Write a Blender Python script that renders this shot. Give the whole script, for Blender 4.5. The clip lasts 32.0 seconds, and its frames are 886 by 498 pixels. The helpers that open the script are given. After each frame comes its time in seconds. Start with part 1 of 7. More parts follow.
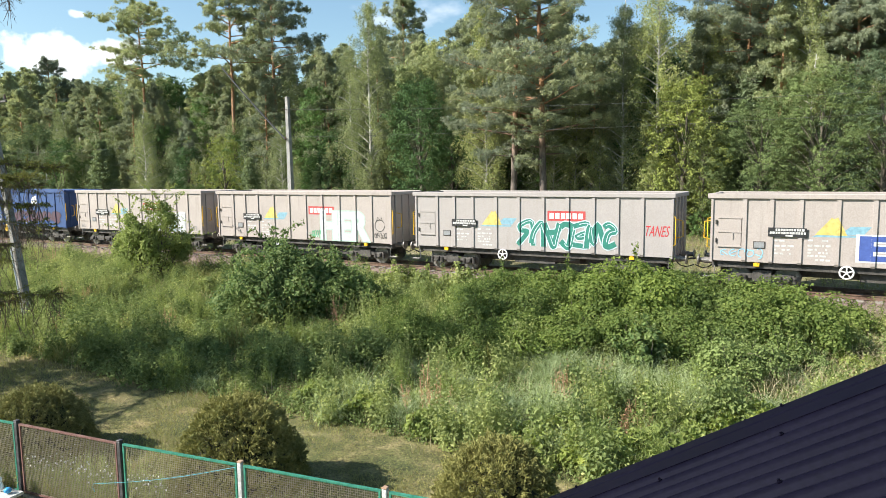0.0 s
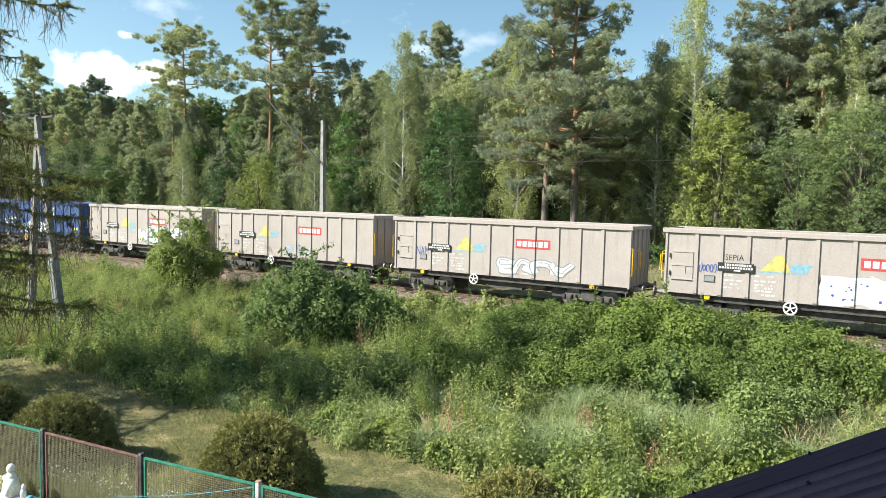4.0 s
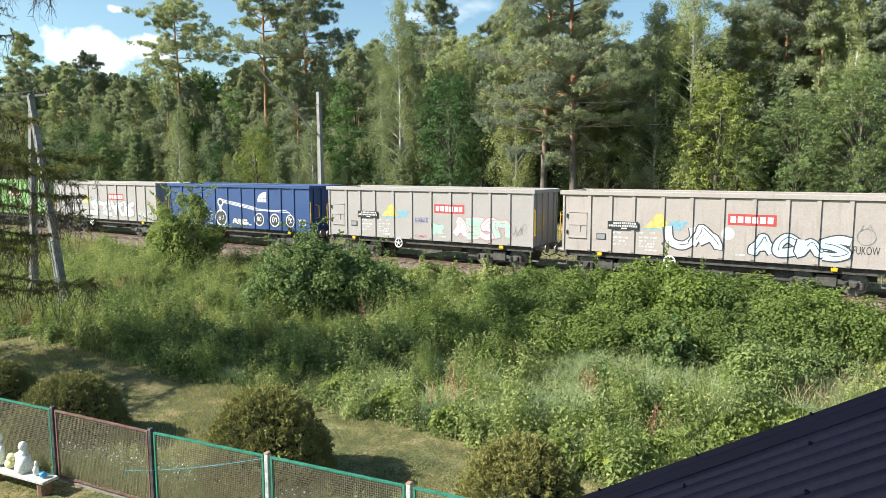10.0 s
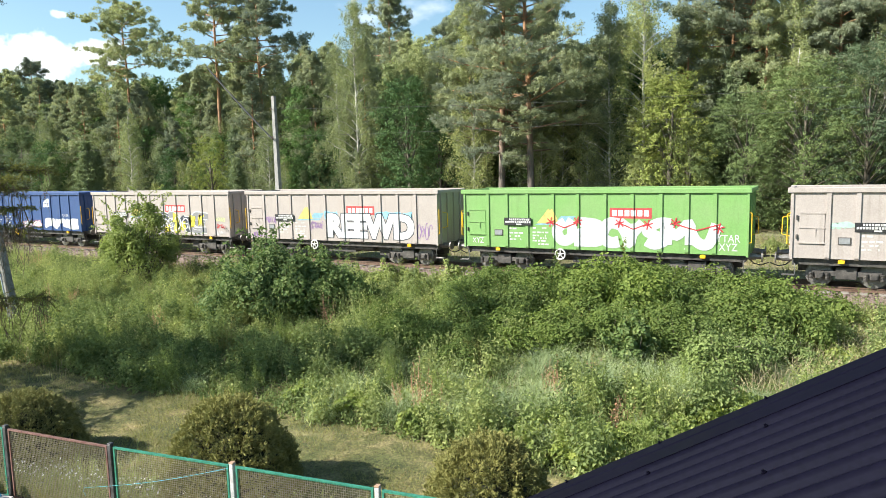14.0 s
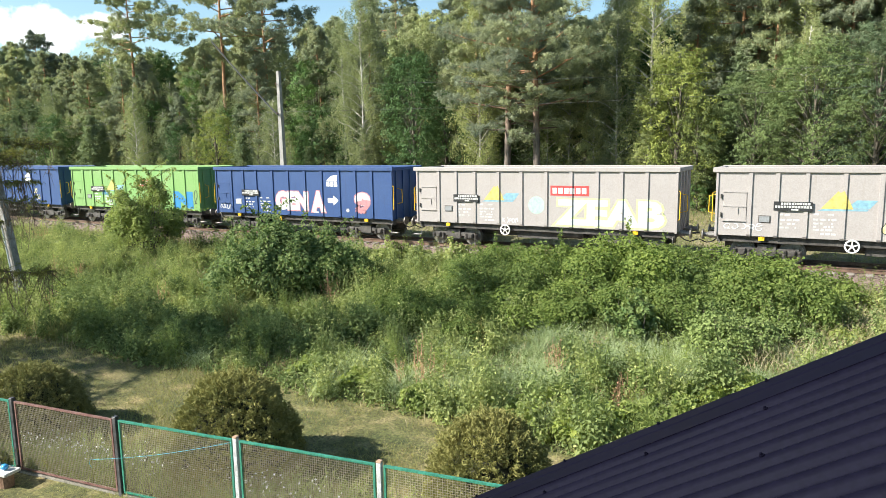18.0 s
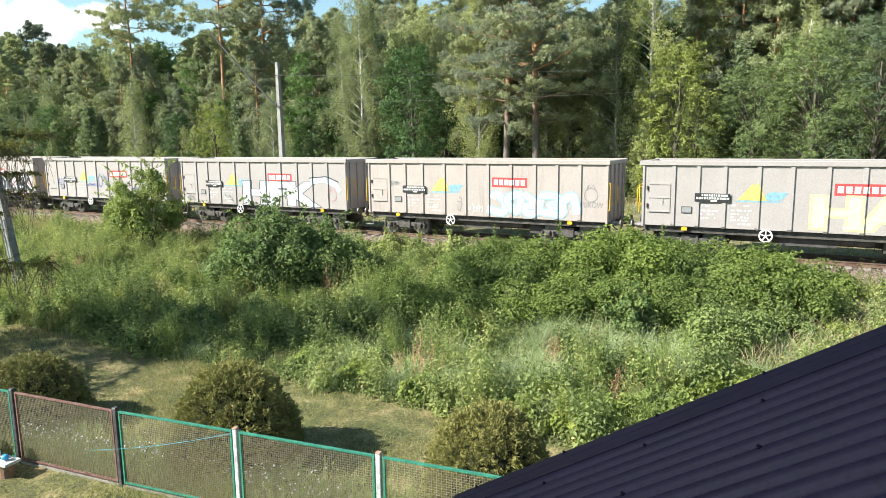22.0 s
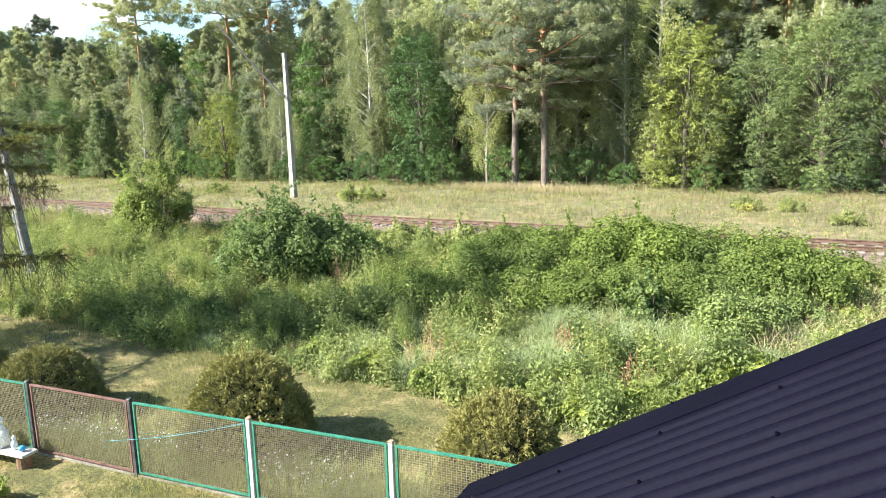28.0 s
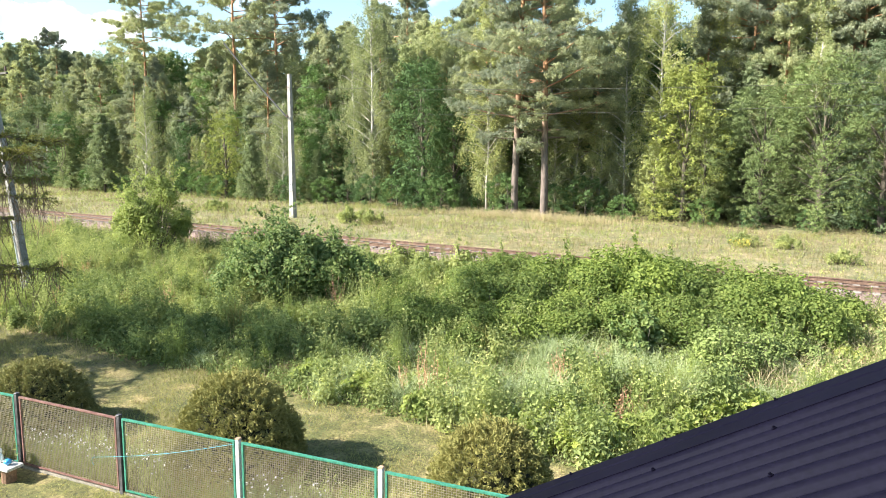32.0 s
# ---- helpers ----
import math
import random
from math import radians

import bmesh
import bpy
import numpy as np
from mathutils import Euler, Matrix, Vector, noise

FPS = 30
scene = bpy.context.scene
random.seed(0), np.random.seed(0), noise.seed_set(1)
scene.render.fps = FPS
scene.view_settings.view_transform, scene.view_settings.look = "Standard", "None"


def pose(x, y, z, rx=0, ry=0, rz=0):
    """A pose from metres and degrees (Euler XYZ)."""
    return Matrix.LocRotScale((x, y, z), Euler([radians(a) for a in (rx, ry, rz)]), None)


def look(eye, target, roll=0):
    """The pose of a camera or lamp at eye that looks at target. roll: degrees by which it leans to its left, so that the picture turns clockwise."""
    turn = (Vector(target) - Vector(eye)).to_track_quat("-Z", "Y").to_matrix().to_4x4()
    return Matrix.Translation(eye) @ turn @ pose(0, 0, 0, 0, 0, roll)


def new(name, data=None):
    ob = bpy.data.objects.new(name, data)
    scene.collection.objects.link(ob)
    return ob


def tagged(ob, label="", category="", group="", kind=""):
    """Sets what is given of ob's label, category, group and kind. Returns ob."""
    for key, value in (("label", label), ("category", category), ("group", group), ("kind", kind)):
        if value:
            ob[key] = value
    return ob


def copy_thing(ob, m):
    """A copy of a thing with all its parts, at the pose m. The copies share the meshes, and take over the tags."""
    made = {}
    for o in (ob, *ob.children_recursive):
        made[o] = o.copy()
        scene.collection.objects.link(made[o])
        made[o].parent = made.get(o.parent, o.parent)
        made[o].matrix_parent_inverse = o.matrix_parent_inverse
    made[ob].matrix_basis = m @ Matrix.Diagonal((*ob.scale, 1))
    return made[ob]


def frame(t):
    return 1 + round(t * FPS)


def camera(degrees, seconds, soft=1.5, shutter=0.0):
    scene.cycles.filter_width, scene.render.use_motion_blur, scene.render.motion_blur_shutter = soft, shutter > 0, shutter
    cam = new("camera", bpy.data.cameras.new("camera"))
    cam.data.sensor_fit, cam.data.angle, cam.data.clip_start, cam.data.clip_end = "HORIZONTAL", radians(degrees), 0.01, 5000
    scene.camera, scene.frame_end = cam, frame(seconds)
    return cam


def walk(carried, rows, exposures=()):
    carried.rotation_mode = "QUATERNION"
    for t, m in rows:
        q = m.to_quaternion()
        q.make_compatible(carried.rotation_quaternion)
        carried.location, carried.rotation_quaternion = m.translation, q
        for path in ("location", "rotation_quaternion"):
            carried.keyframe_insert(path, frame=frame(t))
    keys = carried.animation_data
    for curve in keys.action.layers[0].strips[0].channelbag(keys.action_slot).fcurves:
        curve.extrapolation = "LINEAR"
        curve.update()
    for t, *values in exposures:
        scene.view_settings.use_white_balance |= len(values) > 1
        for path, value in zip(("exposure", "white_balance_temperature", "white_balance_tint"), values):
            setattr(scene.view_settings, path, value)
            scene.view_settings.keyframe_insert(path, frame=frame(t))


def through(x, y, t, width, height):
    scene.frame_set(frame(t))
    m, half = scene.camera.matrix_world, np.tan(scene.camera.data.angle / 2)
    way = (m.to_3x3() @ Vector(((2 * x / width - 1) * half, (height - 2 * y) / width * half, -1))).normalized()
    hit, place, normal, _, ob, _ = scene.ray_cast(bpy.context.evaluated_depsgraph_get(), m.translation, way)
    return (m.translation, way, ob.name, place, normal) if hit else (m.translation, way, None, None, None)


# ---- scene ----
# World: x along the railway track (the train runs towards +x), y across it, z = 0 at the top of the rails.
cam = camera(65.48, 32.0, 0.45)
# seconds, eye x, y, z, yaw, pitch, roll
ROWS = [
    (0.0, -0.019, 0.007, 4.824, 29.78, -6.42, -0.67),
    (0.5, -0.057, 0.071, 4.818, 29.88, -6.49, -0.26),
    (1.0, 0.059, -0.029, 4.843, 30.22, -6.64, -0.38),
    (1.5, -0.017, 0.052, 4.822, 30.65, -6.76, -0.09),
    (2.0, 0.086, -0.075, 4.889, 30.18, -5.79, 0.27),
    (2.5, 0.065, -0.062, 4.918, 30.74, -5.13, 0.50),
    (3.0, 0.045, -0.031, 4.849, 31.28, -4.48, 1.01),
    (3.5, 0.011, 0.025, 4.830, 31.83, -4.27, 1.22),
    (5.5, -0.011, 0.010, 4.824, 33.44, -4.11, 0.47),
    (6.0, 0.037, -0.006, 4.806, 33.84, -4.83, -1.04),
    (6.5, -0.013, 0.017, 4.817, 33.72, -5.41, -0.01),
    (7.0, -0.004, 0.028, 4.819, 33.33, -5.20, -0.08),
    (7.5, -0.067, 0.016, 4.832, 31.97, -4.56, 0.30),
    (8.0, 0.016, -0.008, 4.840, 31.91, -4.44, 0.70),
    (8.5, 0.014, 0.036, 4.826, 32.97, -4.84, -2.20),
    (9.0, -0.024, -0.031, 4.815, 32.92, -4.58, -0.66),
    (9.5, -0.016, 0.003, 4.840, 32.67, -5.77, 0.09),
    (10.0, -0.008, 0.007, 4.845, 32.14, -6.74, -0.05),
    (10.5, 0.002, 0.012, 4.829, 30.06, -6.35, -0.87),
    (11.0, -0.007, 0.023, 4.832, 31.21, -6.95, -0.08),
    (11.5, -0.013, 0.014, 4.829, 31.57, -7.26, -2.01),
    (12.0, -0.017, -0.027, 4.856, 31.42, -7.23, -1.64),
    (12.5, -0.014, 0.035, 4.828, 31.25, -7.24, -1.33),
    (13.0, -0.015, 0.016, 4.837, 30.03, -6.92, -1.03),
    (13.5, -0.006, -0.017, 4.830, 29.69, -6.37, -1.80),
    (14.0, -0.001, -0.028, 4.841, 28.86, -6.64, -1.34),
    (14.5, -0.008, -0.012, 4.848, 28.94, -7.22, -0.82),
    (15.0, -0.009, -0.027, 4.850, 29.49, -7.75, -1.87),
    (15.5, -0.011, -0.004, 4.864, 29.86, -8.10, -1.37),
    (17.5, 0.005, 0.011, 4.834, 29.28, -8.23, -1.12),
    (18.0, 0.006, 0.020, 4.840, 29.32, -8.51, -0.92),
    (18.5, -0.006, -0.031, 4.856, 29.38, -8.59, -0.72),
    (19.0, -0.002, -0.009, 4.843, 29.52, -8.72, -0.63),
    (19.5, -0.004, -0.006, 4.846, 29.59, -8.74, -0.91),
    (20.0, -0.006, -0.002, 4.837, 29.40, -8.81, -1.03),
    (20.5, -0.008, -0.027, 4.857, 29.25, -8.81, -0.88),
    (21.0, -0.012, -0.008, 4.853, 29.33, -8.66, -0.63),
    (21.5, 0.002, 0.007, 4.838, 28.96, -8.68, 0.04),
    (22.0, 0.006, -0.010, 4.848, 29.21, -9.14, -0.72),
    (22.5, -0.005, -0.016, 4.845, 29.09, -9.25, -0.28),
    (23.0, -0.005, -0.012, 4.852, 29.47, -9.19, -1.30),
    (23.5, -0.006, -0.004, 4.847, 29.84, -9.22, -1.50),
    (24.0, -0.008, -0.005, 4.845, 29.67, -9.01, -1.79),
    (24.5, -0.008, -0.004, 4.852, 30.00, -8.83, -1.83),
    (25.0, -0.019, -0.005, 4.848, 29.79, -8.68, -1.06),
    (25.5, -0.003, -0.009, 4.848, 29.88, -9.09, -2.31),
    (27.5, -0.008, 0.024, 4.836, 30.25, -10.56, -1.97),
    (28.0, -0.018, 0.002, 4.844, 29.99, -10.05, -1.46),
    (28.5, -0.017, 0.024, 4.841, 30.08, -9.07, -0.99),
    (29.0, -0.015, 0.019, 4.847, 30.10, -7.98, -0.33),
    (29.5, -0.005, 0.031, 4.838, 29.89, -7.79, -0.22),
    (30.0, -0.018, -0.009, 4.859, 29.77, -7.72, 0.60),
    (30.5, -0.017, -0.009, 4.860, 29.75, -7.76, 0.66),
    (31.0, -0.012, -0.003, 4.853, 29.55, -7.82, 0.60),
    (31.5, -0.022, -0.020, 4.871, 29.69, -7.87, 0.85),
    (32.0, -0.018, -0.018, 4.864, 29.74, -7.98, 0.56),
]
EXPOSURES = [(0.0, 1.1, 6500, 10), (3.0, 1.1, 6450, 7), (6.0, 1.1, 6450, 7), (7.0, 1.25, 6450, 7), (8.0, 1.1, 6450, 7), (9.0, 1.0, 6400, 7), (12.0, 1.22, 6450, 9), (15.0, 1.2, 6450, 8), (18.0, 1.25, 6500, 9), (19.5, 1.5, 6550, 9), (21.0, 1.55, 6550, 9), (22.0, 1.3, 6450, 8), (25.5, 1.2, 6450, 9), (28.0, 1.76, 6550, 11), (32.0, 1.85, 6700, 12)]
walk(cam, [(t, pose(x, y, z, 90 + pitch, 0, yaw) @ pose(0, 0, 0, 0, 0, roll)) for t, x, y, z, yaw, pitch, roll in ROWS], EXPOSURES)

# ---- sky and sun: a clear summer afternoon, the sun to the left and a little behind ----
SUN_AZ = math.atan2(-0.74, -0.67)      # of the way to the sun, clockwise from +y
SUN_EL = radians(37)
SUN_WAY = Vector((math.sin(SUN_AZ) * math.cos(SUN_EL), math.cos(SUN_AZ) * math.cos(SUN_EL), math.sin(SUN_EL)))


def make_world():
    world = bpy.data.worlds.new("sky")
    scene.world = world
    world.use_nodes = True
    nt = world.node_tree
    nt.nodes.clear()
    out, bg = nt.nodes.new("ShaderNodeOutputWorld"), nt.nodes.new("ShaderNodeBackground")
    sky = nt.nodes.new("ShaderNodeTexSky")
    sky.sky_type, sky.sun_disc = "NISHITA", False
    sky.sun_elevation, sky.sun_rotation = SUN_EL, SUN_AZ
    sky.air_density, sky.dust_density, sky.ozone_density = 1.0, 1.0, 0.4
    bg.inputs["Strength"].default_value = 0.077
    # fair-weather clouds: noise on the dome, thinning out towards the zenith
    co, mapping = nt.nodes.new("ShaderNodeTexCoord"), nt.nodes.new("ShaderNodeMapping")
    mapping.inputs["Scale"].default_value = (3.0, 3.0, 6.0)
    mapping.inputs["Location"].default_value = (0.35, 0.1, 0.2)
    n1 = nt.nodes.new("ShaderNodeTexNoise")
    n1.inputs["Scale"].default_value, n1.inputs["Detail"].default_value, n1.inputs["Roughness"].default_value = 1.6, 9.0, 0.56
    ramp = nt.nodes.new("ShaderNodeValToRGB")
    ramp.color_ramp.elements[0].position, ramp.color_ramp.elements[1].position = 0.62, 0.86
    # one heap cloud low over the wood and a few puffs above it
    heap = None
    for (x, y, z), r in (((-0.843, 0.512, 0.145), 0.085), ((-0.805, 0.575, 0.155), 0.06), ((-0.856, 0.472, 0.212), 0.02), ((-0.818, 0.537, 0.197), 0.024)):
        sub_, ln, mr = nt.nodes.new("ShaderNodeVectorMath"), nt.nodes.new("ShaderNodeVectorMath"), nt.nodes.new("ShaderNodeMapRange")
        sub_.operation, ln.operation = "SUBTRACT", "LENGTH"
        sub_.inputs[1].default_value = (x, y, z)
        flat = nt.nodes.new("ShaderNodeVectorMath")
        flat.operation, flat.inputs[1].default_value = "MULTIPLY", (1, 1, 2.0)
        mr.inputs["From Min"].default_value, mr.inputs["From Max"].default_value = r, 0.0
        mr.inputs["To Max"].default_value = 1.2 if r > 0.04 else 0.75
        nt.links.new(co.outputs["Generated"], sub_.inputs[0])
        nt.links.new(sub_.outputs[0], flat.inputs[0])
        nt.links.new(flat.outputs[0], ln.inputs[0])
        nt.links.new(ln.outputs["Value"], mr.inputs["Value"])
        if heap is None:
            heap = mr.outputs["Result"]
        else:
            mx = nt.nodes.new("ShaderNodeMath")
            mx.operation = "MAXIMUM"
            nt.links.new(heap, mx.inputs[0])
            nt.links.new(mr.outputs["Result"], mx.inputs[1])
            heap = mx.outputs[0]
    n2, add, edge, both = nt.nodes.new("ShaderNodeTexNoise"), nt.nodes.new("ShaderNodeMath"), nt.nodes.new("ShaderNodeMapRange"), nt.nodes.new("ShaderNodeMath")
    n2.inputs["Scale"].default_value, n2.inputs["Detail"].default_value = 34.0, 8.0
    nt.links.new(co.outputs["Generated"], n2.inputs["Vector"])
    add.operation, both.operation = "MULTIPLY_ADD", "MAXIMUM"
    add.inputs[1].default_value = 1.6
    nt.links.new(n2.outputs["Fac"], add.inputs[0])
    nt.links.new(heap, add.inputs[2])
    edge.inputs["From Min"].default_value, edge.inputs["From Max"].default_value = 1.22, 1.5
    nt.links.new(add.outputs[0], edge.inputs["Value"])
    nt.links.new(edge.outputs["Result"], both.inputs[0])
    nt.links.new(ramp.outputs["Color"], both.inputs[1])
    mix = nt.nodes.new("ShaderNodeMixRGB")
    mix.inputs["Color2"].default_value = (8.8, 9.1, 9.5, 1)
    nt.links.new(co.outputs["Generated"], mapping.inputs["Vector"])
    nt.links.new(mapping.outputs["Vector"], n1.inputs["Vector"])
    nt.links.new(n1.outputs["Fac"], ramp.inputs["Fac"])
    nt.links.new(both.outputs[0], mix.inputs["Fac"])
    cyan = nt.nodes.new("ShaderNodeMixRGB")
    cyan.blend_type, cyan.inputs["Fac"].default_value, cyan.inputs["Color2"].default_value = "MULTIPLY", 1.0, (0.97, 1.12, 1.12, 1)
    nt.links.new(sky.outputs["Color"], cyan.inputs["Color1"])
    nt.links.new(cyan.outputs["Color"], mix.inputs["Color1"])
    nt.links.new(mix.outputs["Color"], bg.inputs["Color"])
    nt.links.new(bg.outputs["Background"], out.inputs["Surface"])


make_world()
sun = new("sun", bpy.data.lights.new("sun", "SUN"))
sun.data.energy, sun.data.angle, sun.data.color = 5.0, radians(0.55), (1.0, 0.95, 0.86)
sun.matrix_world = look(SUN_WAY * 100, (0, 0, 0))


# ---- materials ----
def material(name, rough=0.8, metal=0.0):
    m = bpy.data.materials.new(name)
    m.use_nodes = True
    b = m.node_tree.nodes["Principled BSDF"]
    b.inputs["Roughness"].default_value, b.inputs["Metallic"].default_value = rough, metal
    return m, m.node_tree, b


def ramp_node(nt, stops, fac):
    r = nt.nodes.new("ShaderNodeValToRGB")
    els = r.color_ramp.elements
    while len(els) < len(stops):
        els.new(0.5)
    for e, (p, c) in zip(els, stops):
        e.position, e.color = p, (*c, 1)
    nt.links.new(fac, r.inputs["Fac"])
    return r.outputs["Color"]


def noise_node(nt, scale, detail=4.0, stretch=(1, 1, 1), rough=0.55, shift=None):
    co, mp, n = nt.nodes.new("ShaderNodeTexCoord"), nt.nodes.new("ShaderNodeMapping"), nt.nodes.new("ShaderNodeTexNoise")
    mp.inputs["Scale"].default_value = stretch
    n.inputs["Scale"].default_value, n.inputs["Detail"].default_value, n.inputs["Roughness"].default_value = scale, detail, rough
    nt.links.new(co.outputs["Object"], mp.inputs["Vector"])
    if shift is not None:
        nt.links.new(shift, mp.inputs["Location"])
    nt.links.new(mp.outputs["Vector"], n.inputs["Vector"])
    return n.outputs["Fac"]


def object_shift(nt):
    info, mul = nt.nodes.new("ShaderNodeObjectInfo"), nt.nodes.new("ShaderNodeMath")
    mul.operation, mul.inputs[1].default_value = "MULTIPLY", 60.0
    nt.links.new(info.outputs["Random"], mul.inputs[0])
    return mul.outputs[0]


def mix_node(nt, fac, a, b, mode="MIX"):
    m = nt.nodes.new("ShaderNodeMixRGB")
    m.blend_type = mode
    for key, v in (("Fac", fac), ("Color1", a), ("Color2", b)):
        if hasattr(v, "is_linked"):
            nt.links.new(v, m.inputs[key])
        else:
            m.inputs[key].default_value = v if key == "Fac" else (*v, 1)
    return m.outputs["Color"]


def bump(nt, b, height, strength=0.3, distance=0.02):
    n = nt.nodes.new("ShaderNodeBump")
    n.inputs["Strength"].default_value, n.inputs["Distance"].default_value = strength, distance
    nt.links.new(height, n.inputs["Height"])
    nt.links.new(n.outputs["Normal"], b.inputs["Normal"])


def rough_surface(name, dark, light, scale, rough=0.85, metal=0.0, stretch=(1, 1, 1), relief=0.3, fine=6.0, depth=0.02):
    """A surface whose colour wanders between two tones at two scales, with a matching fine relief."""
    m, nt, b = material(name, rough, metal)
    big = noise_node(nt, scale, 5, stretch)
    small = noise_node(nt, scale * fine, 4, stretch)
    c1 = ramp_node(nt, [(0.3, dark), (0.7, light)], big)
    c2 = ramp_node(nt, [(0.25, (0.55, 0.55, 0.55)), (0.75, (1.25, 1.25, 1.25))], small)
    nt.links.new(mix_node(nt, 1.0, c1, c2, "MULTIPLY"), b.inputs["Base Color"])
    bump(nt, b, small, relief, depth)
    return m


def leaf_material(name, tones, through=0.35, rough=0.55, spread=0.25, gain=1.62, blue=1.15, even=0.5, patchy=0.25, patch_scale=0.45):
    """Foliage: each leaf has its own tone between the given ones, and lets some light through."""
    m = bpy.data.materials.new(name)
    m.use_nodes = True
    nt = m.node_tree
    b = nt.nodes["Principled BSDF"]
    b.inputs["Roughness"].default_value = rough
    b.inputs["Specular IOR Level"].default_value = 0.06
    mean = [sum(c[i] for c in tones) / len(tones) for i in range(3)]
    tones = [[a + (v - a) * even for v, a in zip(c, mean)] for c in tones]
    tones = [tuple(min(0.6, gain * v * k) for v, k in zip(c, (1.05, 1.0, blue))) for c in tones]
    geo, info = nt.nodes.new("ShaderNodeNewGeometry"), nt.nodes.new("ShaderNodeObjectInfo")
    col = ramp_node(nt, [(i / (len(tones) - 1), c) for i, c in enumerate(tones)], geo.outputs["Random Per Island"])
    tree_tone = ramp_node(nt, [(0.0, (1 - spread, 1 - spread, 1 - spread * 0.6)), (1.0, (1 + spread, 1 + spread * 0.7, 1 - spread * 0.2))], info.outputs["Random"])
    patch = ramp_node(nt, [(0.32, (1 - patchy, 1 - patchy * 0.88, 1 - patchy)), (0.68, (1 + patchy, 1 + patchy * 0.8, 1 + patchy * 0.4))], noise_node(nt, patch_scale, 3))
    col = mix_node(nt, 1.0, mix_node(nt, 1.0, col, tree_tone, "MULTIPLY"), patch, "MULTIPLY")
    nt.links.new(col, b.inputs["Base Color"])
    tr, mx = nt.nodes.new("ShaderNodeBsdfTranslucent"), nt.nodes.new("ShaderNodeMixShader")
    warm = mix_node(nt, 1.0, col, (1.1, 1.12, 0.85), "MULTIPLY")
    nt.links.new(warm, tr.inputs["Color"])
    mx.inputs["Fac"].default_value = through * 0.75
    nt.links.new(b.outputs["BSDF"], mx.inputs[1])
    nt.links.new(tr.outputs["BSDF"], mx.inputs[2])
    nt.links.new(mx.outputs["Shader"], nt.nodes["Material Output"].inputs["Surface"])
    return m


def wagon_paint(name, base, dust, grime):
    """Weathered wagon paint: dusty patches, rain streaks running down, darker grime near the sole bar."""
    m, nt, b = material(name, 0.55)
    shift = object_shift(nt)
    patch = noise_node(nt, 0.7, 5, (1, 1, 1.4), 0.6, shift)
    streak = noise_node(nt, 3.2, 5, (1.6, 1.6, 0.12), 0.6, shift)
    fine = noise_node(nt, 22, 3)
    c = mix_node(nt, ramp_node(nt, [(0.35, (0, 0, 0)), (0.75, (0.75, 0.75, 0.75))], patch), base, dust)
    c = mix_node(nt, ramp_node(nt, [(0.56, (0, 0, 0)), (0.80, (0.6, 0.6, 0.6))], streak), c, grime)
    c = mix_node(nt, 1.0, c, ramp_node(nt, [(0.3, (0.88, 0.88, 0.88)), (0.7, (1.08, 1.08, 1.08))], fine), "MULTIPLY")
    nt.links.new(c, b.inputs["Base Color"])
    bump(nt, b, patch, 0.12, 0.02)
    return m


def plain(name, color, rough=0.6, metal=0.0, wander=0.25):
    m, nt, b = material(name, rough, metal)
    n = noise_node(nt, 7.0, 5)
    lo, hi = 1 - wander, 1 + wander
    c = mix_node(nt, 1.0, color, ramp_node(nt, [(0.3, (lo, lo, lo)), (0.7, (hi, hi, hi))], n), "MULTIPLY")
    nt.links.new(c, b.inputs["Base Color"])
    return m


PAINT = {
    "beige": wagon_paint("beige_paint", (0.385, 0.34, 0.316), (0.33, 0.288, 0.266), (0.20, 0.17, 0.145)),
    "pale": wagon_paint("pale_paint", (0.35, 0.322, 0.312), (0.315, 0.288, 0.276), (0.28, 0.25, 0.22)),
    "blue": wagon_paint("blue_paint", (0.018, 0.057, 0.180), (0.032, 0.075, 0.20), (0.02, 0.032, 0.078)),
    "green": wagon_paint("green_paint", (0.165, 0.33, 0.095), (0.205, 0.325, 0.13), (0.10, 0.19, 0.055)),
}
RUST = rough_surface("rusty_inner_wall", (0.20, 0.11, 0.06), (0.42, 0.30, 0.20), 2.2, 0.9)
IRON = rough_surface("dusty_dark_iron", (0.035, 0.032, 0.03), (0.11, 0.10, 0.09), 3.0, 0.7)
STEEL = rough_surface("worn_steel", (0.16, 0.15, 0.14), (0.30, 0.28, 0.26), 6.0, 0.45, 0.6)
YELLOW = plain("yellow_paint", (0.75, 0.45, 0.02), 0.45)
WHITE = plain("white_paint", (0.80, 0.80, 0.78), 0.5, 0, 0.12)
SIGN_RED = plain("red_sign_paint", (0.40, 0.055, 0.055), 0.5, 0, 0.15)
SIGN_YELLOW = plain("sign_yellow", (0.52, 0.42, 0.13), 0.5, 0, 0.25)
STENCIL = plain("worn_stencil_white", (0.50, 0.50, 0.49), 0.6, 0, 0.35)
SIGN_BLUE = plain("sign_blue", (0.18, 0.33, 0.41), 0.5, 0, 0.25)
BLACK = plain("black_paint", (0.022, 0.022, 0.024), 0.5, 0, 0.3)


# ---- building helpers ----
def part(name, bm, mat, parent=None, label="", smooth=False):
    """Links a bmesh as one mesh object, under a thing or a part when one is given."""
    me = bpy.data.meshes.new(name)
    bm.to_mesh(me)
    bm.free()
    if smooth:
        me.polygons.foreach_set("use_smooth", [True] * len(me.polygons))
    me.materials.append(mat)
    ob = new(name, me)
    ob.parent = parent
    return tagged(ob, label)


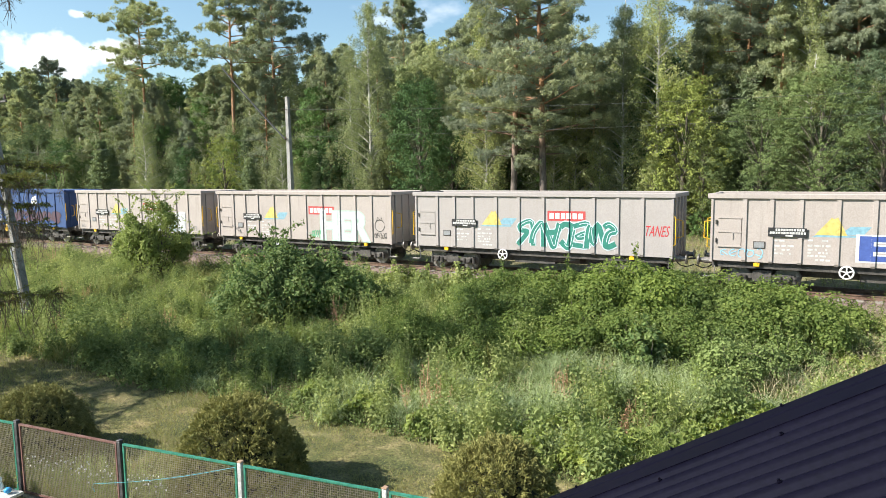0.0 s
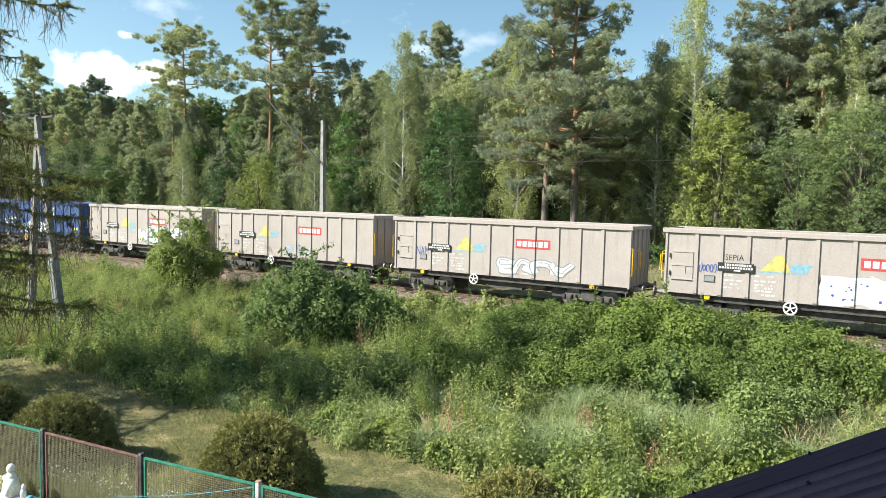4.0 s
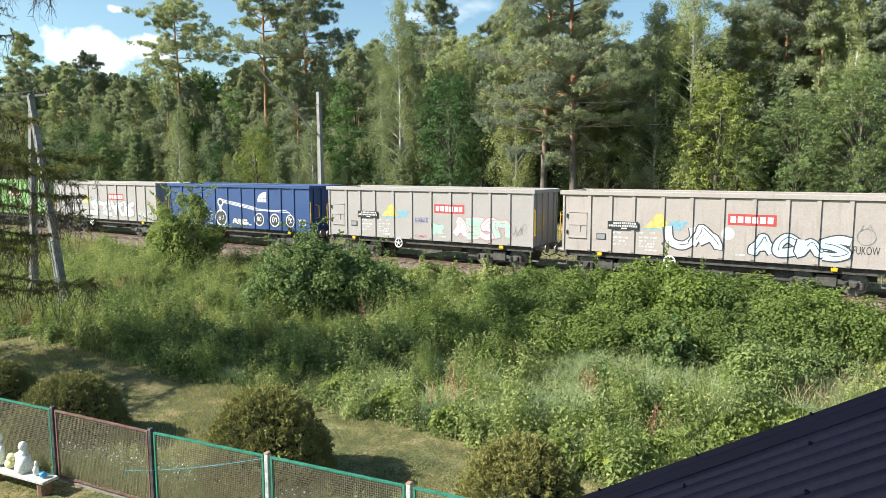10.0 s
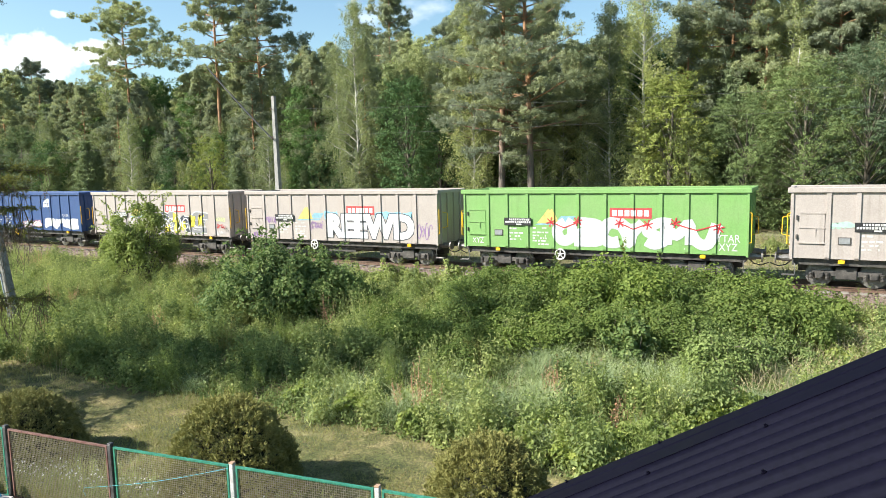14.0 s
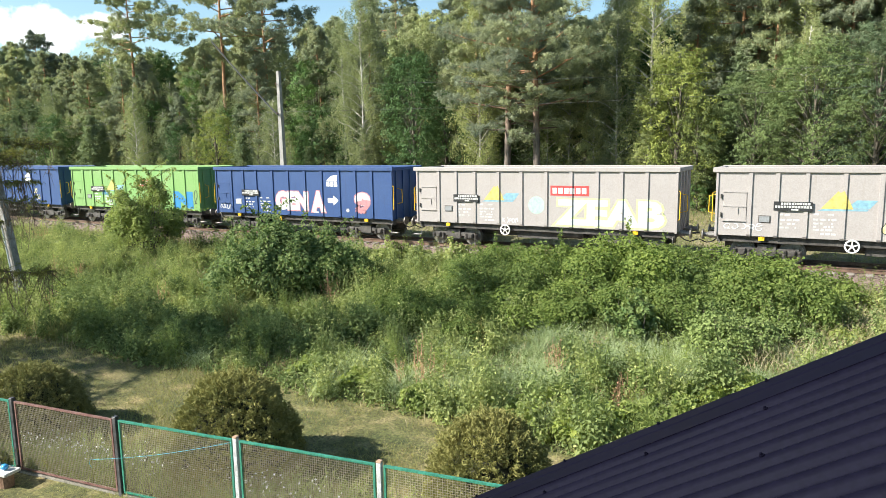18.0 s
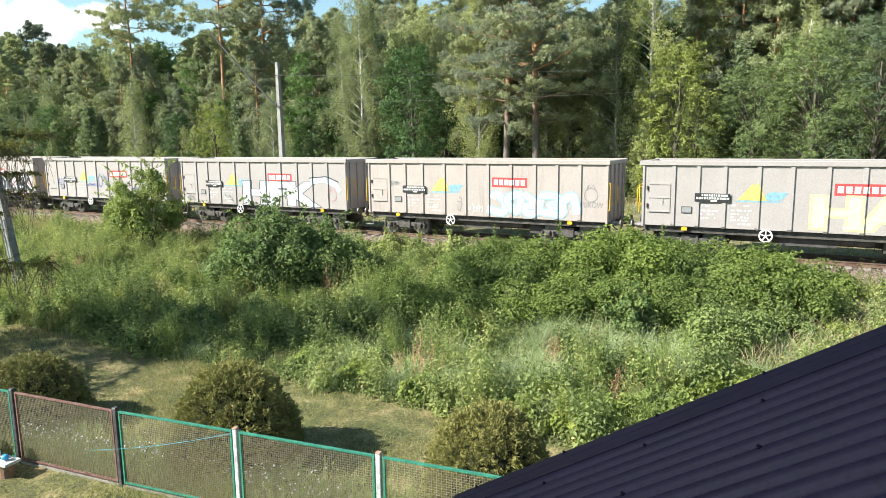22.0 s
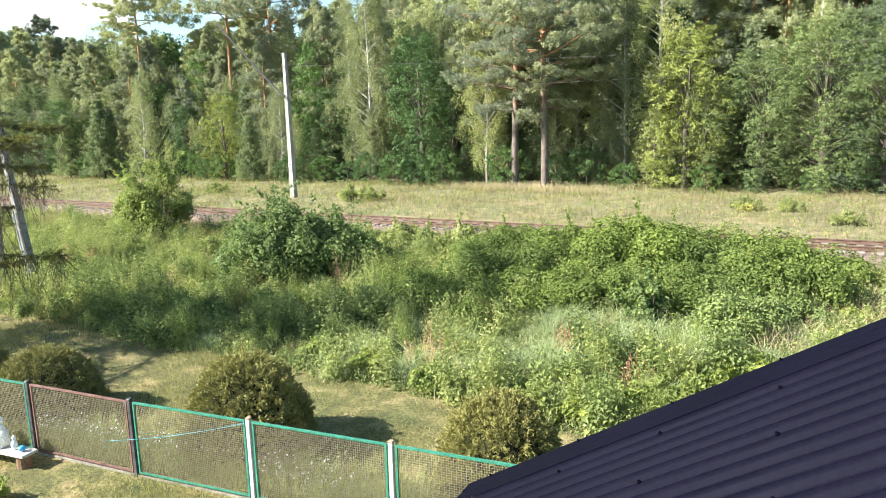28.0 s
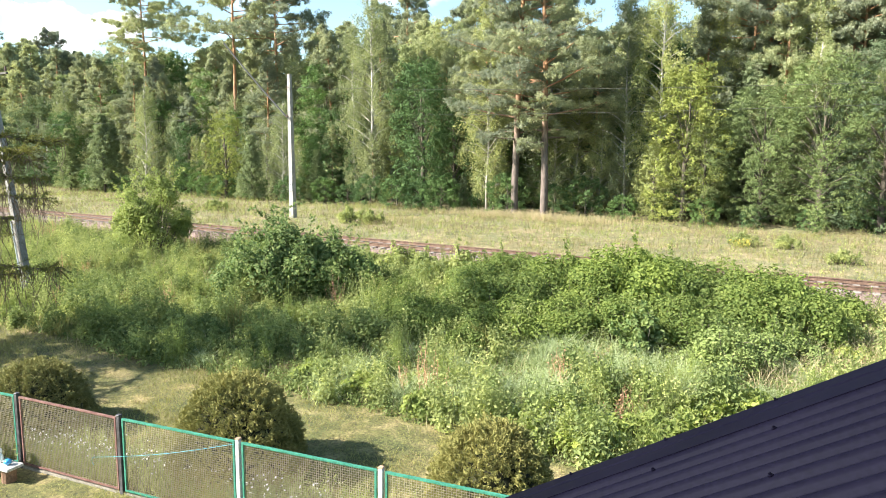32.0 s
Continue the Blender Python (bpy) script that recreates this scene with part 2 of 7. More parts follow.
def again(name, me, parent, m=None):
    """One more object on the same mesh."""
    ob = new(name, me)
    ob.parent = parent
    if m is not None:
        ob.matrix_basis = m
    return ob


def thing(name, m=None):
    e = new(name)
    e.empty_display_size = 0.2
    if m is not None:
        e.matrix_basis = m
    return e


def box(bm, x0, x1, y0, y1, z0, z1, m=None):
    vs = [bm.verts.new(m @ Vector(p) if m is not None else p) for p in
          ((x0, y0, z0), (x1, y0, z0), (x1, y1, z0), (x0, y1, z0), (x0, y0, z1), (x1, y0, z1), (x1, y1, z1), (x0, y1, z1))]
    for f in ((3, 2, 1, 0), (4, 5, 6, 7), (0, 1, 5, 4), (1, 2, 6, 5), (2, 3, 7, 6), (3, 0, 4, 7)):
        bm.faces.new([vs[i] for i in f])
    return bm


def boxes(*sizes, bevel=0.0):
    bm = bmesh.new()
    for s in sizes:
        box(bm, *s)
    if bevel:
        bmesh.ops.bevel(bm, geom=bm.edges[:], offset=bevel, segments=1, affect="EDGES")
    return bm


def rod(bm, a, b, r, n=8, r2=None, caps=True):
    """A round bar from a to b."""
    a, b = Vector(a), Vector(b)
    q = (b - a).to_track_quat("Z", "Y")
    rings = []
    for p, rr in ((a, r), (b, r if r2 is None else r2)):
        rings.append([bm.verts.new(p + q @ Vector((rr * math.cos(2 * math.pi * i / n), rr * math.sin(2 * math.pi * i / n), 0))) for i in range(n)])
    for i in range(n):
        bm.faces.new((rings[0][i], rings[0][(i + 1) % n], rings[1][(i + 1) % n], rings[1][i]))
    if caps:
        bm.faces.new(rings[0][::-1]), bm.faces.new(rings[1])
    return bm


def bent_rod(bm, points, r, n=6):
    """One round bar bent along points."""
    p = [Vector(q) for q in points]
    rings = []
    for i, c in enumerate(p):
        t = (p[min(i + 1, len(p) - 1)] - p[max(i - 1, 0)]).normalized()
        a = t.cross(Vector((0.31, 0.87, 0.38))).normalized()
        b = t.cross(a)
        rings.append([bm.verts.new(c + a * (r * math.cos(2 * math.pi * k / n)) + b * (r * math.sin(2 * math.pi * k / n))) for k in range(n)])
    for u, v in zip(rings, rings[1:]):
        for k in range(n):
            bm.faces.new((u[k], u[(k + 1) % n], v[(k + 1) % n], v[k]))
    bm.faces.new(rings[0][::-1]), bm.faces.new(rings[-1])
    return bm


def prism(bm, outline, x0, x1, axis="x"):
    """A closed outline of (u, v) pulled from x0 to x1 along an axis."""
    def at(s, u, v):
        return (s, u, v) if axis == "x" else (u, s, v)
    a, b = [bm.verts.new(at(x0, u, v)) for u, v in outline], [bm.verts.new(at(x1, u, v)) for u, v in outline]
    n = len(outline)
    for i in range(n):
        bm.faces.new((a[i], a[(i + 1) % n], b[(i + 1) % n], b[i]))
    bm.faces.new(a[::-1]), bm.faces.new(b)
    bmesh.ops.recalc_face_normals(bm, faces=bm.faces[:])
    return bm


def sheet(name, verts, quads, mat, parent=None, label="", smooth=False):
    """A mesh object from arrays: verts (n, 3) and quads (m, 4)."""
    verts, quads = np.asarray(verts, np.float32), np.asarray(quads, np.int32)
    me = bpy.data.meshes.new(name)
    me.vertices.add(len(verts))
    me.vertices.foreach_set("co", verts.ravel())
    me.loops.add(quads.size)
    me.loops.foreach_set("vertex_index", quads.ravel())
    me.polygons.add(len(quads))
    me.polygons.foreach_set("loop_start", np.arange(0, quads.size, 4, dtype=np.int32))
    me.polygons.foreach_set("use_smooth", np.full(len(quads), smooth))
    me.update(calc_edges=True)
    me.materials.append(mat)
    ob = new(name, me)
    ob.parent = parent
    return tagged(ob, label)


def loose(ob, n):
    """A copy of the array of n quads whose corners are listed one after another."""
    return np.arange(n * 4).reshape(n, 4)


def unit(v):
    return v / (np.linalg.norm(v, axis=-1, keepdims=True) + 1e-9)


def leaves(rng, centers, way, length, width, fold=0.15, jitter=0.6):
    """Diamond leaves: at each centre one, along its way (with jitter), as corners (n * 4, 3)."""
    n = len(centers)
    a = unit(way + rng.normal(0, jitter, (n, 3)))
    b = unit(np.cross(a, rng.normal(0, 1, (n, 3))))
    c = np.cross(a, b)
    ln, wd = (length * rng.uniform(0.7, 1.3, (n, 1))), (width * rng.uniform(0.7, 1.3, (n, 1)))
    base, tip = centers - a * ln * 0.5, centers + a * ln * 0.5
    s = c * wd * fold
    v = np.stack([base, centers + b * wd * 0.5 + s - a * ln * 0.06, tip, centers - b * wd * 0.5 + s - a * ln * 0.06], 1)
    return v.reshape(-1, 3)


def leaves_facing(rng, centers, facing, length, width, jitter=0.55, fold=0.2):
    """Diamond leaves whose upper sides look the given ways, tips hanging a little."""
    n = len(centers)
    c = unit(unit(facing) + rng.normal(0, jitter, (n, 3)))
    a = rng.normal(0, 1, (n, 3)) + [0, 0, -0.5]
    a = unit(a - c * (a * c).sum(1, keepdims=True))
    b = np.cross(c, a)
    ln, wd = (length * rng.uniform(0.65, 1.35, (n, 1))), (width * rng.uniform(0.7, 1.3, (n, 1)))
    s = c * wd * fold
    v = np.stack([centers - a * ln * 0.5, centers + b * wd * 0.5 + s - a * ln * 0.06, centers + a * ln * 0.5, centers - b * wd * 0.5 + s - a * ln * 0.06], 1)
    return v.reshape(-1, 3)


def sprigs(rng, centers, radii, outward, per, length, width, jitter=0.6, flat=0.7):
    """Small clusters of leaves round the centres, facing outward and up."""
    c, r, o = np.repeat(centers, per, 0), np.repeat(radii, per)[:, None], np.repeat(outward, per, 0)
    d = unit(rng.normal(0, 1, c.shape) + o * 0.6)
    p = c + d * r * rng.uniform(0.35, 1.0, (len(c), 1)) * [1, 1, flat]
    return leaves_facing(rng, p, d * 0.6 + o * 0.8 + [0, 0, 0.4], length, width, jitter * 0.6)


def foliage(name, corner_sets, mat, parent=None, label=""):
    v = np.concatenate(corner_sets)
    return sheet(name, v, np.arange(len(v)).reshape(-1, 4), mat, parent, label)


def tubes(paths, n=6):
    """Tapered tubes along paths of (points (k, 3), radii (k)): verts and quads."""
    V, Q, o = [], [], 0
    ang = np.linspace(0, 2 * np.pi, n, endpoint=False)
    for p, r in paths:
        p, r = np.asarray(p, float), np.asarray(r, float)
        k = len(p)
        t = unit(np.gradient(p, axis=0))
        side = unit(np.cross(t, [0.31, 0.87, 0.38]))
        up = np.cross(t, side)
        ring = p[:, None] + r[:, None, None] * (np.cos(ang)[None, :, None] * side[:, None] + np.sin(ang)[None, :, None] * up[:, None])
        V.append(ring.reshape(-1, 3))
        i, j = np.meshgrid(np.arange(k - 1), np.arange(n), indexing="ij")
        j2 = (j + 1) % n
        Q.append(np.stack([i * n + j, i * n + j2, (i + 1) * n + j2, (i + 1) * n + j], -1).reshape(-1, 4) + o)
        o += k * n
    return np.concatenate(V), np.concatenate(Q)


def interp(y, knots):
    return np.interp(y, [k for k, _ in knots], [v for _, v in knots])


GROUND_Y = [(-80, -1.6), (9, -1.45), (13, -1.4), (20, -1.15), (25, -1.0), (27.4, -0.85), (28.6, -0.62), (33.4, -0.62), (34.5, -0.42), (38, -0.2), (49, 0.0), (62, 0.3), (120, 0.8), (400, 2.0)]


def ground_z(x, y):
    """The height of the ground: the garden low, the track on a slight bank, the wood behind it."""
    x, y = np.asarray(x, float), np.asarray(y, float)
    swell = 0.10 * np.sin(0.31 * x + 0.4 * y) * np.cos(0.23 * x - 0.37 * y) + 0.05 * np.sin(0.9 * x) * np.sin(0.8 * y + 1)
    flat = np.clip((np.abs(y - 31) - 3) / 5, 0, 1) * np.clip((400 - np.abs(x)) / 300, 0, 1) * np.clip((np.abs(y - 7.5) - 1) / 3, 0.25, 1)
    return interp(y, GROUND_Y) + swell * flat


# ---- ground ----
def ground_material():
    """Lawn, meadow soil and dry grass, by noise and by place."""
    m, nt, b = material("grassy_ground", 0.95)
    big, mid, small = noise_node(nt, 0.35, 5), noise_node(nt, 1.6, 6), noise_node(nt, 16, 5)
    c = ramp_node(nt, [(0.35, (0.07, 0.076, 0.026)), (0.50, (0.125, 0.12, 0.045)), (0.66, (0.25, 0.205, 0.11))], mid)
    d = ramp_node(nt, [(0.35, (0.8, 0.9, 0.75)), (0.65, (1.15, 1.05, 0.95))], big)
    e = ramp_node(nt, [(0.3, (0.35, 0.36, 0.33)), (0.7, (1.5, 1.48, 1.42))], small)
    # sandy straw ground beyond the track
    co, sep, mr = nt.nodes.new("ShaderNodeTexCoord"), nt.nodes.new("ShaderNodeSeparateXYZ"), nt.nodes.new("ShaderNodeMapRange")
    nt.links.new(co.outputs["Object"], sep.inputs[0])
    mr.inputs["From Min"].default_value, mr.inputs["From Max"].default_value = 32.5, 34.5
    nt.links.new(sep.outputs["Y"], mr.inputs["Value"])
    far = ramp_node(nt, [(0.32, (0.11, 0.115, 0.055)), (0.50, (0.18, 0.168, 0.10)), (0.68, (0.28, 0.24, 0.165))], mid)
    c = mix_node(nt, mr.outputs["Result"], c, far)
    nt.links.new(mix_node(nt, 1.0, mix_node(nt, 1.0, c, d, "MULTIPLY"), e, "MULTIPLY"), b.inputs["Base Color"])
    bump(nt, b, small, 0.6, 0.05)
    return m


def build_ground():
    xs = np.concatenate([np.linspace(-2000, -140, 12), np.linspace(-135, 40, 150), np.linspace(60, 2000, 12)])
    ys = np.concatenate([np.linspace(-2000, -60, 10), np.linspace(-40, 70, 120), np.linspace(80, 2000, 14)])
    gx, gy = np.meshgrid(xs, ys)
    v = np.stack([gx, gy, ground_z(gx, gy)], -1).reshape(-1, 3)
    w = len(xs)
    i, j = np.meshgrid(np.arange(len(ys) - 1), np.arange(w - 1), indexing="ij")
    q = np.stack([i * w + j, i * w + j + 1, (i + 1) * w + j + 1, (i + 1) * w + j], -1).reshape(-1, 4)
    tagged(sheet("ground", v, q, ground_material(), smooth=True), "dry summer grass and bare soil, lawn and railway bank", "ground", kind="structure")


build_ground()
TRACK_Y = 30.86


def build_track():
    ballast = rough_surface("brown_ballast", (0.13, 0.09, 0.075), (0.34, 0.255, 0.21), 9.0, 0.95, relief=0.9, depth=0.06)
    sleeper_mat = rough_surface("weathered_sleeper", (0.16, 0.14, 0.12), (0.34, 0.31, 0.27), 4.0, 0.9, stretch=(1, 4, 1))
    rail_mat = rough_surface("rusty_rail", (0.11, 0.065, 0.045), (0.24, 0.16, 0.12), 5.0, 0.6, 0.3)
    y = TRACK_Y
    bm = bmesh.new()
    prism(bm, [(y - 3.0, -0.72), (y - 1.75, -0.20), (y + 1.75, -0.20), (y + 3.0, -0.72)], -640, 760)
    bed = part("ballast_bed", bm, ballast, None)
    tagged(bed, "brown crushed stone ballast bed under the track", "ballast", kind="structure")
    track = tagged(thing("railway_track"), "single railway track with rusty rails on grey sleepers", "track", kind="structure")
    for s in (-0.7525, 0.7525):
        bm = bmesh.new()
        c = y + s
        prism(bm, [(c - 0.036, 0), (c + 0.036, 0), (c + 0.036, -0.04), (c + 0.01, -0.05), (c + 0.01, -0.14), (c + 0.075, -0.155), (c + 0.075, -0.168),
                   (c - 0.075, -0.168), (c - 0.075, -0.155), (c - 0.01, -0.14), (c - 0.01, -0.05), (c - 0.036, -0.04)], -640, 760)
        part("rail", bm, rail_mat, track, "rust-brown steel rail")
    one = boxes((-0.13, 0.13, y - 1.3, y + 1.3, -0.34, -0.170), bevel=0.015)
    first = part("sleeper", one, sleeper_mat, track)
    first.matrix_basis = pose(-120, 0, 0)
    for i in range(1, 215):
        again("sleeper", first.data, track, pose(-120 + 0.62 * i, 0, 0))
    bm = bmesh.new()
    for i in range(-820, 1100):
        x = -120 + 0.62 * i
        if not -1 < i < 215:
            box(bm, x - 0.13, x + 0.13, y - 1.3, y + 1.3, -0.34, -0.170)
    tagged(part("far_sleepers", bm, sleeper_mat, track), kind="stuff")
    # loose stones on the bed and its shoulder
    rng = np.random.default_rng(5)
    n = 14000
    x, d = rng.uniform(-95, 6, n), rng.uniform(-3.0, 3.0, n)
    keep = np.abs(np.abs(d) - 0.7525) > 0.1
    x, d = x[keep], d[keep]
    z = np.where(np.abs(d) < 1.75, -0.19, -0.19 - (np.abs(d) - 1.75) * 0.416)
    c = np.stack([x, y + d, z], -1)
    v = np.concatenate([leaves(rng, c, rng.normal(0, 1, (len(c), 3)) * [1, 1, 0.3], 0.09, 0.075, 0.5) for _ in range(2)])
    tagged(sheet("ballast_stones", v, np.arange(len(v)).reshape(-1, 4), ballast), "loose brown ballast stones", "ballast", kind="stuff")


build_track()


# ---- the goods train ----
RIM_LEN, RIM_TOP, FLOOR_Z, HALF = 12.79, 3.82, 1.13, 1.45
PITCH, SPEED, FIRST_X = 14.04, 20.309, -18.57
RIBS = [1.38, 2.34, 3.35, 4.59, 5.75, 6.96, 8.13, 9.31, 10.37, 11.43]
RIB_W = 0.15
PANEL_Y, RIB_Y = -1.385, -1.435      # faces of the side panels and of the ribs


def disc(bm, x, y, z, r, th, n=16):
    return rod(bm, (x, y - th / 2, z), (x, y + th / 2, z), r, n)


def build_bogie(wagon, cx):
    bogie = part("bogie", boxes((cx - 1.15, cx + 1.15, -1.02, -0.88, 0.42, 0.62), (cx - 1.15, cx + 1.15, 0.88, 1.02, 0.42, 0.62),
                                (cx - 0.35, cx + 0.35, -1.06, 1.06, 0.32, 0.78), bevel=0.02), IRON, wagon, "dark dusty iron bogie frame")
    for wx in (cx - 0.9, cx + 0.9):
        bm = bmesh.new()
        rod(bm, (wx, -1.0, 0.46), (wx, 1.0, 0.46), 0.08, 8)
        for s in (-1, 1):
            rod(bm, (wx, s * 0.70, 0.46), (wx, s * 0.83, 0.46), 0.46, 20)
            rod(bm, (wx, s * 0.66, 0.46), (wx, s * 0.70, 0.46), 0.49, 20)
        part("wheelset", bm, STEEL, bogie)
        for s in (-1, 1):
            bm = boxes((wx - 0.14, wx + 0.14, s * 1.02 - 0.1, s * 1.02 + 0.1, 0.34, 0.58), bevel=0.02)
            disc(bm, wx, s * 1.13, 0.46, 0.10, 0.04, 10)
            part("axle_box", bm, IRON, bogie)
            for dx in (-0.27, 0.27):
                bm = bmesh.new()
                for i in range(5):
                    rod(bm, (wx + dx, s * 1.02, 0.30 + 0.055 * i), (wx + dx, s * 1.02, 0.335 + 0.055 * i), 0.085, 8)
                part("spring", bm, IRON, bogie)


def build_wagon(color):
    """An open high-sided bogie wagon; x from its rear end, z from the rails."""
    w = thing("open_wagon")
    paint = PAINT[color]
    L = RIM_LEN
    t = 0.06
    x0, x1 = 0.16, L - 0.12
    bm = boxes((x0, x1, PANEL_Y, PANEL_Y + t, FLOOR_Z, 3.64), (x0, x1, -PANEL_Y - t, -PANEL_Y, FLOOR_Z, 3.64),
               (x0, x0 + t, PANEL_Y + t, -PANEL_Y - t, FLOOR_Z, 3.64), (x1 - t, x1, PANEL_Y + t, -PANEL_Y - t, FLOOR_Z, 3.64))
    part("body", bm, paint, w)
    i = t + 0.004
    bm = boxes((x0 + i, x1 - i, PANEL_Y + i, -PANEL_Y - i, FLOOR_Z, FLOOR_Z + 0.1), (x0 + i, x1 - i, PANEL_Y + i, PANEL_Y + i + 0.01, 1.3, 3.6),
               (x0 + i, x1 - i, -PANEL_Y - i - 0.01, -PANEL_Y - i, 1.3, 3.6), (x0 + i, x0 + i + 0.01, -1.2, 1.2, 1.3, 3.6), (x1 - i - 0.01, x1 - i, -1.2, 1.2, 1.3, 3.6))
    part("lining", bm, RUST, w, "rust-brown worn inside of the box")
    # the top rail, in four pieces
    for b in ((0, L, -HALF - 0.02, -HALF + 0.14, 3.62, RIM_TOP), (0, L, HALF - 0.14, HALF + 0.02, 3.62, RIM_TOP),
              (0, 0.2, -HALF + 0.14, HALF - 0.14, 3.64, RIM_TOP - 0.02), (L - 0.2, L, -HALF + 0.14, HALF - 0.14, 3.64, RIM_TOP - 0.02)):
        part("top_rail", boxes(b, bevel=0.018), paint, w)
    rib = None
    for s in (1, -1):
        for rx in RIBS:
            if rib is None:
                bm = bmesh.new()
                prism(bm, [(PANEL_Y, FLOOR_Z - 0.02), (PANEL_Y, 3.62), (RIB_Y, 3.62), (RIB_Y, FLOOR_Z + 0.06)], -RIB_W / 2, RIB_W / 2)
                rib = part("rib", bm, paint, w)
                rib.matrix_basis = pose(rx, 0, 0)
            else:
                again("rib", rib.data, w, pose(rx, 0, 0, 0, 0, 0 if s == 1 else 180))
    for ex, sgn in ((x1, 1), (x0, -1)):
        for yy in (-1.0, -0.34, 0.34, 1.0):
            part("end_post", boxes(tuple(sorted((ex, ex + sgn * 0.07))) + (yy - 0.06, yy + 0.06, FLOOR_Z, 3.63)), paint, w)
        part("corner_post", boxes(tuple(sorted((ex - sgn * 0.05, ex + sgn * 0.035))) + (-1.43, -1.33, FLOOR_Z - 0.05, 3.62)), paint, w)
        part("corner_post", boxes(tuple(sorted((ex - sgn * 0.05, ex + sgn * 0.035))) + (1.33, 1.43, FLOOR_Z - 0.05, 3.62)), paint, w)
    part("panel_seam", boxes((x0 + 1.3, x1 - 0.1, PANEL_Y - 0.004, PANEL_Y - 0.0005, 2.30, 2.318)), paint, w)
    # the small end door with its hinges
    dm = boxes((0.42, 1.27, PANEL_Y - 0.03, PANEL_Y - 0.004, 1.72, 2.88), bevel=0.008)
    for z in (1.72, 2.30, 2.86):
        box(dm, 0.38, 1.29, PANEL_Y - 0.055, PANEL_Y - 0.03, z - 0.025, z + 0.025)
    box(dm, 0.95, 0.98, PANEL_Y - 0.055, PANEL_Y - 0.03, 2.0, 2.28)
    door = part("side_door", dm, paint, w)
    for z in (1.95, 2.68):
        bm = bmesh.new()
        rod(bm, (0.34, PANEL_Y - 0.05, z - 0.09), (0.34, PANEL_Y - 0.05, z + 0.09), 0.035, 8)
        part("hinge", bm, IRON, door)
    # sole bar and underframe
    part("sole_bar", boxes((0.3, L - 0.3, -1.22, -1.08, 0.86, 1.13), (0.3, L - 0.3, 1.08, 1.22, 0.86, 1.13), (0.2, 0.4, -1.22, 1.22, 0.84, 1.13), (L - 0.4, L - 0.2, -1.22, 1.22, 0.84, 1.13)), IRON, w)
    part("centre_sill", boxes((0.4, L - 0.4, -0.28, 0.28, 0.50, 1.13), (3.6, L - 3.6, 0.5, 0.95, 0.42, 0.86), (8.9, 9.6, -0.9, -0.4, 0.4, 0.86), (5.4, 7.4, -1.0, -0.45, 0.52, 0.86)), IRON, w)
    bm = bmesh.new()
    rod(bm, (7.0, -0.92, 0.80), (8.6, -0.92, 0.80), 0.17, 12)
    part("brake_reservoir", bm, IRON, w)
    for cx in (2.05, L - 2.05):
        build_bogie(w, cx)
    for ex, sgn in ((0.2, -1), (L - 0.2, 1)):
        for yy in (-0.875, 0.875):
            bm = bmesh.new()
            rod(bm, (ex, yy, 1.06), (ex + sgn * 0.36, yy, 1.06), 0.135, 12)
            rod(bm, (ex + sgn * 0.36, yy, 1.06), (ex + sgn * 0.56, yy, 1.06), 0.10, 12)
            buffer = part("buffer", bm, STEEL, w, "grey steel buffer")
            bm = bmesh.new()
            rod(bm, (ex + sgn * 0.56, yy, 1.06), (ex + sgn * 0.61, yy, 1.06), 0.22, 16)
            part("buffer_plate", bm, STEEL, buffer)
        bm = bmesh.new()
        bent_rod(bm, [(ex, 0.05, 1.03), (ex + sgn * 0.4, 0.05, 0.95), (ex + sgn * 0.8, 0.05, 1.0)], 0.045)
        part("coupling", bm, IRON, w)
        bm = bmesh.new()
        bent_rod(bm, [(ex, -0.4, 0.95), (ex + sgn * 0.25, -0.4, 0.72), (ex + sgn * 0.5, -0.4, 0.66), (ex + sgn * 0.8, -0.4, 0.78)], 0.025)
        part("brake_hose", bm, BLACK, w)
        # yellow grab handles at the corner, and a step
        hx = x1 + 0.05 if sgn == 1 else x0 - 0.05
        bm = bmesh.new()
        bent_rod(bm, [(hx, -1.36, 2.85), (hx + sgn * 0.09, -1.44, 2.82), (hx + sgn * 0.09, -1.44, 1.68), (hx, -1.36, 1.64)], 0.022)
        part("corner_handle", bm, YELLOW, w, "yellow corner grab handle")
        bm = bmesh.new()
        bent_rod(bm, [(hx, -0.95, 2.72), (hx + sgn * 0.28, -0.95, 2.66), (hx + sgn * 0.30, -0.95, 2.0), (hx, -0.95, 1.92)], 0.022)
        part("end_handle", bm, YELLOW, w, "yellow end grab handle")
        bm = bmesh.new()
        bent_rod(bm, [(hx - sgn * 0.2, -1.25, 0.9), (hx - sgn * 0.2, -1.30, 0.48), (hx + sgn * 0.22, -1.30, 0.46)], 0.02)
        box(bm, min(hx - sgn * 0.2, hx + sgn * 0.25), max(hx - sgn * 0.2, hx + sgn * 0.25), -1.40, -1.18, 0.44, 0.47)
        part("step", bm, STEEL, w)
    # brake wheel, towing hooks, data plates
    bm = bmesh.new()
    n = 20
    ring = [(4.94 + 0.23 * math.cos(2 * math.pi * k / n), -1.40, 0.90 + 0.23 * math.sin(2 * math.pi * k / n)) for k in range(n + 1)]
    bent_rod(bm, ring, 0.032, 6)
    wheel = part("brake_wheel", bm, YELLOW if color == "blue" else WHITE, w, "yellow five-spoke brake wheel" if color == "blue" else "white five-spoke brake wheel")
    paint_w = YELLOW if color == "blue" else WHITE
    bm = bmesh.new()
    rod(bm, (0, 0, 0.062), (0, 0, 0.20), 0.024, 6)
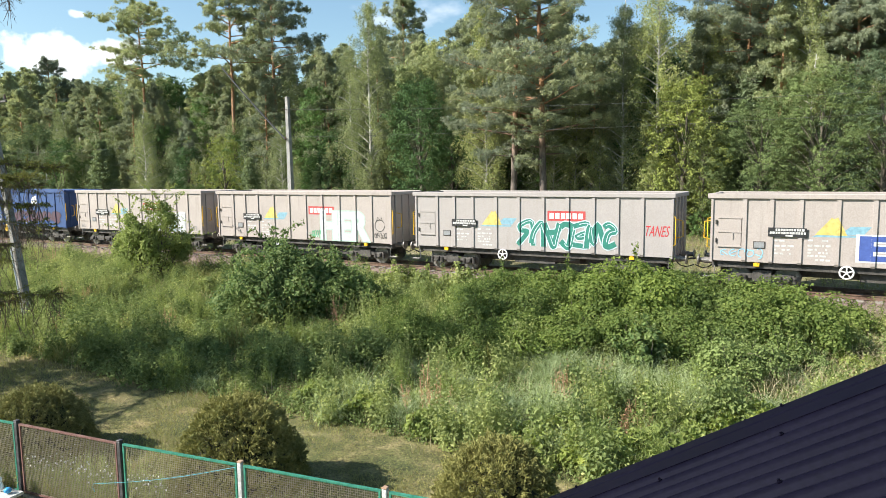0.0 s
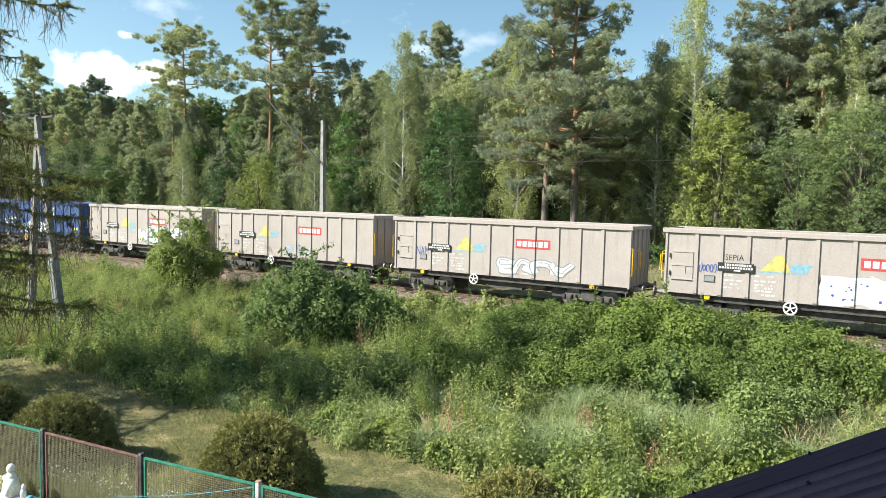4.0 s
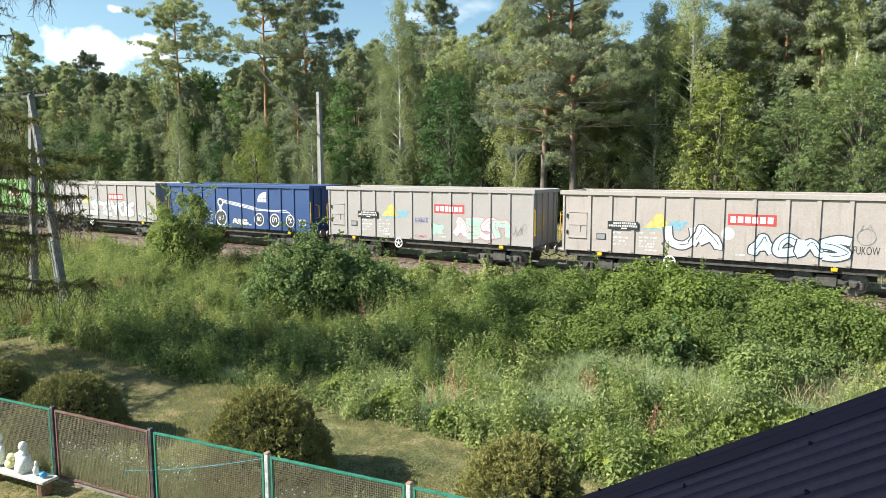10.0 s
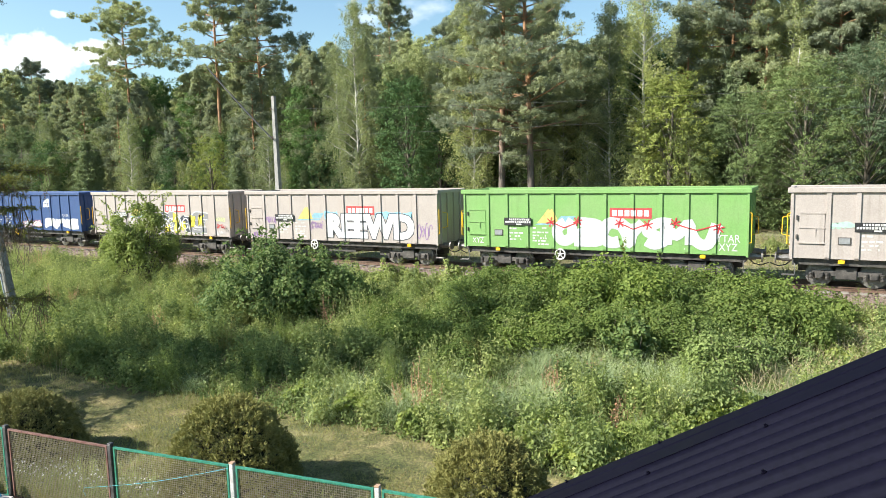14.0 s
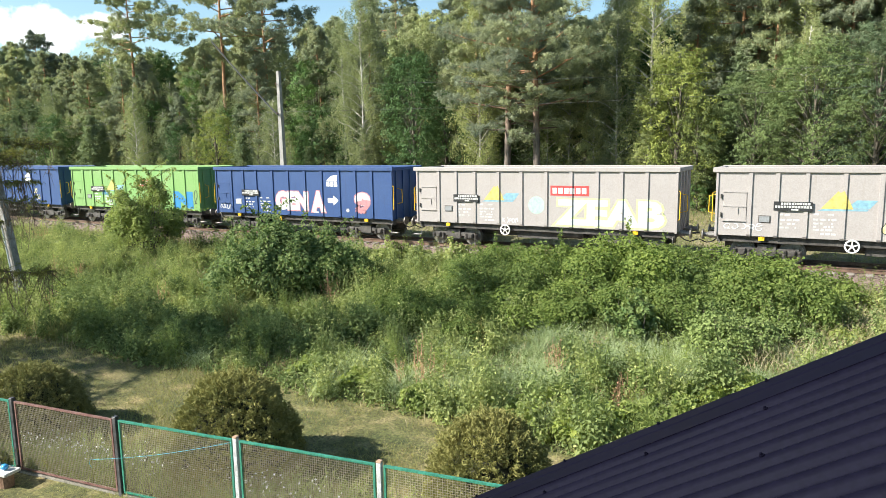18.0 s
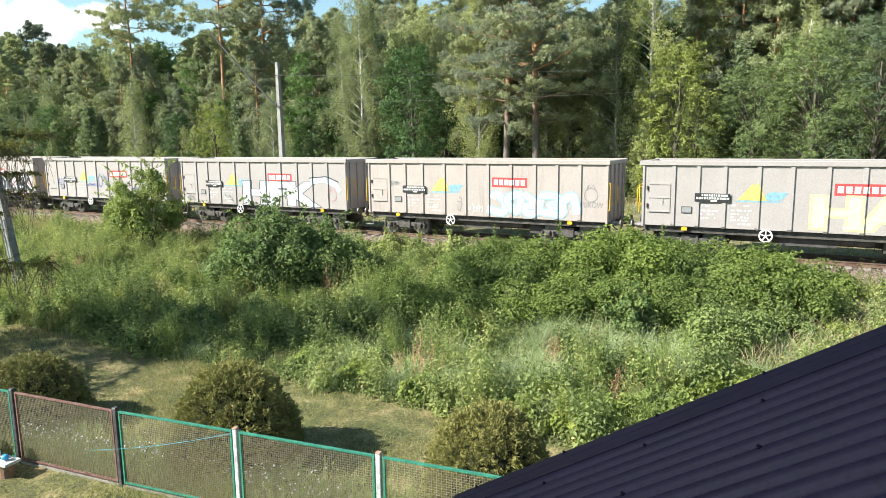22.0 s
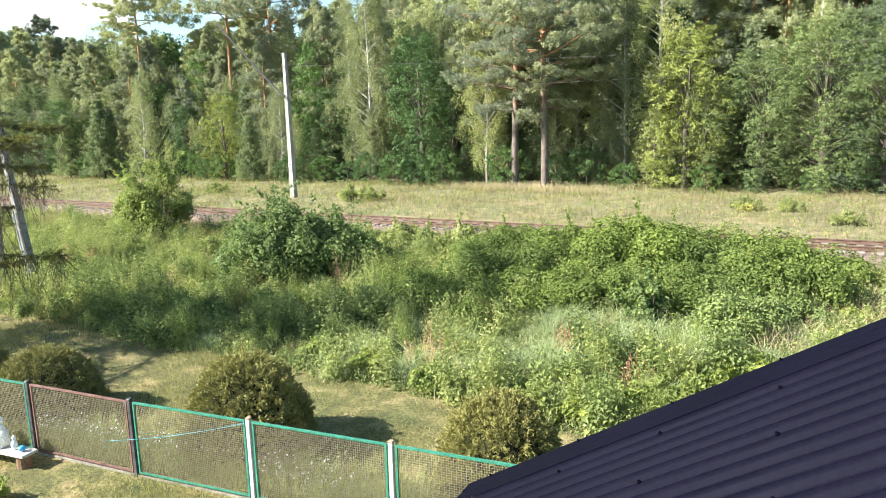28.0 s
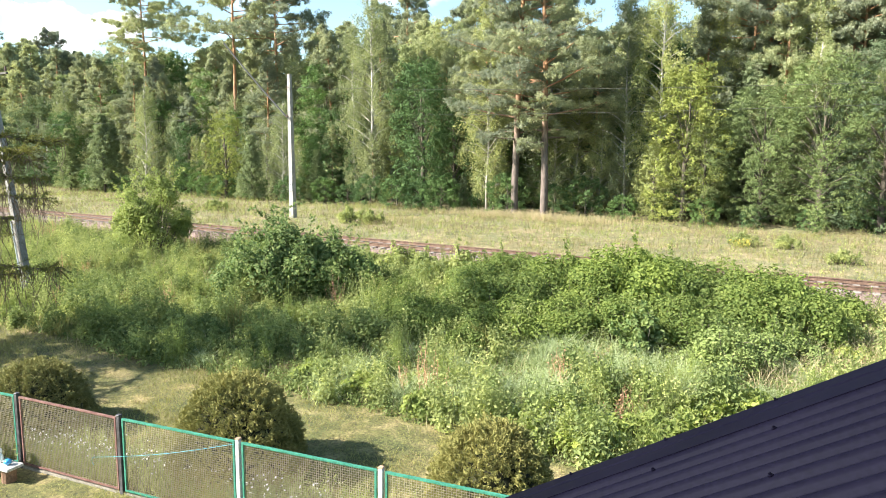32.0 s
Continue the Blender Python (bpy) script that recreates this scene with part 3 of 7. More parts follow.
    spoke = part("spoke", bm, paint_w, wheel)
    spoke.matrix_basis = pose(4.94, -1.40, 0.90)
    for k in range(1, 5):
        again("spoke", spoke.data, wheel, pose(4.94, -1.40, 0.90, 0, 72 * k, 0))
    bm = bmesh.new()
    disc(bm, 4.94, -1.40, 0.90, 0.06, 0.08, 10)
    part("hub", bm, paint_w, wheel)
    bm = bmesh.new()
    rod(bm, (4.94, -1.36, 0.90), (4.94, -1.0, 0.90), 0.025, 6)
    part("brake_spindle", bm, IRON, w)
    for hx in (1.86, 10.99):
        bm = boxes((hx - 0.05, hx + 0.05, -1.36, -1.28, 1.0, 1.16), (hx - 0.11, hx + 0.11, -1.36, -1.28, 0.95, 1.03), bevel=0.01)
        box(bm, hx - 0.11, hx - 0.06, -1.36, -1.28, 1.03, 1.09)
        box(bm, hx + 0.06, hx + 0.11, -1.36, -1.28, 1.03, 1.09)
        part("towing_hook", bm, YELLOW, w, "small yellow towing hook")
    rng = random.Random(3)
    plate = part("data_plate", boxes((2.24, 3.58, RIB_Y - 0.02, RIB_Y - 0.004, 2.17, 2.52)), BLACK, w, "black plate with rows of white marks")
    bm = bmesh.new()
    for row, z in enumerate((2.40, 2.28)):
        x = 2.50 if row == 0 else 2.30
        while x < 3.50:
            d = rng.uniform(0.05, 0.09)
            box(bm, x, x + d, RIB_Y - 0.025, RIB_Y - 0.021, z, z + 0.085)
            x += d + 0.025
    box(bm, 2.85, 3.10, RIB_Y - 0.025, RIB_Y - 0.021, 2.19, 2.25)
    tagged(part("plate_lettering", bm, STENCIL, plate), kind="stuff")
    holder = part("label_holder", boxes((1.72, 2.14, PANEL_Y - 0.03, PANEL_Y - 0.004, 1.68, 1.96), bevel=0.006), IRON if color != "blue" else WHITE, w)
    part("label_paper", boxes((1.75, 2.11, PANEL_Y - 0.036, PANEL_Y - 0.031, 1.71, 1.93)), plain("grey_label_" + color, (0.22, 0.23, 0.24) if color != "blue" else (0.55, 0.58, 0.62)), holder)
    # rows of small white lettering: bars
    bm = bmesh.new()
    for xa, xb, za, zb in ((2.48, 3.2, 1.25, 2.05), (3.62, 4.42, 1.25, 2.10), (10.0, 10.5, 1.22, 1.36), (7.5, 8.0, 1.22, 1.4)):
        z = zb
        while z > za + 0.1:
            x = xa
            while x < xb - 0.15:
                d = rng.uniform(0.05, 0.22)
                if rng.random() < 0.75:
                    box(bm, x, min(x + d, xb), PANEL_Y - 0.006, PANEL_Y - 0.003, z - 0.07, z)
                x += d + 0.05
            z -= rng.choice((0.12, 0.15, 0.2))
    tagged(part("stencil_lettering", bm, STENCIL, w), kind="stuff")
    return w


def flat(bm, outline, y):
    f = bm.faces.new([bm.verts.new((x, y, z)) for x, z in outline])
    if f.normal.y > 0:
        f.normal_flip()
    return f


def drape(bm):
    """Lays a flat drawing (x, z) on the wagon's side: on the ribs where they stand, else on the panels between them."""
    bmesh.ops.triangulate(bm, faces=bm.faces[:])
    cuts = [rx + s * (RIB_W / 2) for rx in RIBS for s in (-1, 1)]
    for c in cuts:
        bmesh.ops.bisect_plane(bm, geom=bm.verts[:] + bm.edges[:] + bm.faces[:], plane_co=(c, 0, 0), plane_no=(1, 0, 0))
    on_cut = [e for e in bm.edges if any(abs(e.verts[0].co.x - c) < 1e-4 and abs(e.verts[1].co.x - c) < 1e-4 for c in cuts)]
    bmesh.ops.split_edges(bm, edges=on_cut)
    proud = {v: v.co.y for v in bm.verts}
    for f in bm.faces:
        cx = f.calc_center_median().x
        on_rib = any(abs(cx - rx) < RIB_W / 2 for rx in RIBS)
        for v in f.verts:
            v.co.y = proud[v] + (RIB_Y if on_rib else PANEL_Y)
    return bm


def drawing(name, bm, mat, wagon, label=""):
    return part(name, drape(bm), mat, wagon, label)


def brand_marks(w, color):
    if color == "blue":
        bm = bmesh.new()
        flat(bm, [(8.46, 3.05), (8.62, 3.22), (8.85, 3.35), (9.22, 3.40), (9.12, 3.22), (9.16, 3.05)], -0.003)
        for x in (8.45, 8.71, 8.97):
            flat(bm, [(x, 2.78), (x + 0.22, 2.78), (x + 0.22, 3.0), (x, 3.0)], -0.003)
        drawing("owner_mark", bm, WHITE, w, "white fin-shaped owner mark")
        return
    bm = bmesh.new()
    flat(bm, [(7.17, 2.55), (8.95, 2.55), (8.95, 3.0), (7.17, 3.0)], -0.003)
    sign = drawing("owner_sign", bm, SIGN_RED, w, "red owner sign with white blocks")
    for k in range(6):
        x = 7.27 + 0.272 * k
        bm = bmesh.new()
        flat(bm, [(x, 2.65), (x + 0.20, 2.65), (x + 0.20, 2.90), (x, 2.90)], -0.006)
        drawing("sign_block", bm, WHITE, sign)
    bm = bmesh.new()
    flat(bm, [(3.74, 2.20), (5.34, 2.22), (5.66, 2.62), (5.0, 2.62), (4.7, 2.36), (4.1, 2.36)], -0.003)
    drawing("builder_mark_base", bm, SIGN_BLUE, w, "pale blue part of the builder's mark")
    bm = bmesh.new()
    flat(bm, [(3.84, 2.28), (4.9, 2.28), (4.72, 2.66), (4.58, 2.96), (4.45, 2.88), (4.38, 2.95), (4.2, 2.72)], -0.006)
    drawing("builder_mark_peak", bm, SIGN_YELLOW, w, "yellow mountain-shaped builder's mark")


# ---- what is painted on the wagons ----
SPRAY = {n: plain("spray_" + n, c, 0.55, 0, 0.18) for n, c in {
    "white": (0.56, 0.56, 0.56), "pale": (0.46, 0.475, 0.49), "cream": (0.52, 0.47, 0.36), "black": (0.02, 0.02, 0.022), "grey": (0.20, 0.20, 0.21), "teal": (0.02, 0.17, 0.13), "mint": (0.34, 0.50, 0.42),
    "green": (0.05, 0.33, 0.16), "red": (0.45, 0.03, 0.04), "rose": (0.45, 0.20, 0.22), "maroon": (0.075, 0.035, 0.055), "blue": (0.05, 0.09, 0.30), "sky": (0.22, 0.46, 0.62), "ice": (0.46, 0.56, 0.62), "yellow": (0.66, 0.58, 0.06),
    "lemon": (0.60, 0.52, 0.27), "orange": (0.55, 0.33, 0.06), "lime": (0.50, 0.56, 0.26), "violet": (0.25, 0.14, 0.33), "pink": (0.42, 0.315, 0.33), "dust": (0.27, 0.25, 0.24), "slate": (0.035, 0.04, 0.055), "azure": (0.02, 0.19, 0.42)}.items()}
FONT_CACHE = {}


def font_mesh(text, bold):
    """The letters of a text as flat verts and faces, from the built-in font."""
    if (text, bold) not in FONT_CACHE:
        cu = bpy.data.curves.new("letters", "FONT")
        cu.body, cu.offset, cu.resolution_u = text, bold, 3
        ob = new("letters", cu)
        me = bpy.data.meshes.new_from_object(ob.evaluated_get(bpy.context.evaluated_depsgraph_get()))
        FONT_CACHE[text, bold] = ([tuple(v.co) for v in me.vertices], [tuple(p.vertices) for p in me.polygons])
        bpy.data.objects.remove(ob)
        bpy.data.meshes.remove(me)
    return FONT_CACHE[text, bold]


def letters(verts, faces, fit, x0, x1, z0, z1, y, lean=0.0):
    (a0, a1), (b0, b1) = fit
    bm = bmesh.new()
    vs = []
    for u, v, _ in verts:
        f = (v - b0) / (b1 - b0)
        vs.append(bm.verts.new((x0 + (u - a0) / (a1 - a0) * (x1 - x0) + lean * f, y, z0 + f * (z1 - z0))))
    for f in faces:
        try:
            bm.faces.new([vs[i] for i in f])
        except ValueError:
            pass
    # each letter lies a hair over the one before it
    seen, level = set(), 0
    for v in vs:
        if v in seen:
            continue
        level += 1
        todo = [v]
        seen.add(v)
        while todo:
            c = todo.pop()
            c.co.y -= 0.0001 * level
            for e in c.link_edges:
                o = e.other_vert(c)
                if o not in seen:
                    seen.add(o)
                    todo.append(o)
    bmesh.ops.recalc_face_normals(bm, faces=bm.faces[:])
    return bm


def word(w, text, x0, x1, z0, z1, fill, edge=None, bold=0.02, rim=0.045, lean=0.0, label=""):
    """A sprayed word, with an outline behind it where it has one."""
    v, f = font_mesh(text, bold)
    fit = [(min(p[i] for p in v), max(p[i] for p in v)) for i in (0, 1)]
    g = drawing("graffiti", letters(v, f, fit, x0, x1, z0, z1, -0.007, lean), SPRAY[fill], w, label or f"{fill} sprayed lettering")
    if edge:
        v2, f2 = font_mesh(text, bold + rim)
        drawing("outline", letters(v2, f2, fit, x0, x1, z0, z1, -0.004, lean), SPRAY[edge], g)
    return g


def clampz(pts):
    return [(min(12.6, max(0.2, x)), min(3.55, max(1.15, z))) for x, z in pts]


def patch(w, x0, x1, z0, z1, fill, seed=0, y=-0.004, wob=0.06, label=""):
    """An uneven patch of paint."""
    rng = random.Random(seed)
    pts = []
    for a, b, n in (((x0, z0), (x1, z0), 12), ((x1, z0), (x1, z1), 5), ((x1, z1), (x0, z1), 12), ((x0, z1), (x0, z0), 5)):
        for k in range(n):
            f = k / n
            pts.append((a[0] + (b[0] - a[0]) * f + rng.uniform(-wob, wob), a[1] + (b[1] - a[1]) * f + rng.uniform(-wob, wob)))
    bm = bmesh.new()
    flat(bm, clampz(pts), y)
    return drawing("graffiti", bm, SPRAY[fill], w, label or f"patch of {fill} spray paint")


def stroke(bm, pts, wd, y):
    """A brushed line of even width."""
    p = [Vector((x, 0, z)) for x, z in clampz(pts)]
    sides = []
    for i, c in enumerate(p):
        t = p[min(i + 1, len(p) - 1)] - p[max(i - 1, 0)]
        n = Vector((-t.z, 0, t.x)).normalized() * wd * 0.5 if t.length > 1e-6 else Vector((wd * 0.5, 0, 0))
        yi = y - 0.00002 * i       # later parts of the stroke lie on the earlier ones
        sides.append((bm.verts.new((c.x + n.x, yi, c.z + n.z)), bm.verts.new((c.x - n.x, yi, c.z - n.z))))
    for (a, b), (c, d) in zip(sides, sides[1:]):
        bm.faces.new((a, b, d, c))


def scrawl(w, x0, x1, z0, z1, fill, seed, marks=5, wd=0.035, y=-0.010, label=""):
    """An unreadable tag: a row of looped strokes, one mark after another."""
    rng = random.Random(seed)
    bm = bmesh.new()
    step = (x1 - x0) / marks
    for k in range(marks):
        cx, rx, rz = x0 + step * (k + 0.5), step * 0.42, (z1 - z0) * 0.5
        cz = (z0 + z1) / 2
        a0, turn = rng.uniform(0, 6.28), rng.choice((1.2, 1.6, 2.0)) * math.pi * rng.choice((-1, 1))
        squash = rng.uniform(0.5, 1.0)
        pts = []
        for i in range(13):
            a = a0 + turn * i / 12
            pts.append((cx + rx * math.cos(a) * (1 if i % 4 else 0.8), cz + rz * squash * math.sin(a * rng.choice((1, 1, 1)) + 0.3 * i / 12) + rz * 0.2 * (i / 12 - 0.5)))
        stroke(bm, pts, wd, y)
        if rng.random() < 0.6:
            stroke(bm, [(cx - rx, cz + rz * rng.uniform(-0.8, 0.8)), (cx + rx, cz + rz * rng.uniform(-0.8, 0.8))], wd, y - 0.001)
    bmesh.ops.recalc_face_normals(bm, faces=bm.faces[:])
    return tagged(drawing("graffiti", bm, SPRAY[fill], w, label or f"small {fill} scrawled tag"), kind="stuff")


LETTER_WAYS = [
    [(0.0, 0.0), (0.05, 0.95), (0.45, 0.35), (0.85, 1.0), (1.0, 0.05)],
    [(0.95, 0.85), (0.4, 1.0), (0.05, 0.72), (0.5, 0.5), (0.95, 0.28), (0.5, 0.0), (0.0, 0.12)],
    [(0.0, 1.0), (0.05, 0.3), (0.45, 0.0), (0.9, 0.25), (0.95, 1.0)],
    [(0.5, 1.0), (0.05, 0.65), (0.15, 0.15), (0.6, 0.0), (0.95, 0.4), (0.8, 0.9), (0.45, 0.98)],
    [(0.95, 0.75), (0.5, 1.0), (0.05, 0.6), (0.15, 0.12), (0.6, 0.0), (1.0, 0.2)],
    [(0.0, 0.0), (0.3, 0.6), (0.5, 1.0), (0.75, 0.55), (1.0, 0.0), (0.75, 0.38), (0.2, 0.36)],
    [(0.95, 0.95), (0.05, 1.0), (0.1, 0.52), (0.75, 0.52), (0.1, 0.48), (0.0, 0.0), (1.0, 0.02)],
    [(0.0, 0.0), (0.08, 1.0), (0.8, 0.9), (0.75, 0.55), (0.25, 0.5), (1.0, 0.0)]]


def soft_way(pts, rng, n=5):
    """A corner line bent round, each point shaken, turned over at random."""
    fx, fz = rng.random() < 0.5, rng.random() < 0.5
    p = [((1 - x if fx else x) + rng.uniform(-0.16, 0.16), min(1, max(0, (1 - z if fz else z) + rng.uniform(-0.14, 0.14)))) for x, z in pts]
    out = []
    for i in range(len(p) - 1):
        a, b, c, d = p[max(i - 1, 0)], p[i], p[i + 1], p[min(i + 2, len(p) - 1)]
        for k in range(n):
            t = k / n
            out.append(tuple(0.5 * (2 * b[j] + (c[j] - a[j]) * t + (2 * a[j] - 5 * b[j] + 4 * c[j] - d[j]) * t * t + (3 * b[j] - a[j] - 3 * c[j] + d[j]) * t ** 3) for j in (0, 1)))
    return out + [p[-1]]


def bubbles(w, x0, x1, z0, z1, n, fill, edge, seed, lines=True, wob=0.13, rim=0.05, second=None):
    """A row of unreadable thick letters with an outline and thin inner lines."""
    rng = random.Random(seed)
    step = (x1 - x0) / n
    ways = rng.sample(range(len(LETTER_WAYS)), min(n, len(LETTER_WAYS))) + [rng.randrange(len(LETTER_WAYS)) for _ in range(max(0, n - len(LETTER_WAYS)))]
    for k in range(n):
        fat = min(0.38 * step, 0.30 * (z1 - z0)) * rng.uniform(0.85, 1.1)
        m = fat * 0.5 + rim
        lean = rng.uniform(-0.08, 0.12)
        path = [(x0 + step * k + m * 0.7 + u * (step * 1.3 - 1.4 * m) + lean * v, z0 + m + v * (z1 - z0 - 2 * m)) for u, v in soft_way(LETTER_WAYS[ways[k]], rng)]
        f = second if second and k % 2 else fill
        y = -0.0070 - 0.0016 * k
        bm, bo = bmesh.new(), bmesh.new()
        stroke(bo, path, fat + 2 * rim, y)
        stroke(bm, path, fat, y - 0.0006)
        for q in (bm, bo):
            bmesh.ops.recalc_face_normals(q, faces=q.faces[:])
        g = drawing("graffiti", bm, SPRAY[f], w, f"thick {f} sprayed letter shape")
        drawing("outline", bo, SPRAY[edge], g)
        if lines:
            bl = bmesh.new()
            cut = path[2:-2:1]
            stroke(bl, [(x + fat * 0.16, z + fat * 0.12) for x, z in cut[: len(cut) * 2 // 3]], 0.03, y - 0.0011)
            bmesh.ops.recalc_face_normals(bl, faces=bl.faces[:])
            tagged(drawing("inner_line", bl, SPRAY[edge], g), kind="stuff")


def disc_paint(w, cx, cz, r, fill, y=-0.006, n=32, label=""):
    bm = bmesh.new()
    flat(bm, clampz([(cx + r * math.cos(2 * math.pi * k / n), cz + r * math.sin(2 * math.pi * k / n)) for k in range(n)]), y)
    return drawing("graffiti", bm, SPRAY[fill], w, label or f"sprayed {fill} disc")


def line_paint(w, pts, wd, fill, y=-0.012, label=""):
    bm = bmesh.new()
    stroke(bm, pts, wd, y)
    bmesh.ops.recalc_face_normals(bm, faces=bm.faces[:])
    return drawing("graffiti", bm, SPRAY[fill], w, label or f"sprayed {fill} line")


def doodle(w, x, z, s, fill, seed):
    """A round scribbled outline with two points on top."""
    pts = [(x + s * math.cos(a), z + s * math.sin(a)) for a in [0.3 + 6.0 * k / 20 for k in range(21)]]
    line_paint(w, pts, 0.03, fill, -0.011)
    line_paint(w, [(x - s * 0.7, z + s * 0.7), (x - s * 0.4, z + s * 1.5), (x, z + s), (x + s * 0.3, z + s * 1.5), (x + s * 0.6, z + s * 0.8)], 0.03, fill, -0.013)


def paint_wagon(k, w):
    """What is sprayed on wagon k, counted from the first that is whole in view."""
    if k == -1:
        word(w, "EC", 5.3, 8.2, 1.35, 2.3, "blue", "white", 0.04), scrawl(w, 0.5, 2.1, 1.25, 1.7, "sky", 1)
    elif k == 0:
        bubbles(w, 5.7, 10.3, 1.2, 2.6, 7, "teal", "ice", 12, rim=0.045), word(w, "TANES", 11.5, 12.5, 2.0, 2.45, "red", None, 0.0, lean=0.1)
    elif k == 1:
        word(w, "HER", 8.0, 11.3, 1.2, 2.75, "pale", "mint", 0.05, 0.03), scrawl(w, 7.2, 8.0, 1.3, 1.7, "green", 2), doodle(w, 11.95, 2.05, 0.3, "black", 1), scrawl(w, 11.6, 12.4, 1.35, 1.7, "black", 3, 5, 0.025)
    elif k == 2:
        patch(w, 8.25, 11.2, 1.2, 2.45, "pale", 5), patch(w, 8.3, 9.7, 1.25, 2.2, "white", 6, -0.006), patch(w, 9.7, 10.3, 1.3, 2.0, "mint", 7, -0.006)
        scrawl(w, 7.4, 7.75, 1.3, 2.4, "grey", 4, 1, 0.04), scrawl(w, 7.45, 7.8, 1.6, 2.1, "grey", 5, 1, 0.04), scrawl(w, 11.5, 12.2, 1.25, 1.65, "grey", 6, 3, 0.05), scrawl(w, 0.5, 0.95, 1.2, 1.5, "grey", 7, 3)
    elif k == 3:
        bubbles(w, 5.95, 11.9, 1.35, 2.35, 8, "maroon", "slate", 11), scrawl(w, 4.7, 5.5, 1.9, 2.45, "white", 8, 5, 0.05), scrawl(w, 0.4, 1.2, 1.4, 1.7, "pale", 9)
    elif k == 4:
        word(w, "esco", 5.6, 10.2, 1.18, 2.15, "dust", "white", 0.04, 0.05), word(w, "NAM", 1.45, 2.2, 1.95, 2.35, "blue", None, 0.0), word(w, "NAM", 10.45, 11.3, 1.7, 2.1, "blue", None, 0.0), word(w, "GODISER", 11.5, 12.55, 1.75, 2.05, "black", None, -0.005)
        scrawl(w, 6.1, 7.0, 1.2, 1.45, "white", 12)
    elif k == 5:
        patch(w, 5.85, 10.0, 1.2, 2.3, "white", 15, wob=0.09)
        rng = random.Random(4)
        for _ in range(26):
            disc_paint(w, rng.uniform(6.1, 9.8), rng.uniform(1.35, 2.2), rng.uniform(0.03, 0.06), "blue", -0.008, 8)
        word(w, "SEPIA", 2.5, 3.2, 2.62, 2.85, "black", None, -0.005), word(w, "SEPIA", 10.5, 11.3, 2.1, 2.4, "black", None, -0.005), doodle(w, 11.95, 2.15, 0.3, "black", 2), word(w, "FUKOW", 11.55, 12.4, 1.6, 1.85, "black", None, -0.005)
        scrawl(w, 1.5, 2.2, 2.0, 2.5, "blue", 16)
    elif k == 6:
        word(w, "NAM", 1.5, 2.25, 1.9, 2.35, "blue", None, 0.0), bubbles(w, 6.2, 9.8, 1.25, 2.1, 4, "pale", "grey", 17)
    elif k == 7:
        scrawl(w, 6.2, 8.2, 1.3, 1.9, "sky", 18), word(w, "SEPIA", 0.45, 1.2, 1.2, 1.5, "black", None, -0.005)
    elif k == 8:
        bubbles(w, 5.9, 10.5, 1.2, 2.55, 5, "white", "grey", 19, second="ice"), scrawl(w, 10.5, 11.35, 1.7, 2.2, "blue", 20), word(w, "SEPIA", 11.55, 12.5, 1.2, 1.45, "black", None, -0.005)
        word(w, "SEPIA", 0.45, 1.25, 1.25, 1.5, "black", None, -0.005), scrawl(w, 4.8, 5.6, 1.9, 2.2, "sky", 21)
    elif k == 9:
        bubbles(w, 4.6, 8.4, 1.3, 2.25, 6, "ice", "white", 22), scrawl(w, 11.55, 12.4, 1.7, 2.0, "yellow", 23, 6, 0.04), scrawl(w, 11.6, 12.3, 1.35, 1.6, "yellow", 24, 5, 0.04), scrawl(w, 1.5, 2.15, 1.9, 2.3, "ice", 25)
        scrawl(w, 6.4, 7.0, 2.5, 2.9, "ice", 26, 3, 0.03)
    elif k == 10:
        bubbles(w, 4.65, 7.25, 1.3, 2.35, 4, "blue", "lemon", 27, rim=0.06), scrawl(w, 1.45, 2.2, 1.8, 2.3, "ice", 28)
    elif k == 11:
        for ch, xa, xb, fill, rim in (("H", 4.5, 6.2, "cream", "sky"), ("A", 6.2, 7.8, "cream", "sky"), ("Z", 7.8, 9.2, "sky", "cream"), ("E", 9.2, 10.5, "sky", "orange"), ("R", 10.6, 12.5, "orange", "sky")):
            word(w, ch, xa, xb, 1.25, 2.55, fill, rim, 0.06, 0.03, label=f"{fill} sprayed block letter")
        scrawl(w, 1.5, 2.2, 1.2, 1.5, "white", 29)
    elif k == 12:
        word(w, "TANES", 11.5, 12.5, 2.2, 2.55, "red", None, 0.0, lean=0.08), doodle(w, 11.9, 1.85, 0.25, "grey", 3)
    elif k == 13:
        patch(w, 5.0, 9.6, 1.18, 1.55, "pink", 30, wob=0.03), patch(w, 5.6, 7.4, 1.18, 1.8, "pink", 31, -0.006, 0.03), scrawl(w, 4.0, 4.8, 1.6, 1.9, "white", 32)
    elif k == 14:
        bubbles(w, 4.6, 6.6, 1.4, 2.6, 2, "white", "slate", 33), bubbles(w, 7.95, 11.3, 1.3, 2.35, 4, "ice", "slate", 34), disc_paint(w, 7.2, 2.2, 0.25, "white"), doodle(w, 11.95, 2.3, 0.3, "grey", 4), word(w, "FUKOW", 11.55, 12.4, 1.65, 1.95, "black", None, -0.005)
    elif k == 15:
        bubbles(w, 8.2, 11.4, 1.25, 2.45, 4, "white", "rose", 35, second="mint"), scrawl(w, 6.0, 6.8, 2.0, 2.3, "blue", 36, 6, 0.02), scrawl(w, 6.0, 6.7, 1.25, 1.4, "red", 37, 5, 0.02), patch(w, 7.05, 7.7, 1.5, 2.0, "mint", 38), scrawl(w, 11.5, 12.4, 1.5, 2.3, "grey", 39, 3, 0.025)
    elif k == 16:
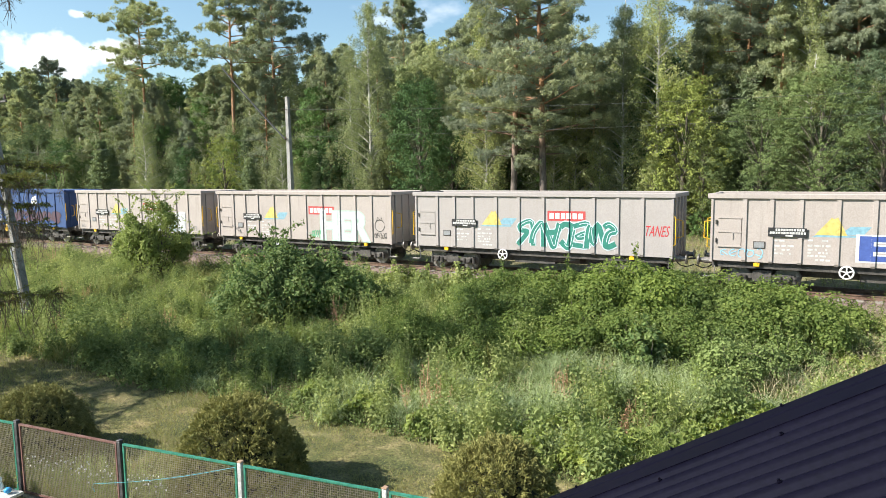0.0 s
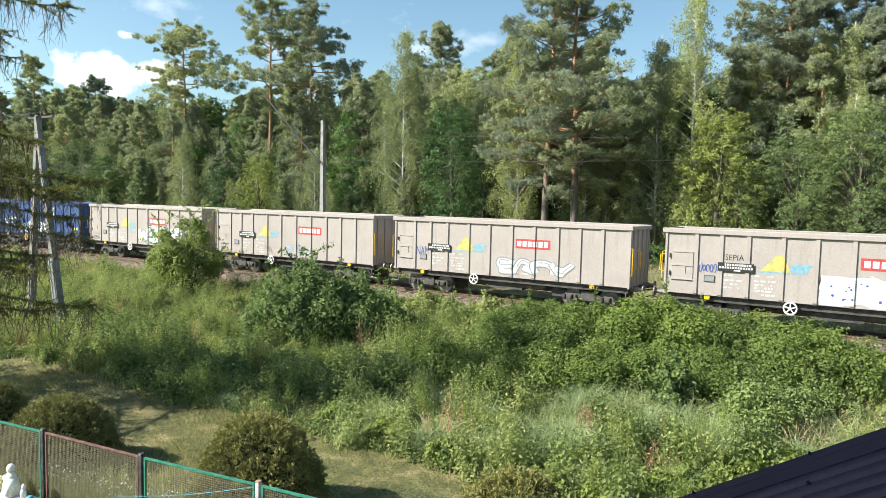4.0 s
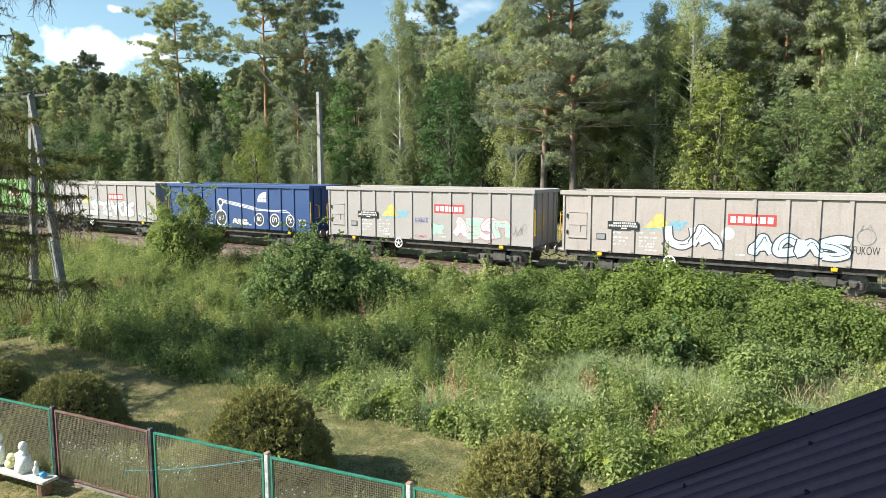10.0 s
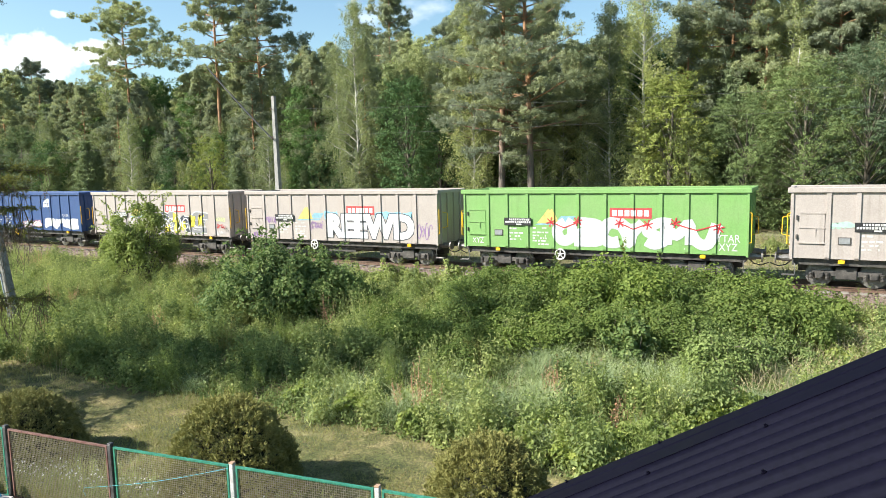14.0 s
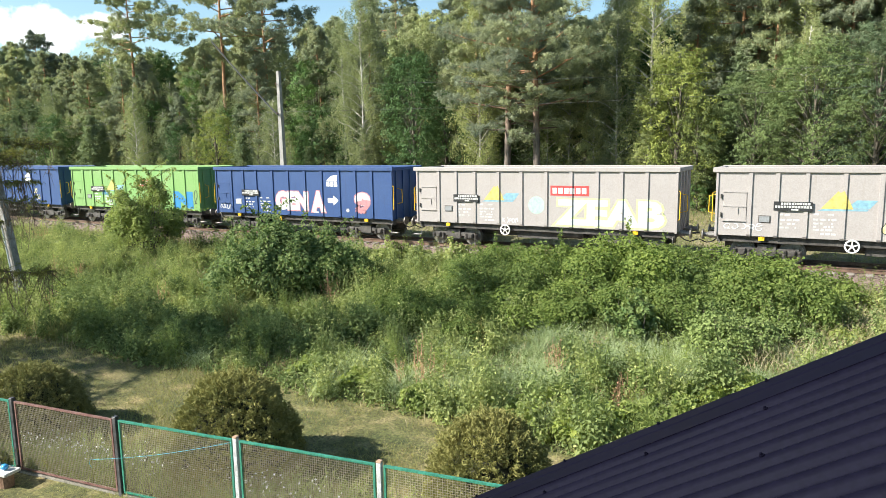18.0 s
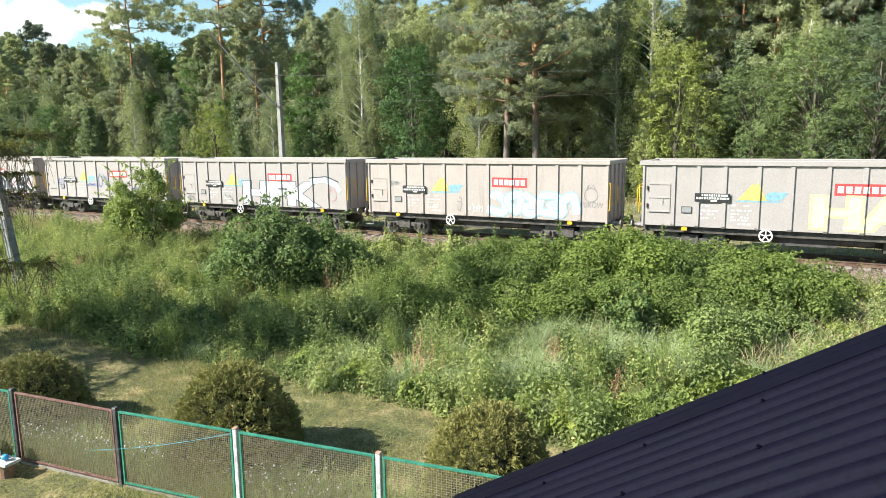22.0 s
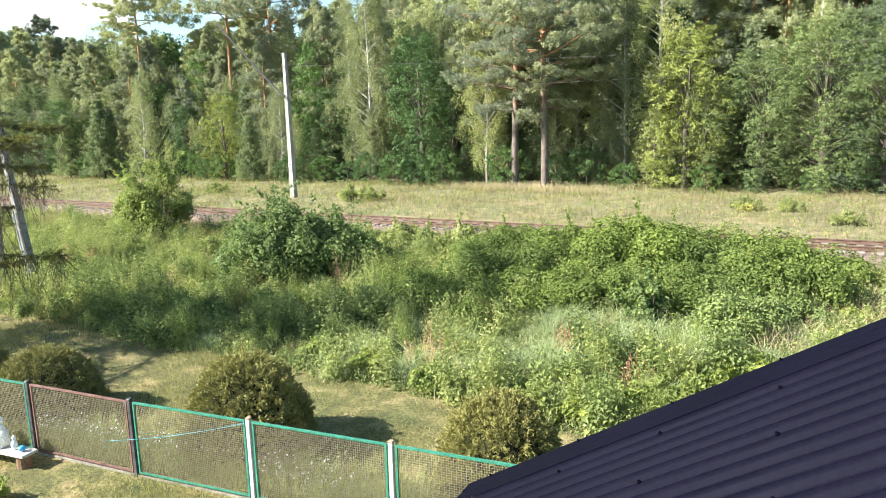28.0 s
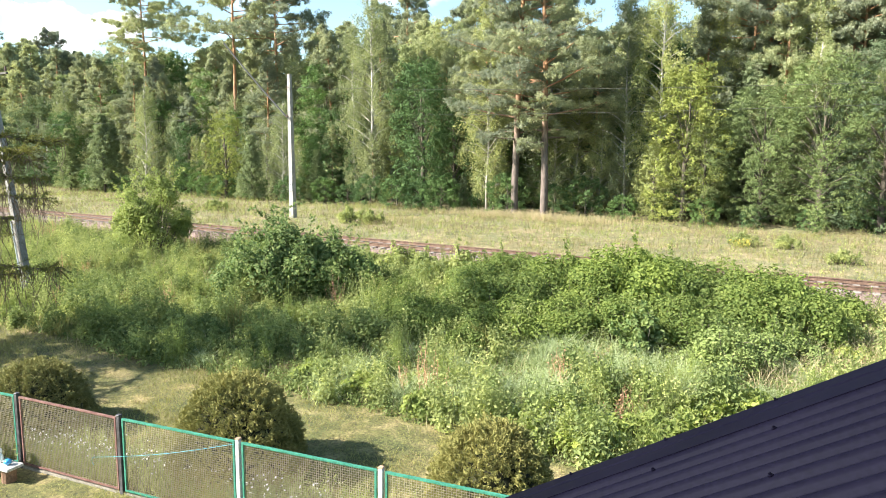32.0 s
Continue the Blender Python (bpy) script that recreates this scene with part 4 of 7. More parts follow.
        for cx, r in ((5.15, 0.55), (8.55, 0.42), (9.85, 0.42), (11.15, 0.40)):
            disc_paint(w, cx, 1.72, r * 0.95, "white", -0.004), disc_paint(w, cx, 1.72, r * 0.78, "slate", -0.006), scrawl(w, cx - r * 0.45, cx + r * 0.45, 1.55, 1.95, "white", int(cx * 7), 2, 0.05)
        disc_paint(w, 5.1, 2.68, 0.27, "white", -0.004), disc_paint(w, 5.1, 2.68, 0.17, "slate", -0.006)
        line_paint(w, [(5.1, 2.5), (5.12, 2.1)], 0.2, "white")
        for dz, x1 in ((0.1, 8.4), (0.02, 9.7), (-0.06, 11.1)):
            line_paint(w, [(5.3, 2.75 + dz), (6.8, 2.55 + dz), (8.2, 2.35 + dz), (x1, 2.28 + dz)], 0.05, "white")
        line_paint(w, [(9.7, 2.3), (10.8, 2.35), (11.2, 2.1)], 0.05, "white")
        bubbles(w, 6.2, 7.5, 1.3, 1.75, 3, "white", "slate", 40), word(w, "TD", 11.75, 12.4, 1.45, 1.85, "white", None, 0.0)
    elif k == 17:
        bubbles(w, 4.7, 10.0, 1.3, 2.6, 6, "pale", "grey", 41, wob=0.2, second="white"), scrawl(w, 10.5, 12.3, 1.3, 2.0, "white", 42, 5, 0.05), line_paint(w, [(3.7, 2.2), (4.6, 2.7)], 0.05, "yellow"), line_paint(w, [(3.7, 2.7), (4.5, 2.25)], 0.05, "white")
    elif k == 18:
        word(w, "P", 4.9, 5.45, 1.35, 2.0, "grey", None, 0.0, lean=0.1)
        for cx in (6.3, 6.85):
            line_paint(w, [(cx + 0.17 * math.cos(a * 0.4), 1.6 + 0.2 * math.sin(a * 0.4)) for a in range(17)], 0.04, "grey"), disc_paint(w, cx, 1.6, 0.06, "grey", -0.009, 10)
        word(w, "S", 7.3, 7.95, 1.2, 1.95, "grey", None, 0.0), scrawl(w, 8.3, 9.2, 1.6, 2.1, "grey", 43, 5, 0.05), scrawl(w, 8.7, 9.3, 1.3, 1.6, "grey", 44, 3, 0.04)
        word(w, "XYZ", 1.45, 2.15, 2.25, 2.5, "white", None, 0.0), word(w, "TOMIE", 1.45, 2.2, 1.75, 2.0, "white", None, 0.0, lean=-0.1), word(w, "XYZ", 11.6, 12.4, 2.15, 2.45, "white", None, 0.0, lean=0.1), scrawl(w, 10.5, 12.2, 1.3, 1.75, "mint", 45, 6)
    elif k == 19:
        bubbles(w, 6.95, 11.8, 1.2, 2.5, 6, "pale", "sky", 46, second="white"), patch(w, 7.2, 11.6, 2.1, 2.5, "sky", 47, -0.0045, 0.12), word(w, "TOMIE", 5.85, 6.8, 2.0, 2.25, "white", None, 0.0), scrawl(w, 5.8, 6.8, 1.65, 1.95, "white", 48)
        patch(w, 11.45, 12.5, 2.25, 2.4, "ice", 49), patch(w, 1.5, 2.3, 2.3, 2.5, "mint", 50)
    elif k == 20:
        bubbles(w, 4.6, 11.3, 1.25, 2.6, 7, "white", "pale", 51, lines=False, wob=0.17)
        for x, z in ((4.5, 2.35), (5.75, 2.4), (7.6, 2.35), (8.8, 2.3), (9.9, 2.4), (11.6, 2.2)):
            for a in (0.3, 1.35, 2.4):
                line_paint(w, [(x - 0.22 * math.cos(a), z - 0.22 * math.sin(a)), (x + 0.22 * math.cos(a), z + 0.22 * math.sin(a))], 0.05, "red", -0.024)
        for a, b in ((4.5, 5.75), (7.6, 8.8), (9.9, 11.6)):
            line_paint(w, [(a, 2.35), ((a + b) / 2, 2.1), (b, 2.35)], 0.05, "red", -0.0225)
        word(w, "XYZ", 0.55, 1.15, 1.3, 1.55, "white", None, 0.0), word(w, "XYZ", 11.6, 12.3, 1.3, 1.6, "white", None, 0.0), word(w, "YTAR", 11.5, 12.4, 1.65, 1.95, "white", None, 0.0)
    elif k == 21:
        word(w, "REEWD", 5.85, 11.35, 1.3, 2.6, "white", "slate", 0.07, 0.03), patch(w, 5.7, 6.6, 2.3, 2.7, "sky", 52), patch(w, 9.0, 11.2, 2.35, 2.7, "sky", 53), scrawl(w, 1.5, 2.3, 2.0, 2.4, "violet", 54), scrawl(w, 4.7, 5.6, 1.7, 2.2, "violet", 55, 8, 0.025), scrawl(w, 11.5, 12.4, 1.3, 2.2, "violet", 56, 4, 0.03), scrawl(w, 0.5, 1.2, 1.2, 1.5, "violet", 57)
    elif k == 22:
        bubbles(w, 6.3, 10.6, 1.25, 2.6, 4, "slate", "white", 58, wob=0.2, second="grey")
        for x, a, b in ((7.1, 1.3, 1.7), (7.9, 1.3, 2.5), (8.5, 1.5, 1.9), (9.4, 1.7, 2.3), (10.1, 1.8, 2.4)):
            patch(w, x, x + 0.4, a, b, "yellow", int(x * 9), -0.0145, 0.1)
        scrawl(w, 6.5, 9.3, 1.4, 2.3, "white", 59, 4, 0.06, -0.018), scrawl(w, 11.55, 12.3, 2.0, 2.3, "lime", 60), scrawl(w, 11.6, 12.3, 1.6, 1.9, "red", 61, 4), scrawl(w, 11.6, 12.2, 1.25, 1.5, "white", 62, 4)
    elif k == 23:
        bubbles(w, 8.5, 12.2, 1.25, 2.0, 5, "white", "pale", 63), word(w, "TANES", 10.6, 11.3, 2.1, 2.3, "white", None, -0.005)
        bubbles(w, 5.9, 8.0, 1.25, 1.9, 3, "pale", "rose", 64)
    elif k == 25:
        bubbles(w, 5.9, 8.05, 1.35, 2.0, 4, "lemon", "slate", 65, rim=0.025), bubbles(w, 8.65, 11.3, 1.35, 2.0, 5, "lemon", "slate", 66, rim=0.025), scrawl(w, 0.45, 1.9, 1.35, 1.65, "white", 67)
    elif k == 26:
        word(w, "ZEAB", 7.4, 12.2, 1.25, 2.4, "pale", "lime", 0.05, 0.05), disc_paint(w, 6.5, 2.1, 0.4, "mint"), scrawl(w, 4.8, 5.6, 1.2, 1.5, "white", 69)
    elif k == 27:
        word(w, "GEN", 4.8, 7.15, 1.42, 2.47, "white", "rose", 0.07), word(w, "A", 7.38, 8.35, 1.38, 2.5, "white", "rose", 0.07), word(w, "9", 10.35, 11.3, 1.42, 2.48, "white", "rose", 0.07), disc_paint(w, 9.85, 1.52, 0.10, "white", -0.008)
        bm = bmesh.new()
        flat(bm, [(8.52, 1.9), (8.9, 1.9), (8.9, 1.76), (9.28, 2.03), (8.9, 2.3), (8.9, 2.16), (8.52, 2.16)], -0.006)
        drawing("graffiti", bm, SPRAY["white"], w, "white sprayed arrow"), scrawl(w, 0.4, 1.3, 1.35, 1.65, "white", 70), patch(w, 10.4, 11.0, 1.42, 1.6, "rose", 71, -0.009)
    elif k == 28:
        word(w, "N", 10.4, 12.1, 1.25, 2.3, "azure", None, 0.09), scrawl(w, 4.1, 5.0, 1.3, 2.0, "slate", 72, 4, 0.04), scrawl(w, 5.2, 6.1, 1.35, 2.1, "slate", 73, 4, 0.04), scrawl(w, 12.2, 12.5, 1.4, 2.6, "slate", 74, 1, 0.04), scrawl(w, 3.4, 4.1, 1.9, 2.3, "azure", 75)
    elif k == 29:
        scrawl(w, 9.5, 9.9, 1.9, 2.3, "lemon", 76, 2, 0.05), scrawl(w, 9.7, 10.2, 1.35, 1.9, "lemon", 77, 2, 0.05)
    elif k == 30:
        disc_paint(w, 7.0, 2.3, 1.0, "cream", -0.004, label="pale yellow sprayed disc"), disc_paint(w, 7.0, 2.3, 0.88, "lemon", -0.0075)
    elif k == 31:
        word(w, "HABE", 6.5, 12.4, 1.3, 2.5, "cream", "lemon", 0.03, 0.05), patch(w, 10.9, 11.5, 1.9, 2.3, "orange", 78, -0.009, 0.03)
    elif k == 32:
        bubbles(w, 6.9, 11.3, 1.2, 2.45, 5, "white", "sky", 80, second="ice"), doodle(w, 11.95, 2.3, 0.3, "grey", 5), word(w, "FUKOW", 11.5, 12.5, 1.75, 2.0, "grey", None, -0.005), scrawl(w, 5.3, 5.6, 1.3, 2.1, "grey", 81, 1, 0.04), scrawl(w, 1.5, 2.0, 2.5, 2.75, "grey", 82), scrawl(w, 5.9, 6.7, 1.3, 1.7, "pale", 83)
    elif k == 33:
        word(w, "HFK", 5.2, 10.9, 1.22, 2.55, "pale", "slate", 0.07, 0.02), line_paint(w, [(10.3, 2.6), (11.3, 2.7), (12.0, 2.45), (12.3, 2.1)], 0.3, "ice"), line_paint(w, [(10.2, 2.78), (11.4, 2.88), (12.2, 2.6)], 0.06, "slate", -0.014), doodle(w, 11.75, 1.85, 0.28, "rose", 6), scrawl(w, 0.5, 1.1, 1.25, 1.6, "grey", 84)
    elif k == 34:
        word(w, "420", 1.45, 2.2, 1.9, 2.4, "blue", None, -0.01), scrawl(w, 5.9, 7.0, 1.7, 2.9, "blue", 85, 2, 0.05), scrawl(w, 7.0, 7.9, 1.4, 2.3, "grey", 86, 2, 0.03), scrawl(w, 4.7, 6.0, 1.9, 2.1, "blue", 87, 9, 0.03), scrawl(w, 8.3, 9.2, 1.3, 2.3, "violet", 88, 3, 0.03)
        for cx in (9.75, 12.0):
            for a in range(7):
                b = 0.2 + a * 0.45
                line_paint(w, [(cx, 1.6), (cx + 0.33 * math.cos(b), 1.6 + 0.45 * math.sin(b))], 0.05, "blue", -0.010 - 0.0005 * a)
        word(w, "THC", 10.55, 11.35, 1.9, 2.2, "blue", None, 0.01), word(w, "420", 11.55, 12.3, 2.35, 2.7, "grey", None, -0.01)
    elif k == 35:
        patch(w, 5.8, 12.3, 1.2, 2.3, "pink", 90, -0.003, 0.1)
        word(w, "1OOK.EK", 5.9, 12.3, 1.35, 2.4, "slate", "white", 0.05, 0.05), scrawl(w, 11.8, 12.4, 2.5, 2.9, "slate", 91)
    elif k == 36:
        word(w, "FUKOW", 5.85, 11.85, 1.22, 2.45, "slate", "white", 0.10, 0.03), patch(w, 6.0, 6.7, 1.3, 1.75, "yellow", 92, -0.012, 0.08), scrawl(w, 4.9, 5.4, 1.3, 1.5, "slate", 93), scrawl(w, 11.75, 12.5, 1.3, 2.1, "slate", 94, 4, 0.025), doodle(w, 6.35, 1.55, 0.3, "slate", 7)
    elif k == 37:
        word(w, "NOBIS", 6.0, 10.1, 1.3, 2.4, "pale", "rose", 0.06, 0.035), scrawl(w, 4.9, 5.6, 1.6, 1.9, "slate", 95), scrawl(w, 10.5, 11.2, 1.7, 2.2, "red", 96, 5, 0.03), scrawl(w, 6.6, 7.0, 2.4, 2.6, "slate", 97, 1)
    elif k == 38:
        bubbles(w, 5.4, 10.2, 1.3, 2.2, 7, "mint", "slate", 98)


BEIGE_LABEL = "open high-sided goods wagon, beige weathered paint, graffiti on its side"
BLUE_LABEL = "open high-sided goods wagon, dark blue paint, white owner mark"
GREEN_LABEL = "open high-sided goods wagon, bright green paint, red owner sign"
LABELS = {"beige": BEIGE_LABEL, "pale": "open high-sided goods wagon, clean off-white paint, red owner sign", "blue": BLUE_LABEL, "green": GREEN_LABEL}
# the colour of each wagon from the first that is seen to the last
COLORS = ("beige pale beige beige blue beige beige beige beige beige blue blue beige beige pale beige pale blue pale green beige green "
          "beige beige blue beige pale pale blue green blue blue pale beige pale pale beige pale green green").split()
WAGONS = []


def build_train():
    first = {}
    for color in ("beige", "pale", "blue", "green"):
        first[color] = build_wagon(color)
        brand_marks(first[color], color)
    todo = []
    for n, color in enumerate(COLORS):
        w = copy_thing(first[color], Matrix()) if COLORS.index(color) != n else first[color]
        todo.append((n - 1, w))
        tagged(w, LABELS[color], "wagon", "wagons of the goods train")
        WAGONS.append((n - 1, w))
    for k, w in todo:
        paint_wagon(k, w)


build_train()


# ---- trees ----
PINE_NEEDLES = leaf_material("pine_needles", [(0.08, 0.104, 0.055), (0.138, 0.168, 0.088), (0.20, 0.232, 0.125)], 0.45, gain=2.1, blue=1.35)
BIRCH_LEAVES = leaf_material("birch_leaves", [(0.09, 0.122, 0.05), (0.15, 0.185, 0.08), (0.215, 0.245, 0.12)], 0.5, gain=1.95, blue=1.25)
OAK_LEAVES = leaf_material("oak_leaves", [(0.052, 0.085, 0.036), (0.09, 0.138, 0.058), (0.14, 0.192, 0.088)], 0.35, gain=1.4, blue=1.2)
MAPLE_LEAVES = leaf_material("maple_leaves", [(0.036, 0.078, 0.026), (0.062, 0.118, 0.042), (0.10, 0.165, 0.065)], 0.35, gain=1.5, blue=1.2)
LIME_LEAVES = leaf_material("bright_leaves", [(0.07, 0.105, 0.034), (0.125, 0.165, 0.052), (0.19, 0.222, 0.085)], 0.45, gain=1.65)
FIR_NEEDLES = leaf_material("fir_needles", [(0.055, 0.08, 0.042), (0.09, 0.125, 0.065), (0.135, 0.168, 0.09)], 0.45, gain=2.2, blue=1.2)
LARCH_NEEDLES = leaf_material("larch_needles", [(0.05, 0.062, 0.02), (0.10, 0.115, 0.034), (0.16, 0.165, 0.055)], 0.5)


def bark_material(name, low, high, change, scale=5.0):
    """Bark that turns from its lower to its upper colour at a height."""
    m, nt, b = material(name, 0.9)
    co, sep, mr = nt.nodes.new("ShaderNodeTexCoord"), nt.nodes.new("ShaderNodeSeparateXYZ"), nt.nodes.new("ShaderNodeMapRange")
    nt.links.new(co.outputs["Object"], sep.inputs[0])
    mr.inputs["From Min"].default_value, mr.inputs["From Max"].default_value = change
    nt.links.new(sep.outputs["Z"], mr.inputs["Value"])
    c = mix_node(nt, mr.outputs["Result"], low, high)
    n = noise_node(nt, scale, 5, (1, 1, 0.35))
    c = mix_node(nt, 1.0, c, ramp_node(nt, [(0.3, (0.5, 0.5, 0.5)), (0.7, (1.3, 1.3, 1.3))], n), "MULTIPLY")
    nt.links.new(c, b.inputs["Base Color"])
    bump(nt, b, n, 0.6, 0.05)
    return m


PINE_BARK = bark_material("pine_bark", (0.15, 0.122, 0.105), (0.40, 0.22, 0.12), (5.5, 11.0))
BIRCH_BARK = bark_material("birch_bark", (0.26, 0.24, 0.21), (0.48, 0.46, 0.42), (0.5, 6.0), 3.0)
DARK_BARK = bark_material("dark_bark", (0.09, 0.075, 0.06), (0.13, 0.11, 0.085), (0.0, 6.0))


def trunk_path(rng, h, r, lean=0.25, k=8):
    z = np.linspace(-0.3, h, k)
    off = np.cumsum(rng.normal(0, lean * h / 60, (k, 2)), 0)
    p = np.column_stack([off - off[0], z])
    return p, r * (1 - 0.9 * (z + 0.3) / (h + 0.3)) ** 0.8 + 0.015


def along(p, z):
    return np.array([np.interp(z, p[:, 2], p[:, 0]), np.interp(z, p[:, 2], p[:, 1]), z])


def tufts(rng, centers, spread, per, blades, length, width, upward=0.5):
    """Needle clouds: flattened puffs of short shoots, whose needles lie round the puff like a soft skin."""
    c = np.repeat(centers, per, 0)
    d = unit(rng.normal(0, 1, c.shape) + [0, 0, 0.25])
    s = np.repeat(spread, per)[:, None]
    p = c + d * s * rng.uniform(0.35, 1, (len(c), 1)) ** 0.5 * [1, 1, 0.55]
    p, d = np.repeat(p, blades, 0), np.repeat(d, blades, 0)
    p = p + rng.normal(0, length * 0.3, p.shape)
    loose_ones = rng.random(len(p)) < 0.3
    return np.concatenate([leaves_facing(rng, p[~loose_ones], d[~loose_ones] + [0, 0, upward], length, width, 0.45),
                           leaves(rng, p[loose_ones], d[loose_ones] + [0, 0, upward], length * 1.15, width * 0.8, 0.1, 0.6)])


def pine(seed, h=22.0, bare=0.5, reach=2.6, limbs=34, per=14, blades=11, length=0.25, width=0.05, r=0.2):
    """Scots pine: a long bare trunk, orange higher up, and an uneven crown of needle clouds on crooked limbs."""
    rng = np.random.default_rng(seed)
    t = thing("pine_tree")
    tp, tr = trunk_path(rng, h, r)
    paths, cs, sp = [(tp, tr)], [], []
    for i in range(limbs):
        u = (i + rng.uniform(0, 1)) / limbs
        z = h * (bare + (1 - bare) * u ** 0.85)
        az = i * 2.4 + rng.normal(0, 0.5)
        ln = reach * (0.55 + 0.6 * math.sin(math.pi * min(1, 0.25 + 0.75 * u))) * rng.uniform(0.5, 1.2) * (1 - 0.5 * u ** 3)
        if u < 0.15:
            ln *= rng.uniform(0.3, 1.0)
        b = along(tp, z)
        o = np.array([math.cos(az), math.sin(az), 0])
        rise = rng.uniform(-0.1, 0.35) + 0.5 * u
        pts = np.array([b, b + o * ln * 0.5 + [0, 0, ln * rise * 0.25], b + o * ln + [0, 0, ln * rise * 0.6]])
        paths.append((pts, np.array([0.05, 0.035, 0.012]) * (1.2 - 0.6 * u) * r / 0.2))
        side = np.array([-o[1], o[0], 0.0])
        for f, k in ((0.4, 1), (0.6, 2), (0.8, 3), (1.0, 3)):
            for _ in range(max(1, round(k * ln / 2.9)) if reach > 3.5 else k):
                c = b + (pts[2] - b) * f + side * float(np.clip(rng.normal(0, 0.30), -0.42, 0.42)) * ln * f + [0, 0, rng.normal(0.05, 0.22)]
                cs.append(c), sp.append(rng.uniform(0.28, 0.52) * (0.65 + 0.12 * ln))
    for _ in range(8):
        cs.append(along(tp, h * rng.uniform(0.9, 1.0)) + rng.normal(0, 0.3, 3)), sp.append(0.6)
    v, q = tubes(paths)
    sheet("trunk", v, q, PINE_BARK, t, "brown trunk, orange in the crown", smooth=True)
    foliage("crown", [tufts(rng, np.array(cs), np.array(sp), per, blades, length, width)], PINE_NEEDLES, t)
    return tagged(t, "tall scots pine with orange upper trunk at the wood's edge", "tree", "trees of the wood")


def birch(seed, h=16.0, low=0.18, reach=2.2, limbs=34, strands=5, per=16, size=0.16):
    """Birch: a thin pale stem and hanging veils of small leaves."""
    rng = np.random.default_rng(seed)
    t = thing("birch_tree")
    tp, tr = trunk_path(rng, h, 0.006 * h, 0.4)
    paths, P, W = [(tp, tr)], [], []
    for i in range(limbs):
        u = (i + rng.uniform(0, 1)) / limbs
        z = h * (low + (0.97 - low) * u)
        az = i * 2.4 + rng.normal(0, 0.4)
        ln = reach * (1 - u) ** 0.6 * rng.uniform(0.6, 1.15) * (0.55 + 0.45 * min(1, u * 4)) + 0.25
        b = along(tp, z)
        o = np.array([math.cos(az), math.sin(az), 0])
        tip = b + o * ln + [0, 0, ln * 0.55]
        paths.append((np.array([b, (b + tip) / 2 + [0, 0, 0.1 * ln], tip]), np.array([0.04, 0.025, 0.008])))
        for s in range(strands):
            f = rng.uniform(0.3, 1.05)
            c = b + (tip - b) * f + rng.normal(0, 0.25, 3)
            drop = rng.uniform(0.5, 1.7) * (1.1 - 0.6 * u)
            k = np.linspace(0, 1, per)[:, None]
            P.append(c + [0, 0, -1] * k * drop + o * 0.25 * k + rng.normal(0, 0.12, (per, 3)))
            W.append(np.tile([0.2 * o[0], 0.2 * o[1], -1.0], (per, 1)))
    v, q = tubes(paths)
    sheet("trunk", v, q, BIRCH_BARK, t, "thin white birch stem", smooth=True)
    foliage("crown", [leaves(rng, np.concatenate(P), np.concatenate(W), size, size * 0.75, 0.2, 0.8)], BIRCH_LEAVES, t)
    return tagged(t, "slender birch with hanging light green foliage", "tree", "trees of the wood")


def broadleaf(seed, mat, label, h=11.0, wide=4.0, base=0.0, lobes=60, per=130, size=0.2, depth=None, name="oak_tree", shoots=0, bark=None):
    """A broad crown down to its base: many overlapping lobes of leaves, uneven, with gaps, on forking limbs."""
    rng = np.random.default_rng(seed)
    t = thing(name)
    tp, tr = trunk_path(rng, h * 0.8, 0.02 * h, 0.3)
    paths, cs = [(tp, tr)], []
    depth = depth or wide
    for i in range(lobes):
        z = base + (h - base) * ((i + 0.5) / lobes) ** 0.9
        u = (z - base) / (h - base)
        prof = math.sin(math.pi * min(0.97, 0.16 + 0.78 * u)) ** 0.6
        az = i * 2.39996 + rng.normal(0, 0.3)
        rr = prof * rng.uniform(0.55, 1.08)
        c = np.array([math.cos(az) * wide * rr, math.sin(az) * depth * rr, z])
        cs.append(c)
        if i % 2 == 0:
            b = along(tp, min(h * 0.78, max(0.2, z * 0.6)))
            paths.append((np.array([b, b + (c - b) * 0.4 + [0, 0, 0.2], b + (c - b) * 0.75]), np.array([0.006, 0.003, 0.0006]) * h))
    cs = np.array(cs)
    lobe_r = rng.uniform(0.55, 1.0, lobes) * (h + wide) * 0.085
    twigs = max(6, per // 14)
    c = np.repeat(cs, twigs, 0)
    d = unit(rng.normal(0, 1, c.shape) + [0, 0, 0.2])
    p = c + d * (np.repeat(lobe_r, twigs) * rng.uniform(0.6, 1.12, len(c)))[:, None] * [1, 1, 0.8]
    sets = [sprigs(rng, p, rng.uniform(0.7, 1.3, len(p)) * size * 2.1, d, 14, size, size * 0.62)]
    if shoots:
        s = np.repeat(cs[rng.integers(0, lobes, shoots)], 9, 0) + np.tile(np.linspace(0, 0.16 * h, 9), shoots)[:, None] * np.repeat(unit(rng.normal(0, 0.5, (shoots, 3)) + [0, 0, 1.2]), 9, 0)
        sets.append(leaves(rng, s + rng.normal(0, 0.08, s.shape), np.tile([0, 0, 0.5], (len(s), 1)), size * 1.1, size * 0.6, 0.2, 0.9))
    v, q = tubes(paths)
    sheet("trunk", v, q, bark or DARK_BARK, t, smooth=True)
    foliage("crown", sets, mat, t)
    return tagged(t, label, "tree", "trees of the wood")


